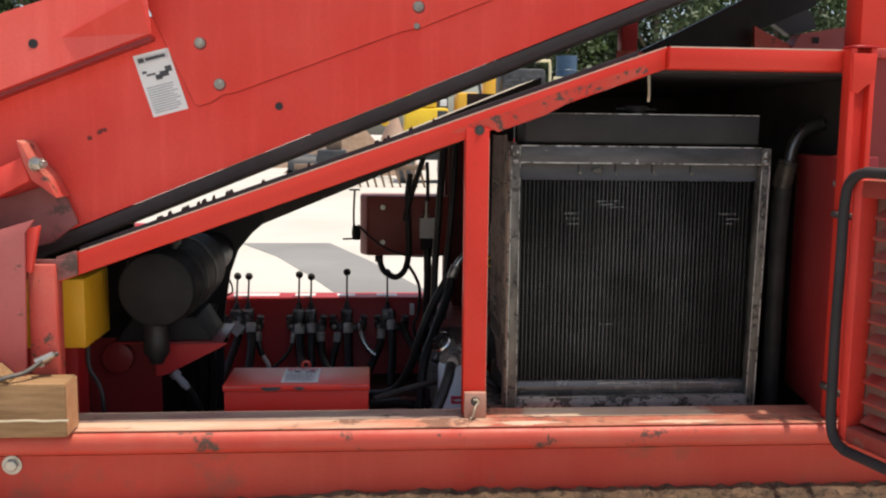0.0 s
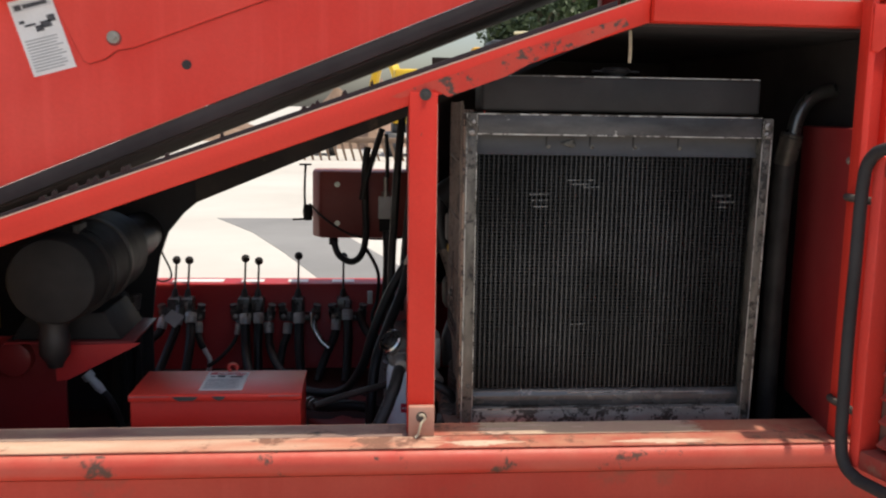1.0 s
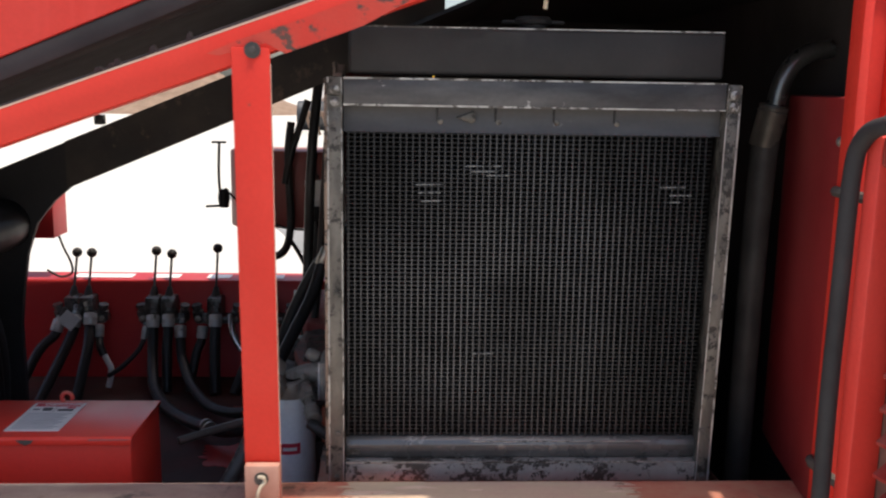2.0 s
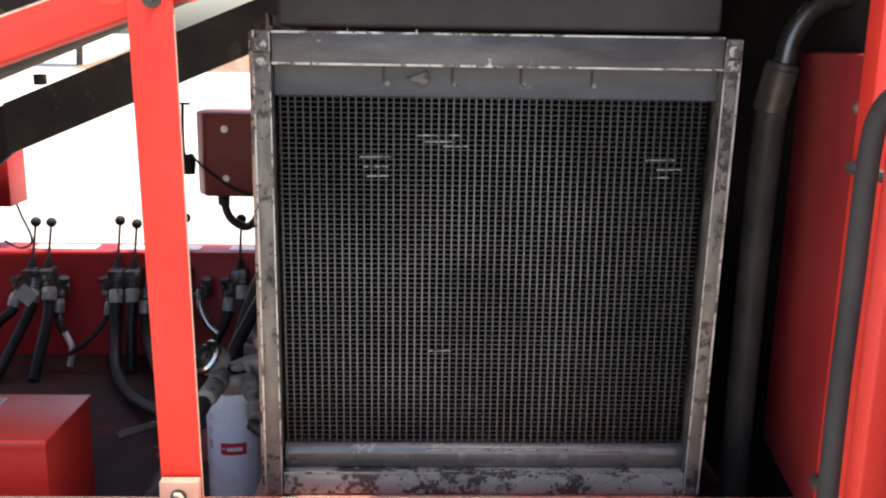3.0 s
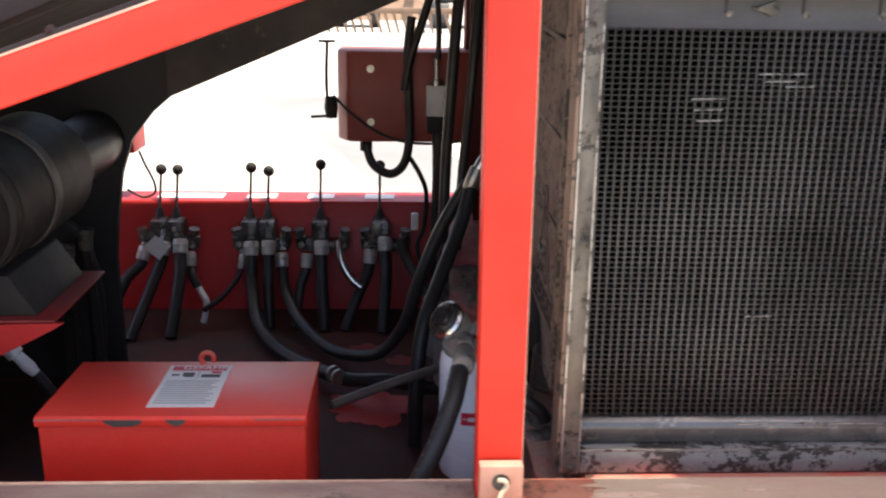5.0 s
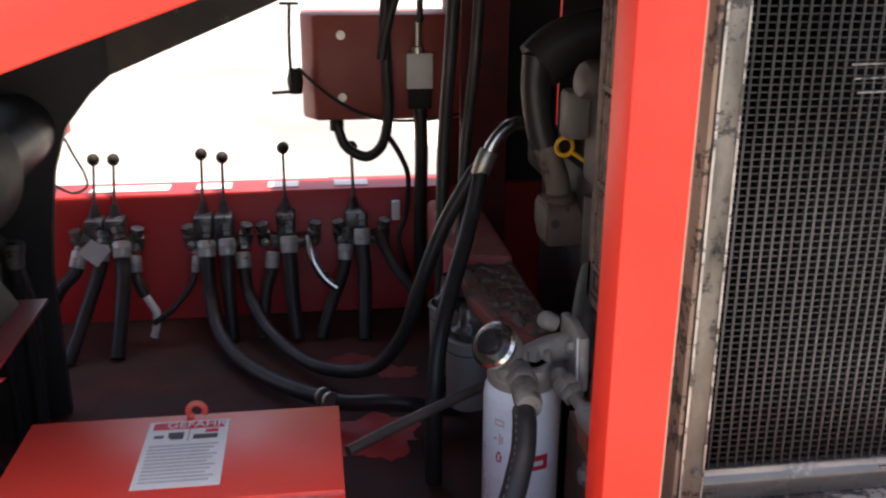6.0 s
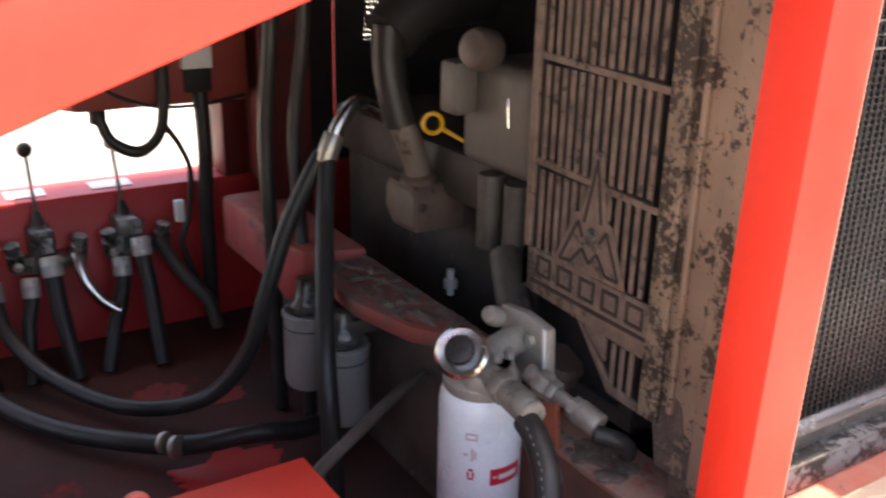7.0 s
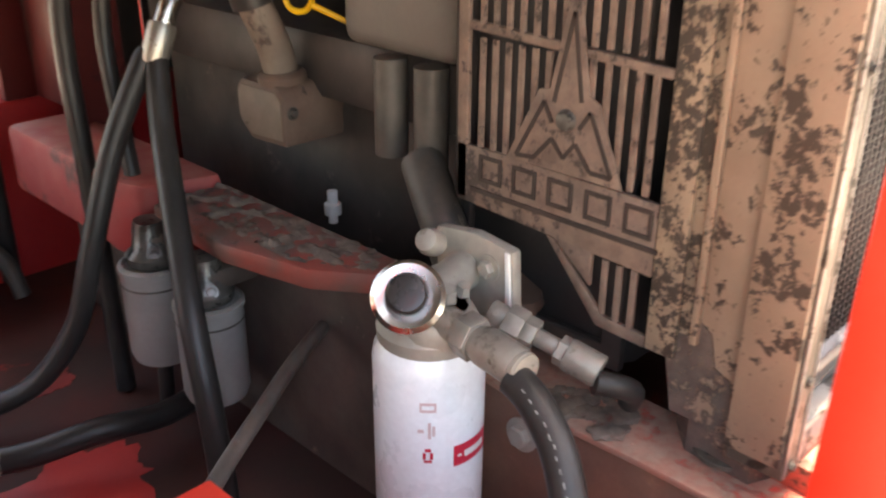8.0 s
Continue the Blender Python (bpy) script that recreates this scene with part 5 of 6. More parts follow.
ring = part("pump_ring", b, chrome, head, "bright metal ring")
b = B()
lathe(b, P0 + PA * 0.040, PA, [(0.0205, 0), (0.0205, 0.010), (0.017, 0.015), (0.012, 0.016)], 28)
part("pump_button", b, plastic_gloss, head, "black primer button")


def fitting(base, axis, rows, material):
    """A line of turned and six-sided pieces: (sides, radius, length)."""
    d, at = Vector(axis).normalized(), Vector(base)
    bb = B()
    for n, r, h in rows:
        lathe(bb, at, d, [(r * 0.94, 0), (r, h * 0.08), (r, h * 0.92), (r * 0.94, h)], n)
        at = at + d * h
    return part("outlet", bb, material, head)


fitting((0.245, 2.690, 0.925), (-0.08, -0.97, -0.06), [(16, 0.0165, 0.024), (6, 0.0225, 0.022), (16, 0.0165, 0.006), (16, 0.0195, 0.048), (16, 0.0178, 0.006), (16, 0.0170, 0.002)], cast_dull)
fitting((0.300, 2.680, 0.918), (0.25, -0.90, -0.28), [(16, 0.013, 0.018), (6, 0.0185, 0.020), (6, 0.0165, 0.014), (16, 0.0095, 0.024), (6, 0.0155, 0.010), (16, 0.0170, 0.036)], cast_dull)
for px, pz, pr in ((0.272, 0.926, 0.009), (0.294, 0.922, 0.007)):
    b = B()
    lathe(b, (px, 2.715, pz), (-0.1, -0.3, 1), [(pr * 1.2, 0), (pr * 1.2, 0.008), (pr, 0.010), (pr, 0.018)], 6)
    part("plug", b, cast_grey, head)
# plain red block and small marks printed on the can


def on_can(bm, a0, a1, z0, z1, r=0.0592, n=8):
    ring0, ring1 = [], []
    for k in range(n + 1):
        a = radians(a0 + (a1 - a0) * k / n)
        ring0.append(bm.verts.new((FC[0] + r * math.cos(a), FC[1] + r * math.sin(a), z0)))
        ring1.append(bm.verts.new((FC[0] + r * math.cos(a), FC[1] + r * math.sin(a), z1)))
    for k in range(n):
        bm.faces.new((ring0[k], ring0[k + 1], ring1[k + 1], ring1[k]))


b = B()
on_can(b, 250, 300, 0.765, 0.790)
part("brand_block", b, ink_red, can, "plain red printed block")
b = B()
on_can(b, 262, 292, 0.773, 0.781, 0.0596)
on_can(b, 254, 259, 0.776, 0.779, 0.0596, 2)
part("brand_bars", b, paper, can)
b = B()
for a0, a1, z0, z1 in ((216, 232, 0.842, 0.845), (216, 218, 0.836, 0.845), (230, 232, 0.836, 0.845), (216, 232, 0.834, 0.837), (214, 220, 0.81, 0.814), (224, 227, 0.803, 0.822), (228, 231, 0.806, 0.818)):
    on_can(b, a0, a1, z0, z1, 0.0592, 3)
part("small_marks", b, faint_print, can)
b = B()
for a0, a1, z0, z1 in ((219, 222, 0.778, 0.786), (226, 229, 0.778, 0.786), (221, 227, 0.787, 0.791), (220, 228, 0.774, 0.777)):
    on_can(b, a0, a1, z0, z1, 0.0592, 3)
part("recycling_mark", b, ink_red, can)
b = B()
FH = [(0.2285, 2.590, 0.920), (0.224, 2.565, 0.913), (0.216, 2.535, 0.893), (0.205, 2.513, 0.872), (0.190, 2.492, 0.840), (0.155, 2.462, 0.775), (0.11, 2.445, 0.68), (0.085, 2.45, 0.575)]
tube(b, FH, 0.0165, 14)
fh = solid("fuel_hose", b, rubber, "black rubber fuel hose with pale print", "hose")
ways = curve_points(FH, 10)
for p, q in zip(ways[8:62:3], ways[9:63:3]):
    w = (q - p).normalized()
    off = Vector((-0.75 + rnd.uniform(-0.12, 0.12), -0.45, 0.45))
    off = (off - w * off.dot(w)).normalized() * 0.0158
    b = B()
    cyl(b, p + off, p + off + w * rnd.uniform(0.002, 0.006), 0.0009, None, 6)
    part("print_dash", b, print_pale, fh)
b = B()
tube(b, [(0.320, 2.566, 0.886), (0.338, 2.552, 0.880), (0.360, 2.548, 0.865), (0.371, 2.556, 0.845)], 0.012, 12)
solid("drain_hose", b, rubber, "short dark hose below the fuel filter", "hose")

ff.location += Vector((-0.002, -0.001, 0.010))

# engine mounting rail beside the filter
mr = thing("engine_rail", (0.37, 2.5, 0.56), "red rail with flaking dirty paint under the fan shroud", "rail", kind="structure")
b = B()
box(b, 0.350, 0.44, 2.344, 2.79, 0.557, 0.7965, 0.004)
part("web", b, rail_web, mr, "side stained dark brown with rust")
b = B()
prism(b, [(0.343, 2.345), (0.343, 2.52), (0.3405, 2.60), (0.3425, 2.66), (0.349, 2.72), (0.352, 2.788), (0.44, 2.788), (0.44, 2.345)], "z", 0.797, 0.805, 0.0018)
top_flange = part("top_flange", b, rail_dirty, mr, "top flange caked with pinkish dust")
clods = random.Random(31)
b = B()
for i in range(70):
    y = 2.56 + abs(clods.gauss(0, 0.055))
    x = 0.376 + clods.gauss(0, 0.016)
    r = clods.uniform(0.003, 0.0095)
    if 0.347 < x < 0.43 and y < 2.78:
        bmesh.ops.create_icosphere(b, subdivisions=1, radius=r, matrix=Matrix.Translation((x, y, 0.8045 + r * 0.35)) @ Matrix.Diagonal((1.5, 1.4, 0.75, 1)))
part("caked_dirt", b, clod_brown, top_flange, "crumbled oily dirt")
b = B()
prism(b, [(0.232, 3.69), (0.232, 3.40), (0.225, 3.33), (0.245, 3.27), (0.356, 3.24), (0.356, 3.69)], "z", 0.80, 0.915, 0.012)
part("rail_nose", b, red_nose, mr)
b = B()
prism(b, [(0.240, 3.238), (0.232, 3.06), (0.262, 2.93), (0.312, 2.86), (0.356, 2.84), (0.356, 3.238)], "z", 0.872, 0.90, 0.006)
part("rear_rail", b, rail_rear, mr)
b = B()
box(b, 0.325, 0.352, 2.83, 3.69, 0.557, 0.871)
part("rear_web", b, grime, mr)
b = B()
bolt(b, (0.3495, 2.672, 0.757), (-1, 0, 0), 0.0135)
part("bolt", b, cast_grey, mr)
b = B()
prism(b, [(0.375, 2.41), (0.33, 2.43), (0.335, 2.50), (0.37, 2.53), (0.40, 2.50)], "z", 0.8005, 0.8455)
for v in b.verts:
    v.co.x += 0.055
part("shim", b, foot_dark, mr, "flaked mounting foot of the shroud")
b = B()
box(b, 0.41, 1.10, 2.36, 2.44, 0.77, 0.832, 0.004)
solid("radiator_sill", b, red_worn, "dirty red cross member under the radiator", "cross member", kind="structure")

# ---- two spin-on oil filters ----
for cx, cy, top, low in ((0.247, 3.130, 0.795, 0.641), (0.226, 3.228, 0.824, 0.672)):
    f = thing("oil_filter", (cx, cy, low), "grey spin-on oil filter canister", "oil filter", "oil filters")
    b = B()
    lathe(b, (cx, cy, low), (0, 0, 1), [(0.030, 0), (0.041, 0.006), (0.0455, 0.018), (0.0455, top - low - 0.014), (0.0478, top - low - 0.010), (0.0478, top - low - 0.003), (0.042, top - low), (0.040, top - low - 0.006)], 28)
    part("can", b, can_grey, f)
    b = B()
    lathe(b, (cx, cy, top - 0.030), (0, 0, 1), [(0.0457, 0), (0.0462, 0.001), (0.0462, 0.002), (0.0457, 0.003)], 28)
    part("seam_ring", b, dim_steel, f)
    b = B()
    lathe(b, (cx, cy, top), (0, 0, 1), [(0.034, 0), (0.036, 0.012), (0.026, 0.022), (0.020, 0.06)], 20)
    part("head", b, valve_steel, f)
    b = B()
    box(b, cx - 0.012, cx + 0.07, cy - 0.024, cy + 0.035, top + 0.014, top + 0.046, 0.008)
    part("mount_block", b, grime, f)
    b = B()
    bolt(b, (cx - 0.010, cy - 0.026, top + 0.020), (-0.4, -0.8, 0.5), 0.0065)
    part("plug", b, valve_steel, f)

# ---- engine ----
en = thing("diesel_engine", (0.62, 3.1, 0.56), "dark oily diesel engine with grey covers", "engine")
b = B()
box(b, 0.50, 1.0, 2.86, 3.62, 0.60, 1.02, 0.02)
part("block", b, engine_dark, en)
b = B()
box(b, 0.43, 0.98, 2.86, 3.06, 1.115, 1.285, 0.022, 3)
cov = part("rocker_cover", b, cover_grey, en, "grey painted cover")
b = B()
tube(b, [(0.4285, 2.925, 1.24), (0.4270, 2.923, 1.225), (0.4285, 2.922, 1.195)], 0.0018, 6)
part("scratch_wire", b, chrome, cov)
b = B()
box(b, 0.46, 1.0, 2.88, 3.6, 1.02, 1.114, 0.015)
part("cylinder_head", b, engine_dark, en)
b = B()
prism(b, [(3.143, 0.962), (3.143, 1.030), (3.156, 1.046), (3.242, 1.046), (3.255, 1.030), (3.255, 0.985), (3.225, 0.958)], "x", 0.398, 0.535, 0.008)
pump = part("pump_housing", b, brown_block, en, "rust-brown cast pump housing")
# Paler plate puts the light on this side into the colour.
b = B()
prism(b, [(3.150, 0.972), (3.150, 1.026), (3.160, 1.037), (3.238, 1.037), (3.247, 1.026), (3.247, 0.992), (3.220, 0.968)], "x", 0.3965, 0.3985, 0.0008)
part("side_face", b, tan_dull, pump, "side face made paler for the light on it")
b = B()
bolt(b, (0.412, 3.1425, 1.010), (0, -1, 0), 0.006)
part("bolt", b, dim_steel, pump)
b = B()
tube(b, [(0.430, 3.185, 1.045), (0.424, 3.188, 1.085), (0.412, 3.192, 1.120), (0.398, 3.200, 1.160)], 0.024, 14)
part("filler_neck", b, tan_dull, en, "dusty grey-brown oil filler neck")
b = B()
lathe(b, (0.430, 3.185, 1.045), (-0.1, 0, 1), [(0.034, 0), (0.034, 0.010), (0.028, 0.016)], 18)
part("neck_collar", b, brown_block, en)
b = B()
tube(b, [(0.400, 3.198, 1.150), (0.388, 3.203, 1.20), (0.380, 3.208, 1.26), (0.382, 3.21, 1.32)], 0.029, 16)
part("breather_hose", b, rubber, en)
b = B()
tube(b, [(0.385, 3.215, 1.300), (0.43, 3.222, 1.335), (0.50, 3.23, 1.355), (0.60, 3.25, 1.36)], 0.050, 18)
part("air_duct", b, rubber, en, "thick black air duct")
b = B()
lathe(b, (0.445, 3.0, 1.30), (-0.9, -0.2, 0.15), [(0.0, 0), (0.032, 0.002), (0.034, 0.03), (0.028, 0.042), (0.014, 0.046)], 20)
part("side_cap", b, grime, en)
b = B()
box(b, 0.385, 0.43, 3.005, 3.055, 1.20, 1.285, 0.010)
part("thermostat_cover", b, cover_grey, en)
for y0 in (2.90, 2.97):
    b = B()
    cyl(b, (0.435, y0, 0.99), (0.435, y0, 1.112), 0.021, None, 14)
    part("injector_tube", b, dim_steel, en)
b = B()
tube(b, [(0.42, 2.90, 1.0), (0.40, 2.86, 0.97), (0.385, 2.82, 0.93), (0.39, 2.80, 0.87)], 0.027, 14)
part("lower_pipe", b, dim_steel, en)
b = B()
lathe(b, (0.48, 3.150, 0.828), (0.0, 0.0, 1), [(0.007, 0), (0.007, 0.012), (0.013, 0.014), (0.013, 0.030), (0.008, 0.032), (0.008, 0.05)], 12)
part("sensor", b, pale_metal, en, "bright plated sensor")
b = B()
cols = []
for i in range(64):
    y = 2.872 + i * 0.0058
    row = []
    for q in range(22):
        x = 0.262 + 0.05 * max(0.0, (2.95 - y) / 0.08) ** 0.7 + q * 0.0041
        x = min(x, 0.352)
        h = 0.006 * noise.noise(Vector((x * 38, y * 30, 2.0))) + 0.004 * noise.noise(Vector((x * 95, y * 90, 7.0))) + 0.0025 * noise.noise(Vector((x * 260, y * 240, 4.0))) - 0.0008
        row.append(b.verts.new((x, y, 0.9015 + h)))
    cols.append(row)
for i in range(63):
    for q in range(21):
        b.faces.new((cols[i][q], cols[i][q + 1], cols[i + 1][q + 1], cols[i + 1][q])).smooth = True
solid("oily_dirt", b, clod_brown, "clumps of oily dirt on the engine rail", "dirt", kind="stuff")
# Unseen box, coloured near black so that the guard slots look dark.
fan = thing("slot_backing", (0.50, 2.72, 0.82), "added near-black box behind the guard slots", "fan housing")
b = B()
box(b, 0.432, 0.60, 2.60, 2.85, 0.82, 1.55, 0.03)
part("shell", b, core_dark, fan)
b = B()
prism(b, [(2.603, 0.835), (2.603, 1.545), (2.628, 1.545), (2.628, 0.86), (2.822, 0.86), (2.822, 1.545), (2.847, 1.545), (2.847, 0.835)], "x", 0.420, 0.4315, 0.002)
part("rim", b, flare_black, fan, "dark raised rim")
b = B()
lathe(b, (0.41, 2.79, 0.765), (0.0, -0.4, 1), [(0.030 + 0.007 * (k % 2), k * 0.010) for k in range(15)], 18)
solid("bellows_hose", b, brown_block, "dusty ribbed hose behind the fuel filter", "hose")

# dipstick
ds = thing("dipstick", (0.48, 3.09, 1.12), "yellow oil dipstick with ring handle", "dipstick")
b = B()
dc, dn = Vector((0.417, 3.121, 1.165)), Vector((-0.62, -0.72, 0.3)).normalized()
_, da, db = frame_of(dn)
tube(b, [dc + (da * math.cos(k * math.tau / 16) + db * math.sin(k * math.tau / 16)) * 0.0165 for k in range(17)], 0.0042, 8, 2)
part("ring", b, dip_yellow, ds)
b = B()
d_end = Vector((0.465, 3.072, 1.132))
way = (d_end - dc).normalized()
cyl(b, dc + way * 0.016, d_end, 0.0048, 0.0036, 10)
part("stem", b, dip_yellow, ds)
b = B()
cyl(b, d_end, d_end + way * 0.05, 0.008, 0.009, 12)
part("tube", b, dim_steel, ds)

# steel elbow with hoses over the oil filters
HOSE_DOWN = [(0.289, 3.268, 1.088), (0.262, 3.225, 1.00), (0.214, 3.13, 0.905), (0.176, 3.05, 0.82), (0.160, 3.0, 0.70), (0.157, 2.98, 0.565)]
hs = thing("oil_hose", (0.28, 3.22, 0.6), "black hose with a crimped steel elbow", "hose")
b = B()
tube(b, [(0.405, 3.280, 1.160), (0.378, 3.285, 1.176), (0.350, 3.278, 1.177), (0.318, 3.270, 1.150), (0.296, 3.268, 1.105)], 0.0140, 14)
part("elbow", b, chrome, hs, "bright bent steel elbow")
b = B()
lathe(b, (0.305, 3.269, 1.128), (-0.38, 0.0, -0.92), [(0.017, 0), (0.019, 0.004), (0.019, 0.05), (0.0175, 0.054)], 14)
part("crimp", b, zinc, hs)
b = B()
tube(b, HOSE_DOWN, 0.0165, 12)
part("hose", b, rubber, hs)


def port_way(d):
    return Vector((d, -0.35, -0.93)).normalized()


def hose(pts, r, label="black rubber hydraulic hose", group="hydraulic hoses"):
    """A rubber line; one that starts at a valve port has a crimped sleeve on it."""
    bb = B()
    p, q = Vector(pts[0]), Vector(pts[1])
    at_port = p.y > 3.755 and p.z > 0.70
    if not at_port:
        tube(bb, pts, r, 10, 6)
        return solid("hydraulic_hose", bb, rubber, label, "hose", group)
    pts = [tuple(p + (p - q) * 0.25 + Vector((0, 0.010, 0.032)))] + list(pts)
    tube(bb, pts, r, 10, 6)
    ho = thing("hydraulic_hose", pts[-1], label + " with a pale crimped end", "hose", group)
    part("rubber_line", bb, rubber, ho)
    bb = B()
    top = Vector(pts[0])
    w = (p - top).normalized()
    lathe(bb, top - w * 0.004, w, [(r * 0.9, 0), (r * 1.20, 0.002), (r * 1.24, 0.006), (r * 1.24, 0.016), (r * 1.29, 0.018), (r * 1.24, 0.020), (r * 1.22, 0.040), (r * 1.05, 0.043)], 14)
    part("crimp_sleeve", bb, sleeve_pale, ho, "pale grey crimped sleeve")
    return ho


hose([(0.275, 3.46, 1.66), (0.255, 3.41, 1.45), (0.245, 3.40, 1.30), (0.235, 3.42, 1.10), (0.23, 3.40, 0.90), (0.22, 3.36, 0.56)], 0.0145, "thick black hose rising beside the bulkhead")
hose([(0.315, 3.42, 1.66), (0.300, 3.37, 1.45), (0.29, 3.36, 1.30), (0.275, 3.38, 1.10), (0.26, 3.32, 0.90), (0.245, 3.27, 0.70), (0.235, 3.26, 0.56)], 0.012, "thick black hose rising beside the bulkhead")

# ---- control valves ----
LEVERS = [(-0.595, 0.992), (-0.546, 0.991), (-0.328, 0.999), (-0.276, 0.989), (-0.120, 1.010), (0.057, 1.008)]


def lever(vb, x, zk):
    bb = B()
    lathe(bb, (x, 3.832, 0.852), (0.0, 0.35, 0.94), [(0.015, 0), (0.014, 0.012), (0.008, 0.035)], 14)
    part("boot", bb, rubber, vb, "rubber boot")
    bb = B()
    cyl(bb, (x, 3.838, 0.868), (x, 3.888, zk), 0.0042, None, 10)
    rod = part("lever", bb, dim_steel, vb)
    bb = B()
    ball(bb, (x, 3.889, zk), 0.0165)
    part("knob", bb, plastic_black, rod, "round black knob")


def valve_bank(x0, x1, levers, ports):
    """ports: (x, z, way) of the hose fittings."""
    vb = thing("control_valve", ((x0 + x1) / 2, 3.82, 0.75), "cast hydraulic control valve with black knobbed lever", "hydraulic valve", "control valves")
    for x, z in levers:
        bb = B()
        box(bb, x - 0.024, x + 0.024, 3.80, 3.868, 0.79, 0.855, 0.007)
        part("section", bb, valve_steel, vb)
        bb = B()
        lathe(bb, (x, 3.835, 0.84), (0, 0.2, 1), [(0.021, 0), (0.021, 0.014), (0.013, 0.020)], 14)
        part("spool_cap", bb, valve_steel, vb)
        lever(vb, x, z)
    bb = B()
    box(bb, x0, x1, 3.80, 3.866, 0.765, 0.789, 0.006)
    part("manifold", bb, valve_steel, vb)
    for a, s in ((x0 + 0.012, -1), (x1 - 0.012, 1)):
        bb = B()
        lathe(bb, (a, 3.82, 0.775), (s * 0.15, -0.2, 1), [(0.019, 0), (0.019, 0.035), (0.014, 0.037), (0.014, 0.047), (0.017, 0.048), (0.017, 0.058)], 6)
        part("relief_plug", bb, valve_steel, vb)
        bb = B()
        lathe(bb, (a, 3.80, 0.785), (s * 0.3, -1, 0), [(0.010, 0), (0.010, 0.008), (0.006, 0.010), (0.006, 0.016)], 8)
        part("set_screw", bb, zinc, vb)
    for x, z, d in ports:
        bb = B()
        w = port_way(d)
        lathe(bb, Vector((x, 3.792, z + 0.02)) - w * 0.036, w, [(0.017, 0), (0.017, 0.016), (0.013, 0.018), (0.013, 0.022), (0.0155, 0.023), (0.0155, 0.031), (0.012, 0.032)], 6)
        part("fitting", bb, valve_steel, vb, "dark hexagon hose fitting")
    return vb


valve_bank(-0.645, -0.485, LEVERS[:2], [(-0.625, 0.765, -0.6), (-0.575, 0.775, -0.2), (-0.53, 0.785, 0.2), (-0.50, 0.755, 0.3)])
valve_bank(-0.370, -0.215, LEVERS[2:4], [(-0.345, 0.735, -0.25), (-0.318, 0.778, 0.0), (-0.268, 0.782, 0.0), (-0.228, 0.745, 0.05)])
valve_bank(-0.185, -0.040, LEVERS[4:5], [(-0.152, 0.745, -0.25), (-0.112, 0.782, 0.0)])
valve_bank(0.010, 0.140, LEVERS[5:], [(0.034, 0.760, -0.15), (0.075, 0.795, 0.0)])
b = B()
tube(b, [(-0.060, 3.785, 0.80), (-0.058, 3.77, 0.775), (-0.050, 3.755, 0.74), (-0.025, 3.74, 0.70), (0.005, 3.73, 0.675)], 0.012, 12)
solid("steel_elbow", b, chrome, "bright bent steel elbow fitting", "fitting")
b = B()
tube(b, [(0.120, 3.80, 0.80), (0.135, 3.77, 0.76), (0.165, 3.74, 0.71), (0.20, 3.72, 0.66), (0.21, 3.70, 0.60)], 0.015, 10)
solid("armoured_hose", b, hose_dusty, "grey armoured hose from the valve", "hose")
hose([(-0.352, 3.77, 0.715), (-0.37, 3.75, 0.68), (-0.41, 3.72, 0.64), (-0.455, 3.71, 0.61)], 0.008, "thin black line to the valve")
hose([(-0.318, 3.765, 0.745), (-0.312, 3.73, 0.67), (-0.28, 3.62, 0.60), (-0.18, 3.44, 0.585), (-0.02, 3.26, 0.60), (0.10, 3.20, 0.62), (0.20, 3.20, 0.60), (0.30, 3.22, 0.60)], 0.018)
hose([(-0.268, 3.765, 0.75), (-0.268, 3.74, 0.68), (-0.262, 3.70, 0.56)], 0.017)
hose([(-0.228, 3.765, 0.715), (-0.215, 3.73, 0.66), (-0.16, 3.62, 0.605), (-0.06, 3.46, 0.59), (0.06, 3.36, 0.62), (0.13, 3.30, 0.72), (0.166, 3.28, 0.84), (0.216, 3.282, 0.97), (0.270, 3.278, 1.072), (0.284, 3.276, 1.090)], 0.016)
hose([(-0.160, 3.77, 0.715), (-0.175, 3.75, 0.67), (-0.19, 3.70, 0.56)], 0.015)
hose([(-0.112, 3.765, 0.75), (-0.110, 3.74, 0.68), (-0.10, 3.68, 0.56)], 0.018)
hose([(0.028, 3.77, 0.73), (0.015, 3.75, 0.69), (-0.01, 3.72, 0.64), (-0.04, 3.68, 0.56)], 0.016)
hose([(0.075, 3.765, 0.765), (0.078, 3.74, 0.70), (0.07, 3.66, 0.56)], 0.017)
hose([(-0.640, 3.765, 0.735), (-0.68, 3.72, 0.69), (-0.72, 3.6, 0.56)], 0.016)
hose([(-0.580, 3.765, 0.745), (-0.60, 3.71, 0.68), (-0.64, 3.6, 0.56)], 0.017)
hose([(-0.525, 3.765, 0.755), (-0.52, 3.72, 0.70), (-0.53, 3.62, 0.56)], 0.018)
hose([(-0.495, 3.765, 0.725), (-0.485, 3.74, 0.70), (-0.472, 3.735, 0.675)], 0.013)
b = B()
tube(b, [(-0.475, 3.74, 0.680), (-0.462, 3.73, 0.660), (-0.447, 3.72, 0.635), (-0.450, 3.72, 0.600), (-0.458, 3.72, 0.570)], 0.0095, 12)
solid("steel_elbow", b, pale_metal, "bright bent steel elbow fitting", "fitting")
b = B()
prism(b, [(-0.625, 0.790), (-0.590, 0.825), (-0.545, 0.795), (-0.582, 0.752)], "y", 3.748, 3.7495)
solid("paper_tag", b, paper, "white paper tag hanging on the valve", "tag")
b = B()
box(b, 0.152, 0.172, 3.76, 3.775, 0.842, 0.892, 0.003)
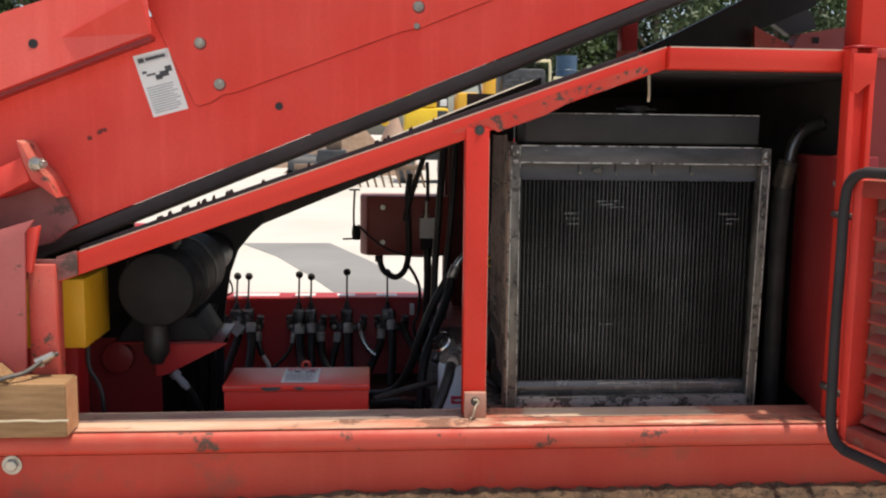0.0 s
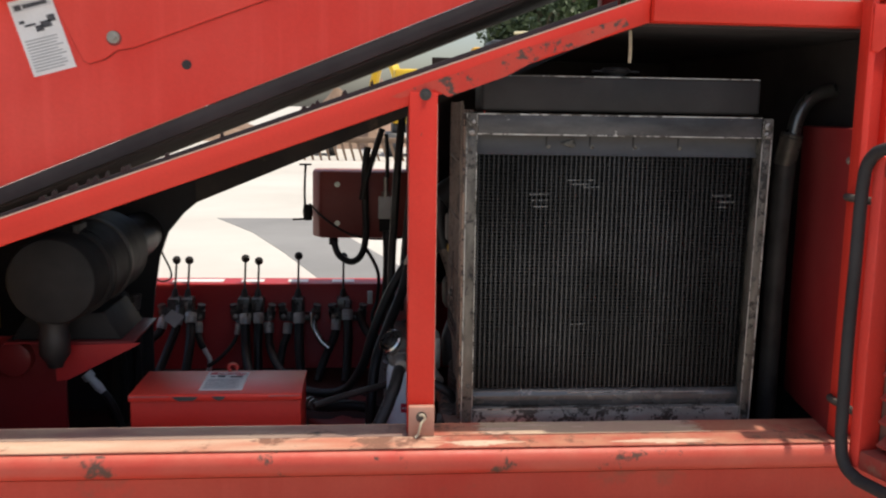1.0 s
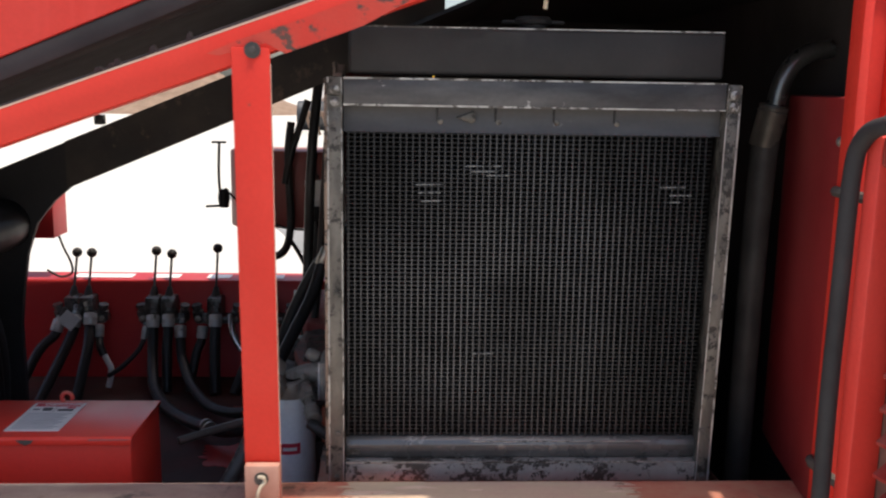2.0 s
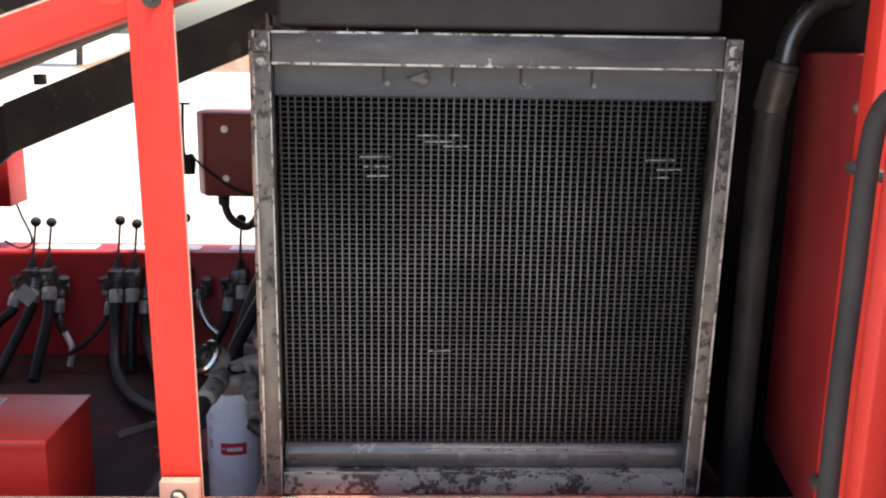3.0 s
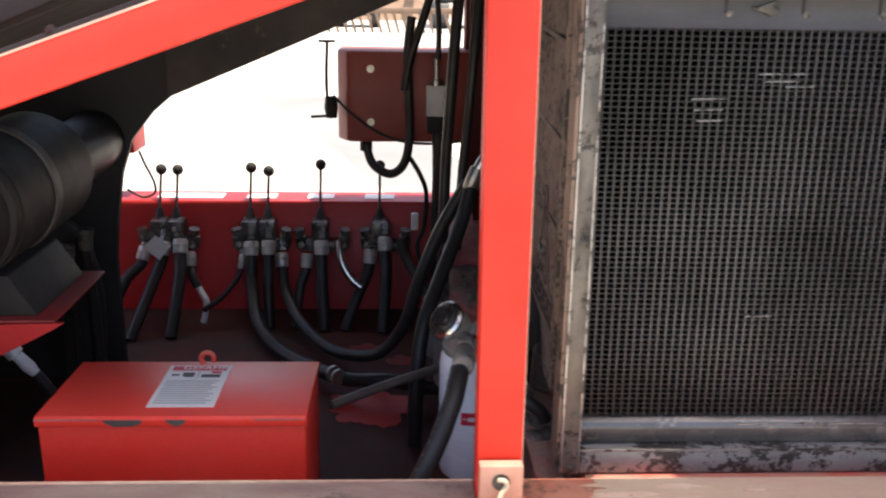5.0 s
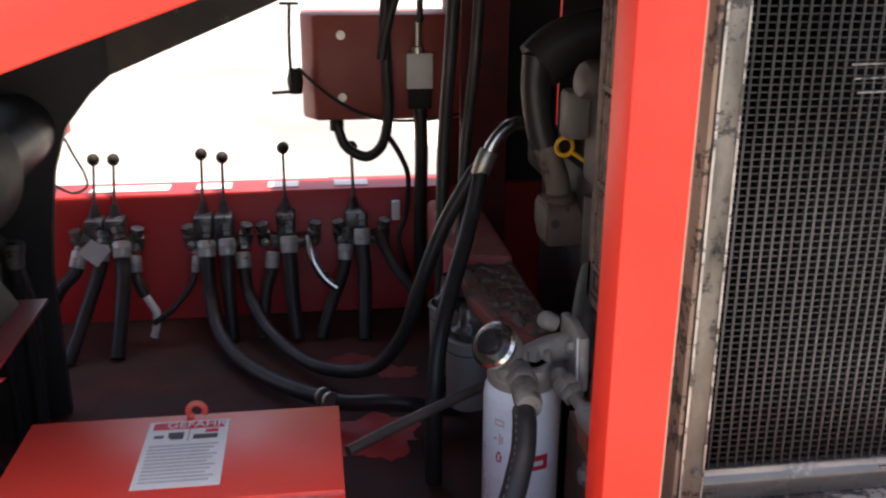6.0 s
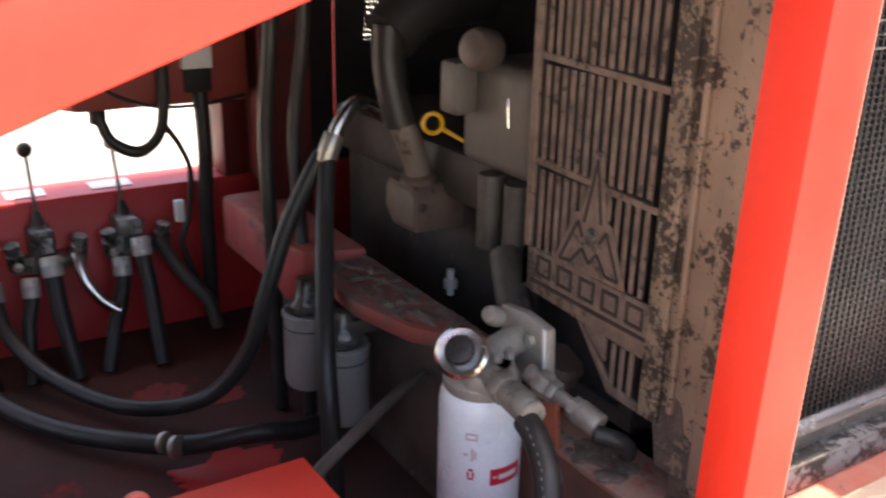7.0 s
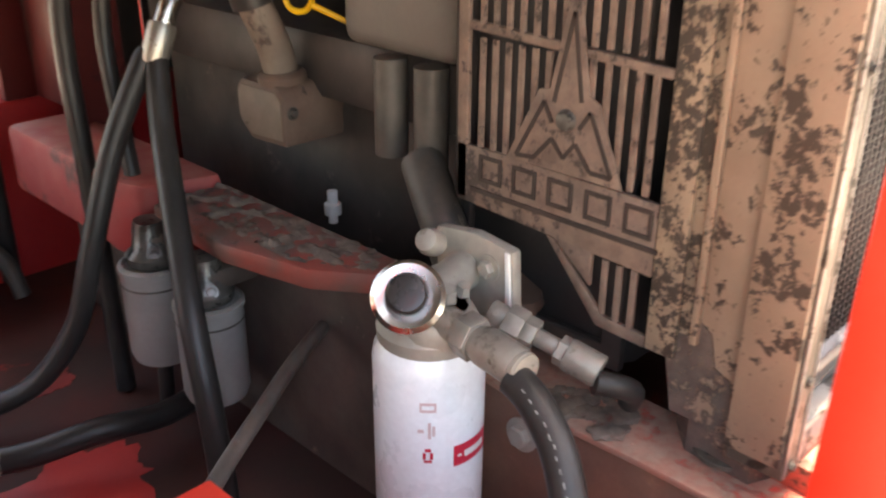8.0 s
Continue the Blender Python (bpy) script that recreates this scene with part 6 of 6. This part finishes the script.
solid("cable_connector", b, paper, "small white cable connector", "connector")

# ---- electric box at the back ----
eb = thing("junction_box", (0.12, 3.88, 1.1), "dull red metal junction box with chamfered side", "junction box")
b = B()
prism(b, [(-0.030, 3.785), (-0.062, 3.84), (-0.062, 3.96), (0.345, 3.96), (0.345, 3.785)], "z", 1.097, 1.355, 0.010)
part("case", b, red_cast, eb)
for z in (1.305, 1.155):
    b = B()
    bolt(b, (0.035, 3.7845, z), (0, -1, 0), 0.007)
    part("bolt", b, zinc, eb)
b = B()
box(b, 0.192, 0.258, 3.765, 3.7845, 1.175, 1.262, 0.003)
dev = part("switch_plate", b, paper, eb, "pale switch plate")
b = B()
lathe(b, (0.22, 3.772, 1.262), (0, 0, 1), [(0.016, 0), (0.016, 0.016), (0.009, 0.018), (0.009, 0.075)], 12)
part("gland", b, zinc, dev)
b = B()
box(b, 0.196, 0.254, 3.768, 3.784, 1.125, 1.174, 0.003)
part("gland_box", b, plastic_black, dev)
lv = thing("door_latch", (-0.09, 3.80, 1.2), "black rod latch on the junction box", "latch")
b = B()
tube(b, [(-0.085, 3.785, 1.195), (-0.088, 3.78, 1.24), (-0.088, 3.778, 1.30), (-0.084, 3.775, 1.378)], 0.0045, 8)
box(b, -0.108, -0.062, 3.768, 3.782, 1.377, 1.384, 0.002)
part("rod", b, plastic_black, lv)
b = B()
lathe(b, (-0.078, 3.80, 1.195), (0, 0, 1), [(0.016, -0.03), (0.02, 0.0), (0.016, 0.03)], 12)
part("pivot", b, plastic_black, lv)
b = B()
cyl(b, (-0.135, 3.79, 1.168), (-0.07, 3.79, 1.172), 0.004, None, 8)
part("pin", b, plastic_black, lv)
b = B()
tube(b, [(0.15, 3.765, 1.45), (0.14, 3.76, 1.36), (0.142, 3.757, 1.25), (0.145, 3.757, 1.12), (0.13, 3.765, 1.04), (0.09, 3.785, 1.005), (0.04, 3.80, 1.03), (0.02, 3.81, 1.085)], 0.013, 12)
solid("conduit_loop", b, rubber, "black conduit looped under the junction box", "conduit")
b = B()
cyl(b, (0.02, 3.815, 1.068), (0.02, 3.815, 1.097), 0.018, None, 14)
solid("cable_gland", b, plastic_black, "black cable gland under the junction box", "gland")
b = B()
tube(b, [(-0.07, 3.782, 1.23), (-0.02, 3.776, 1.18), (0.06, 3.775, 1.125), (0.14, 3.77, 1.100), (0.24, 3.77, 1.098), (0.33, 3.775, 1.11)], 0.004, 8)
solid("thin_cable", b, rubber, "thin black cable across the junction box", "cable")
b = B()
tube(b, [(0.145, 3.76, 1.06), (0.175, 3.765, 1.01), (0.195, 3.775, 0.95), (0.19, 3.79, 0.85), (0.17, 3.79, 0.78), (0.20, 3.78, 0.68)], 0.007, 8)
solid("thin_cable", b, rubber, "thin black cable hanging from the loop", "cable")
b = B()
tube(b, [(0.225, 3.765, 1.13), (0.228, 3.765, 1.0), (0.225, 3.775, 0.85), (0.225, 3.78, 0.60)], 0.017, 12)
solid("conduit_pipe", b, rubber, "thick black conduit down the back rail", "conduit")
b = B()
tube(b, [(0.225, 3.765, 1.335), (0.225, 3.765, 1.42), (0.22, 3.76, 1.50)], 0.008, 10)
solid("thin_cable", b, rubber, "thin black cable above the switch plate", "cable")
b = B()
tube(b, [(0.205, 3.76, 1.52), (0.18, 3.755, 1.44), (0.145, 3.752, 1.33), (0.13, 3.75, 1.25)], 0.012, 10)
solid("conduit_pipe", b, rubber, "black conduit rising behind the junction box", "conduit")
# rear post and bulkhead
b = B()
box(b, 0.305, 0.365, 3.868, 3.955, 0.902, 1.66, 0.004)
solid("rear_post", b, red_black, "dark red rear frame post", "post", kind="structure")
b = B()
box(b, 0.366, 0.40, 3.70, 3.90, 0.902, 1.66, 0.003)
solid("bulkhead_edge", b, red_black, "near-black red edge of the engine bulkhead", "bulkhead", kind="structure")
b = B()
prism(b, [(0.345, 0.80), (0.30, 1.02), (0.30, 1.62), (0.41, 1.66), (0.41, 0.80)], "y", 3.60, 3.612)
solid("bulkhead", b, red_black, "near-black red plate at the back of the engine", "bulkhead", kind="structure")

# ---- air cleaner and left end of the bay ----
ac = thing("air_cleaner", (-0.62, 2.8, 1.02), "large black cylindrical air cleaner lying on its side", "air cleaner")
AC = Vector((-0.640, 2.56, 1.158))
b = B()
lathe(b, AC, (0, 1, 0), [(0.094, 0), (0.106, 0.004), (0.112, 0.018), (0.112, 0.12), (0.120, 0.125), (0.120, 0.150), (0.116, 0.155)], 48)
part("end_cap", b, plastic_black, ac)
b = B()
lathe(b, AC + Vector((0, 0.155, 0)), (0, 1, 0), [(0.122, 0), (0.122, 0.36), (0.116, 0.38), (0.08, 0.41)], 48)
part("body", b, plastic_black, ac)
b = B()
lathe(b, AC + Vector((0, 0.30, 0)), (0, 1, 0), [(0.1225, 0), (0.126, 0.002), (0.126, 0.028), (0.1225, 0.03)], 48)
part("strap", b, dim_steel, ac)
for a in (75, 150):
    r = Vector((math.cos(radians(a)), 0, math.sin(radians(a))))
    b = B()
    c = AC + Vector((0, 0.13, 0)) + r * 0.122
    box(b, c.x - 0.006, c.x + 0.008, c.y - 0.02, c.y + 0.06, c.z - 0.012, c.z + 0.012, 0.003)
    part("clasp", b, dim_steel, ac)
b = B()
lathe(b, AC + Vector((-0.012, 0.05, -0.105)), (0, 0, -1), [(0.040, 0), (0.034, 0.03), (0.038, 0.045), (0.038, 0.09), (0.024, 0.11), (0.018, 0.125)], 20)
part("dust_valve", b, rubber, ac)
b = B()
tube(b, [(-0.61, 2.98, 1.16), (-0.61, 3.10, 1.165), (-0.60, 3.25, 1.17), (-0.60, 3.345, 1.175)], 0.070, 18)
part("intake_hose", b, rubber, ac, "thick black intake hose")
b = B()
prism(b, [(-0.79, 0.9785), (-0.74, 1.052), (-0.55, 1.052), (-0.505, 0.9785)], "y", 2.69, 2.93, 0.004)
part("mounting_foot", b, plastic_black, ac, "dark steel mounting foot")
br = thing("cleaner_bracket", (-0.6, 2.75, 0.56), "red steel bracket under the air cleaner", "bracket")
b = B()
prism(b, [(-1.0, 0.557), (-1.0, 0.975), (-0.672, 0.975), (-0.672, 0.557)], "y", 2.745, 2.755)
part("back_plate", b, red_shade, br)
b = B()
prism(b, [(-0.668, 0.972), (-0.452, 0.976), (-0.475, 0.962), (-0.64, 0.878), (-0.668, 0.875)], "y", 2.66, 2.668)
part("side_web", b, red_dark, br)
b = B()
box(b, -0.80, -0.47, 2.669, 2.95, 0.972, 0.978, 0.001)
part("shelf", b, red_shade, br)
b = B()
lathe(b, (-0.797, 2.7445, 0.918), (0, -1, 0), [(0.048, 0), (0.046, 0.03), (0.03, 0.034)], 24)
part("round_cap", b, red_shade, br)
yb = thing("yellow_box", (-0.87, 2.53, 1.02), "yellow painted steel box under the slanted beam", "box")
b = B()
box(b, -1.02, -0.800, 2.42, 2.655, 1.020, 1.212, 0.003)
part("case", b, yellow, yb)
b = B()
box(b, -1.0, -0.85, 2.50, 2.60, 0.56, 1.0195, 0.004)
part("bracket", b, red_dark, yb)
b = B()
tube(b, [(-0.805, 2.45, 1.02), (-0.80, 2.44, 0.96), (-0.775, 2.44, 0.91), (-0.762, 2.43, 0.86), (-0.760, 2.44, 0.70)], 0.006, 8)
solid("thin_cable", b, rubber, "grey cable hanging below the yellow box", "cable")
qc = thing("hose_coupling", (-0.65, 2.945, 0.785), "bright quick coupling on a dark hose", "coupling")
b = B()
lathe(b, (-0.678, 2.945, 0.812), (0.52, 0, -0.62), [(0.018, 0), (0.018, 0.020), (0.012, 0.022), (0.014, 0.055), (0.010, 0.075)], 14)
part("sleeve", b, pale_metal, qc)
b = B()
tube(b, [(-0.63, 2.945, 0.755), (-0.60, 2.95, 0.70), (-0.56, 2.96, 0.56)], 0.011, 10)
part("hose", b, rubber, qc)
for x, z0, z1, r in ((-0.632, 0.885, 0.966, 0.012), (-0.588, 0.952, 1.000, 0.0155)):
    pf = thing("pipe_fitting", (x, 3.185, z0), "dull grey steel pipe fitting beside the duct", "fitting", "fittings by the duct")
    b = B()
    lathe(b, (x, 3.185, z0), (0.06, 0, 1), [(r * 0.8, 0), (r, 0.004), (r, (z1 - z0) * 0.62), (r * 1.12, (z1 - z0) * 0.64), (r * 1.12, z1 - z0)], 14)
    part("sleeve", b, valve_steel, pf)
    b = B()
    tube(b, [(x, 3.185, z0 + 0.003), (x - 0.004, 3.20, z0 - 0.06), (x - 0.008, 3.23, z0 - 0.16), (x - 0.01, 3.24, 0.557)], r * 0.72, 10)
    part("hose", b, rubber, pf)
# dark duct work at the far left
b = B()
tube(b, [(-0.72, 3.2, 1.0), (-0.66, 3.25, 0.95), (-0.64, 3.28, 0.80), (-0.66, 3.3, 0.56)], 0.05, 14)
solid("drain_duct", b, plastic_black, "dark ribbed duct beside the air cleaner", "duct")
b = B()
tube(b, [(-0.668, 3.93, 1.04), (-0.65, 3.92, 1.0), (-0.625, 3.91, 0.95), (-0.625, 3.91, 0.915), (-0.66, 3.90, 0.905), (-0.70, 3.89, 0.93)], 0.004, 8)
solid("thin_cable", b, rubber, "thin wire looped under the locker", "cable")

b = B()
tube(b, [(-0.005, 2.79, 0.757), (0.075, 2.84, 0.767), (0.16, 2.89, 0.775), (0.235, 2.935, 0.780), (0.318, 2.98, 0.782)], 0.0095, 10)
solid("return_pipe", b, grime, "dark steel pipe rising beside the fuel filter", "pipe")
for dy in (0.0, 0.022):
    b = B()
    lathe(b, (-0.045 + dy * 0.6, 3.262 - dy, 0.612), (0.6, -0.7, 0.1), [(0.0195, 0), (0.0205, 0.002), (0.0205, 0.008), (0.0195, 0.010)], 16)
    solid("hose_band", b, zinc, "bright band round a hydraulic hose", "hose band", "hose bands")

# ---- upper works behind the radiator hood ----
up = thing("discharge_frame", (1.3, 3.2, 1.79), "red and black frame of the discharge end", "frame")
b = B()
box(b, 1.286, 1.72, 2.272, 2.36, 1.857, 2.75, 0.004)
part("tower", b, red_frame, up)
b = B()
box(b, 1.30, 1.74, 2.255, 2.2705, 1.835, 1.86, 0.002)
part("tower_foot", b, red_worn, up)
b = B()
prism(b, [(0.93, 1.795), (0.955, 1.925), (1.25, 2.075), (1.60, 2.26), (1.60, 2.10), (1.37, 2.00), (1.35, 1.795)], "y", 3.18, 3.26)
part("chute_side", b, black, up)
b = B()
box(b, 0.885, 0.945, 3.19, 3.25, 1.80, 2.30, 0.004)
part("upright", b, red_dark, up)
b = B()
box(b, 0.865, 0.960, 3.175, 3.189, 1.80, 1.925, 0.003)
part("upright_foot", b, red_worn, up)
b = B()
prism(b, [(1.356, 2.018), (1.366, 1.80), (1.56, 1.80), (1.53, 1.935)], "y", 3.14, 3.16)
part("gusset", b, red_worn, up)
b = B()
prism(b, [(1.49, 1.94), (1.52, 1.992), (1.76, 2.03), (1.76, 1.94)], "y", 3.12, 3.20)
slabp = part("cross_plate", b, pink_red, up, "faded red cross plate")
for x, z in ((1.575, 1.958), (1.695, 1.972)):
    b = B()
    box(b, x - 0.012, x + 0.012, 3.1165, 3.1195, z, z + 0.022)
    part("square_hole", b, core_dark, slabp)
b = B()
prism(b, [(1.46, 2.035), (1.52, 1.995), (1.62, 2.02), (1.60, 2.08), (1.50, 2.10)], "y", 3.21, 3.25)
part("rubber_flap", b, machine_dark, up)
b = B()
tube(b, [(0.752, 2.40, 1.792), (0.752, 2.395, 1.77), (0.753, 2.395, 1.735), (0.752, 2.395, 1.715)], 0.004, 8)
solid("latch_pin", b, rope, "pale pin hanging under the hood", "pin")


# ---- far side of the yard ----
def box_part(name, parent, material, x0, x1, y0, y1, z0, z1, bev=0.04, label=""):
    bb = B()
    box(bb, x0, x1, y0, y1, z0, z1, bev)
    return part(name, bb, material, parent, label)


ex = thing("yellow_excavator", (1.8, 31, 0), "yellow excavator parked across the yard", "excavator")
for x in (0.9, 2.3):
    bb = B()
    prism(bb, [(29.6, 0.35), (29.9, 0.0), (32.1, 0.0), (32.4, 0.35), (32.2, 0.75), (29.8, 0.75)], "x", x, x + 0.5, 0.05)
    part("track", bb, machine_dark, ex)
box_part("turntable", ex, machine_dark, 1.1, 2.6, 30.2, 31.8, 0.75, 1.05)
box_part("counterweight", ex, machine_yellow, 1.05, 2.5, 29.9, 30.9, 1.05, 2.45, 0.12)
box_part("engine_hood", ex, machine_yellow, 1.15, 2.1, 29.95, 31.4, 2.451, 2.78, 0.08)
box_part("grille", ex, machine_dark, 2.12, 2.46, 29.88, 29.899, 1.9, 2.35, 0.003)
box_part("cab", ex, machine_dark, 2.12, 2.55, 30.9, 32.0, 1.06, 2.9, 0.06)
box_part("white_panel", ex, paper, 2.2, 2.42, 29.86, 29.878, 2.5, 2.72, 0.003)
bb = B()
tube(bb, [(1.6, 32.0, 1.5), (1.2, 33.0, 3.0), (0.8, 34.5, 3.3), (0.5, 36.0, 2.0)], 0.18, 8)
part("boom", bb, machine_yellow, ex)

ld = thing("orange_loader", (3.4, 31, 0), "orange-yellow wheel loader parked across the yard", "loader")
for x in (2.75, 3.85):
    for y in (30.2, 32.6):
        bb = B()
        lathe(bb, (x, y, 0.65), (1, 0, 0), [(0.45, 0), (0.65, 0.05), (0.65, 0.30), (0.45, 0.35)], 24)
        part("wheel", bb, rubber, ld)
box_part("chassis", ld, machine_orange, 2.8, 4.1, 29.9, 33.0, 0.75, 1.6, 0.08)
box_part("hood", ld, machine_orange, 2.75, 3.5, 29.8, 31.2, 1.605, 2.95, 0.12)
box_part("cab_post", ld, machine_orange, 3.62, 4.02, 29.9, 30.6, 1.605, 3.5, 0.08)
bb = B()
tube(bb, [(3.45, 29.78, 3.2), (3.5, 29.75, 2.9), (3.6, 29.75, 2.7), (3.62, 29.78, 2.6)], 0.05, 8)
part("exhaust", bb, machine_dark, ld)

tk = thing("dark_truck", (4.9, 31, 0), "dark grey truck cab with cream handrail", "truck")
for x in (4.2, 5.4):
    bb = B()
    lathe(bb, (x, 30.3, 0.55), (1, 0, 0), [(0.35, 0), (0.55, 0.05), (0.55, 0.25), (0.35, 0.30)], 24)
    part("wheel", bb, rubber, tk)
box_part("body", tk, machine_dark, 4.15, 5.7, 29.9, 32.5, 0.6, 2.6, 0.08)
box_part("cab", tk, machine_dark, 4.2, 5.65, 29.95, 31.6, 2.605, 3.75, 0.1)
box_part("window", tk, black_worn, 4.3, 4.75, 29.93, 29.948, 2.95, 3.55, 0.004, "dull glass")
box_part("window", tk, black_worn, 4.85, 5.5, 29.93, 29.948, 2.95, 3.55, 0.004, "dull glass")
bb = B()
tube(bb, [(4.9, 29.7, 3.95), (5.6, 29.7, 3.98), (5.72, 29.7, 3.9), (5.74, 29.7, 3.0), (5.74, 29.7, 1.2)], 0.045, 8)
part("handrail", bb, cream, tk, "cream tubular handrail")
box_part("cream_bar", tk, cream, 5.9, 7.0, 29.9, 30.1, 3.35, 3.50, 0.02)
box_part("cream_leg", tk, cream, 6.8, 6.9, 29.95, 30.05, 0.0, 3.345, 0.01)

bd = thing("blue_drum_stack", (6.3, 32, 0), "stack of dark blue drums on the far side", "drums")
for z in (0.0, 1.45, 2.9):
    bb = B()
    lathe(bb, (6.75, 32, z), (0, 0, 1), [(0.36, 0), (0.36, 0.45), (0.38, 0.47), (0.36, 0.49), (0.36, 0.93), (0.38, 0.95), (0.36, 0.97), (0.36, 1.44)], 20)
    part("drum", bb, blue_drum, bd)

rnd = random.Random(31)


def mound(name, cx, cy, rx, ry, h, material, label):
    me = bpy.data.meshes.new(name)
    n, m = 36, 14
    vs, fs = [(cx, cy, h)], []
    for i in range(1, m + 1):
        t = i / m
        for k in range(n):
            a = k * math.tau / n
            x, y = cx + rx * t * math.cos(a), cy + ry * t * math.sin(a)
            z = h * (1 - t) ** 1.15 + 0.22 * noise.noise((x * 1.1, y * 1.1, 3.0)) * (1 - t)
            vs.append((x, y, max(0.0, z) if i < m else 0.0))
    for k in range(n):
        fs.append((0, 1 + k, 1 + (k + 1) % n))
    for i in range(m - 1):
        for k in range(n):
            a, c = 1 + i * n, 1 + (i + 1) * n
            fs.append((a + k, c + k, c + (k + 1) % n, a + (k + 1) % n))
    me.from_pydata(vs, [], fs)
    me.materials.append(material)
    return tagged(new(name, me), label, "stockpile")


mound("stockpile", -0.9, 37, 2.6, 2.4, 2.35, stock_brown, "brown soil stockpile across the yard")
mound("stockpile", 0.9, 38, 1.2, 1.5, 2.75, slab_pink, "small pinkish stone dust heap")
mound("stockpile", -9, 44, 6, 4, 2.2, stock_brown, "low brown soil stockpile far off")
im = thing("old_roller", (-2.0, 30.5, 0), "dark old roller parked by the stockpile", "roller")
bb = B()
lathe(bb, (-2.7, 30.3, 0.45), (1, 0, 0), [(0.42, 0), (0.45, 0.03), (0.45, 0.95), (0.42, 0.98)], 24)
part("drum", bb, machine_dark, im)
box_part("frame", im, machine_dark, -1.75, -0.85, 29.9, 31.6, 0.35, 1.05, 0.06)
box_part("seat_box", im, stock_brown, -1.5, -1.0, 30.5, 31.2, 1.055, 1.45, 0.05)
bb = B()
lathe(bb, (-0.95, 30.2, 0.4), (1, 0, 0), [(0.3, 0), (0.4, 0.04), (0.4, 0.22), (0.3, 0.26)], 20)
part("wheel", bb, rubber, im)

rk = thing("grapple_rake", (0.3, 27.5, 0), "rusty rake with slanted steel tines", "rake")
box_part("beam", rk, stock_brown, -2.3, 1.6, 27.5, 27.65, 0.52, 0.68, 0.02)
for i in range(16):
    x = -2.2 + i * 0.24
    bb = B()
    prism(bb, [(x, 0.53), (x + 0.09, 0.53), (x + 0.22, 0.0), (x + 0.16, 0.0)], "y", 27.46, 27.54)
    part("tine", bb, stock_brown, rk)


def tree(x, y, h, seed, material, spread):
    r = random.Random(seed)
    tr = thing("tree", (x, y, 0), "leafy green broadleaf tree beyond the yard", "tree", "trees beyond the yard")
    bb = B()
    tube(bb, [(x, y, 0), (x + 0.1, y, h * 0.25), (x - 0.1, y, h * 0.5), (x, y, h * 0.75)], 0.16, 8, 3)
    for k in range(7):
        a = r.uniform(0, math.tau)
        z0 = h * r.uniform(0.25, 0.6)
        tube(bb, [(x, y, z0), (x + math.cos(a) * spread * 0.3, y + math.sin(a) * spread * 0.3, z0 + h * 0.1), (x + math.cos(a) * spread * 0.7, y + math.sin(a) * spread * 0.7, z0 + h * 0.2)], 0.06, 6, 3)
    part("trunk", bb, bark, tr)
    vs, fs = [], []
    for c in range(95):
        a, t = r.uniform(0, math.tau), r.random() ** 0.5
        cz = h * r.uniform(0.22, 1.0)
        wide = spread * (1.0 - 0.55 * abs(cz / h - 0.55) / 0.45) * t
        cc = Vector((x + math.cos(a) * wide, y + math.sin(a) * wide, cz))
        cr = r.uniform(0.5, 1.0)
        for k in range(80):
            d = Vector((r.gauss(0, 1), r.gauss(0, 1), r.gauss(0, 0.8))).normalized() * cr * r.random() ** 0.35
            p = cc + d
            u = Vector((r.gauss(0, 1), r.gauss(0, 1), r.gauss(0, 1))).normalized()
            w = u.cross(Vector((r.gauss(0, 1), r.gauss(0, 1), r.gauss(0, 1)))).normalized()
            s = r.uniform(0.10, 0.22)
            i = len(vs)
            vs += [p - u * s, p + w * s * 0.5, p + u * s, p - w * s * 0.5]
            fs.append((i, i + 1, i + 2, i + 3))
    me = bpy.data.meshes.new("crown")
    me.from_pydata([tuple(v) for v in vs], [], fs)
    me.materials.append(material)
    ob = new("crown", me)
    ob.parent = tr
    ob.matrix_parent_inverse = Matrix.Translation(-tr.location)
    return tr


for i, (x, y, h, s) in enumerate(((8.2, 43, 8.5, 2.6), (10.6, 46, 10, 3.0), (13.6, 44, 10.5, 3.0), (16.6, 47, 11, 3.2), (20.0, 45, 10.5, 3.2), (23.5, 47, 11, 3.2), (-15.5, 46, 10, 3.0), (-18.5, 45, 10.5, 3.2), (27.0, 46, 10, 3.0))):
    tree(x, y, h, 100 + i, leaf if i % 2 else leaf_far, s)
# shadow on the yard, drawn as a thin slab of darker concrete
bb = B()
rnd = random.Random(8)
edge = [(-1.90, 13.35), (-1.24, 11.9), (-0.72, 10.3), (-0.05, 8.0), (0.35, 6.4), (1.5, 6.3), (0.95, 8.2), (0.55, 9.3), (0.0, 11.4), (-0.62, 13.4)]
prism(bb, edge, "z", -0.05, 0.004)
solid("damp_slab", bb, shadow_grey, "grey cast shadow on the pale yard, drawn as a slab", "pavement", kind="structure")
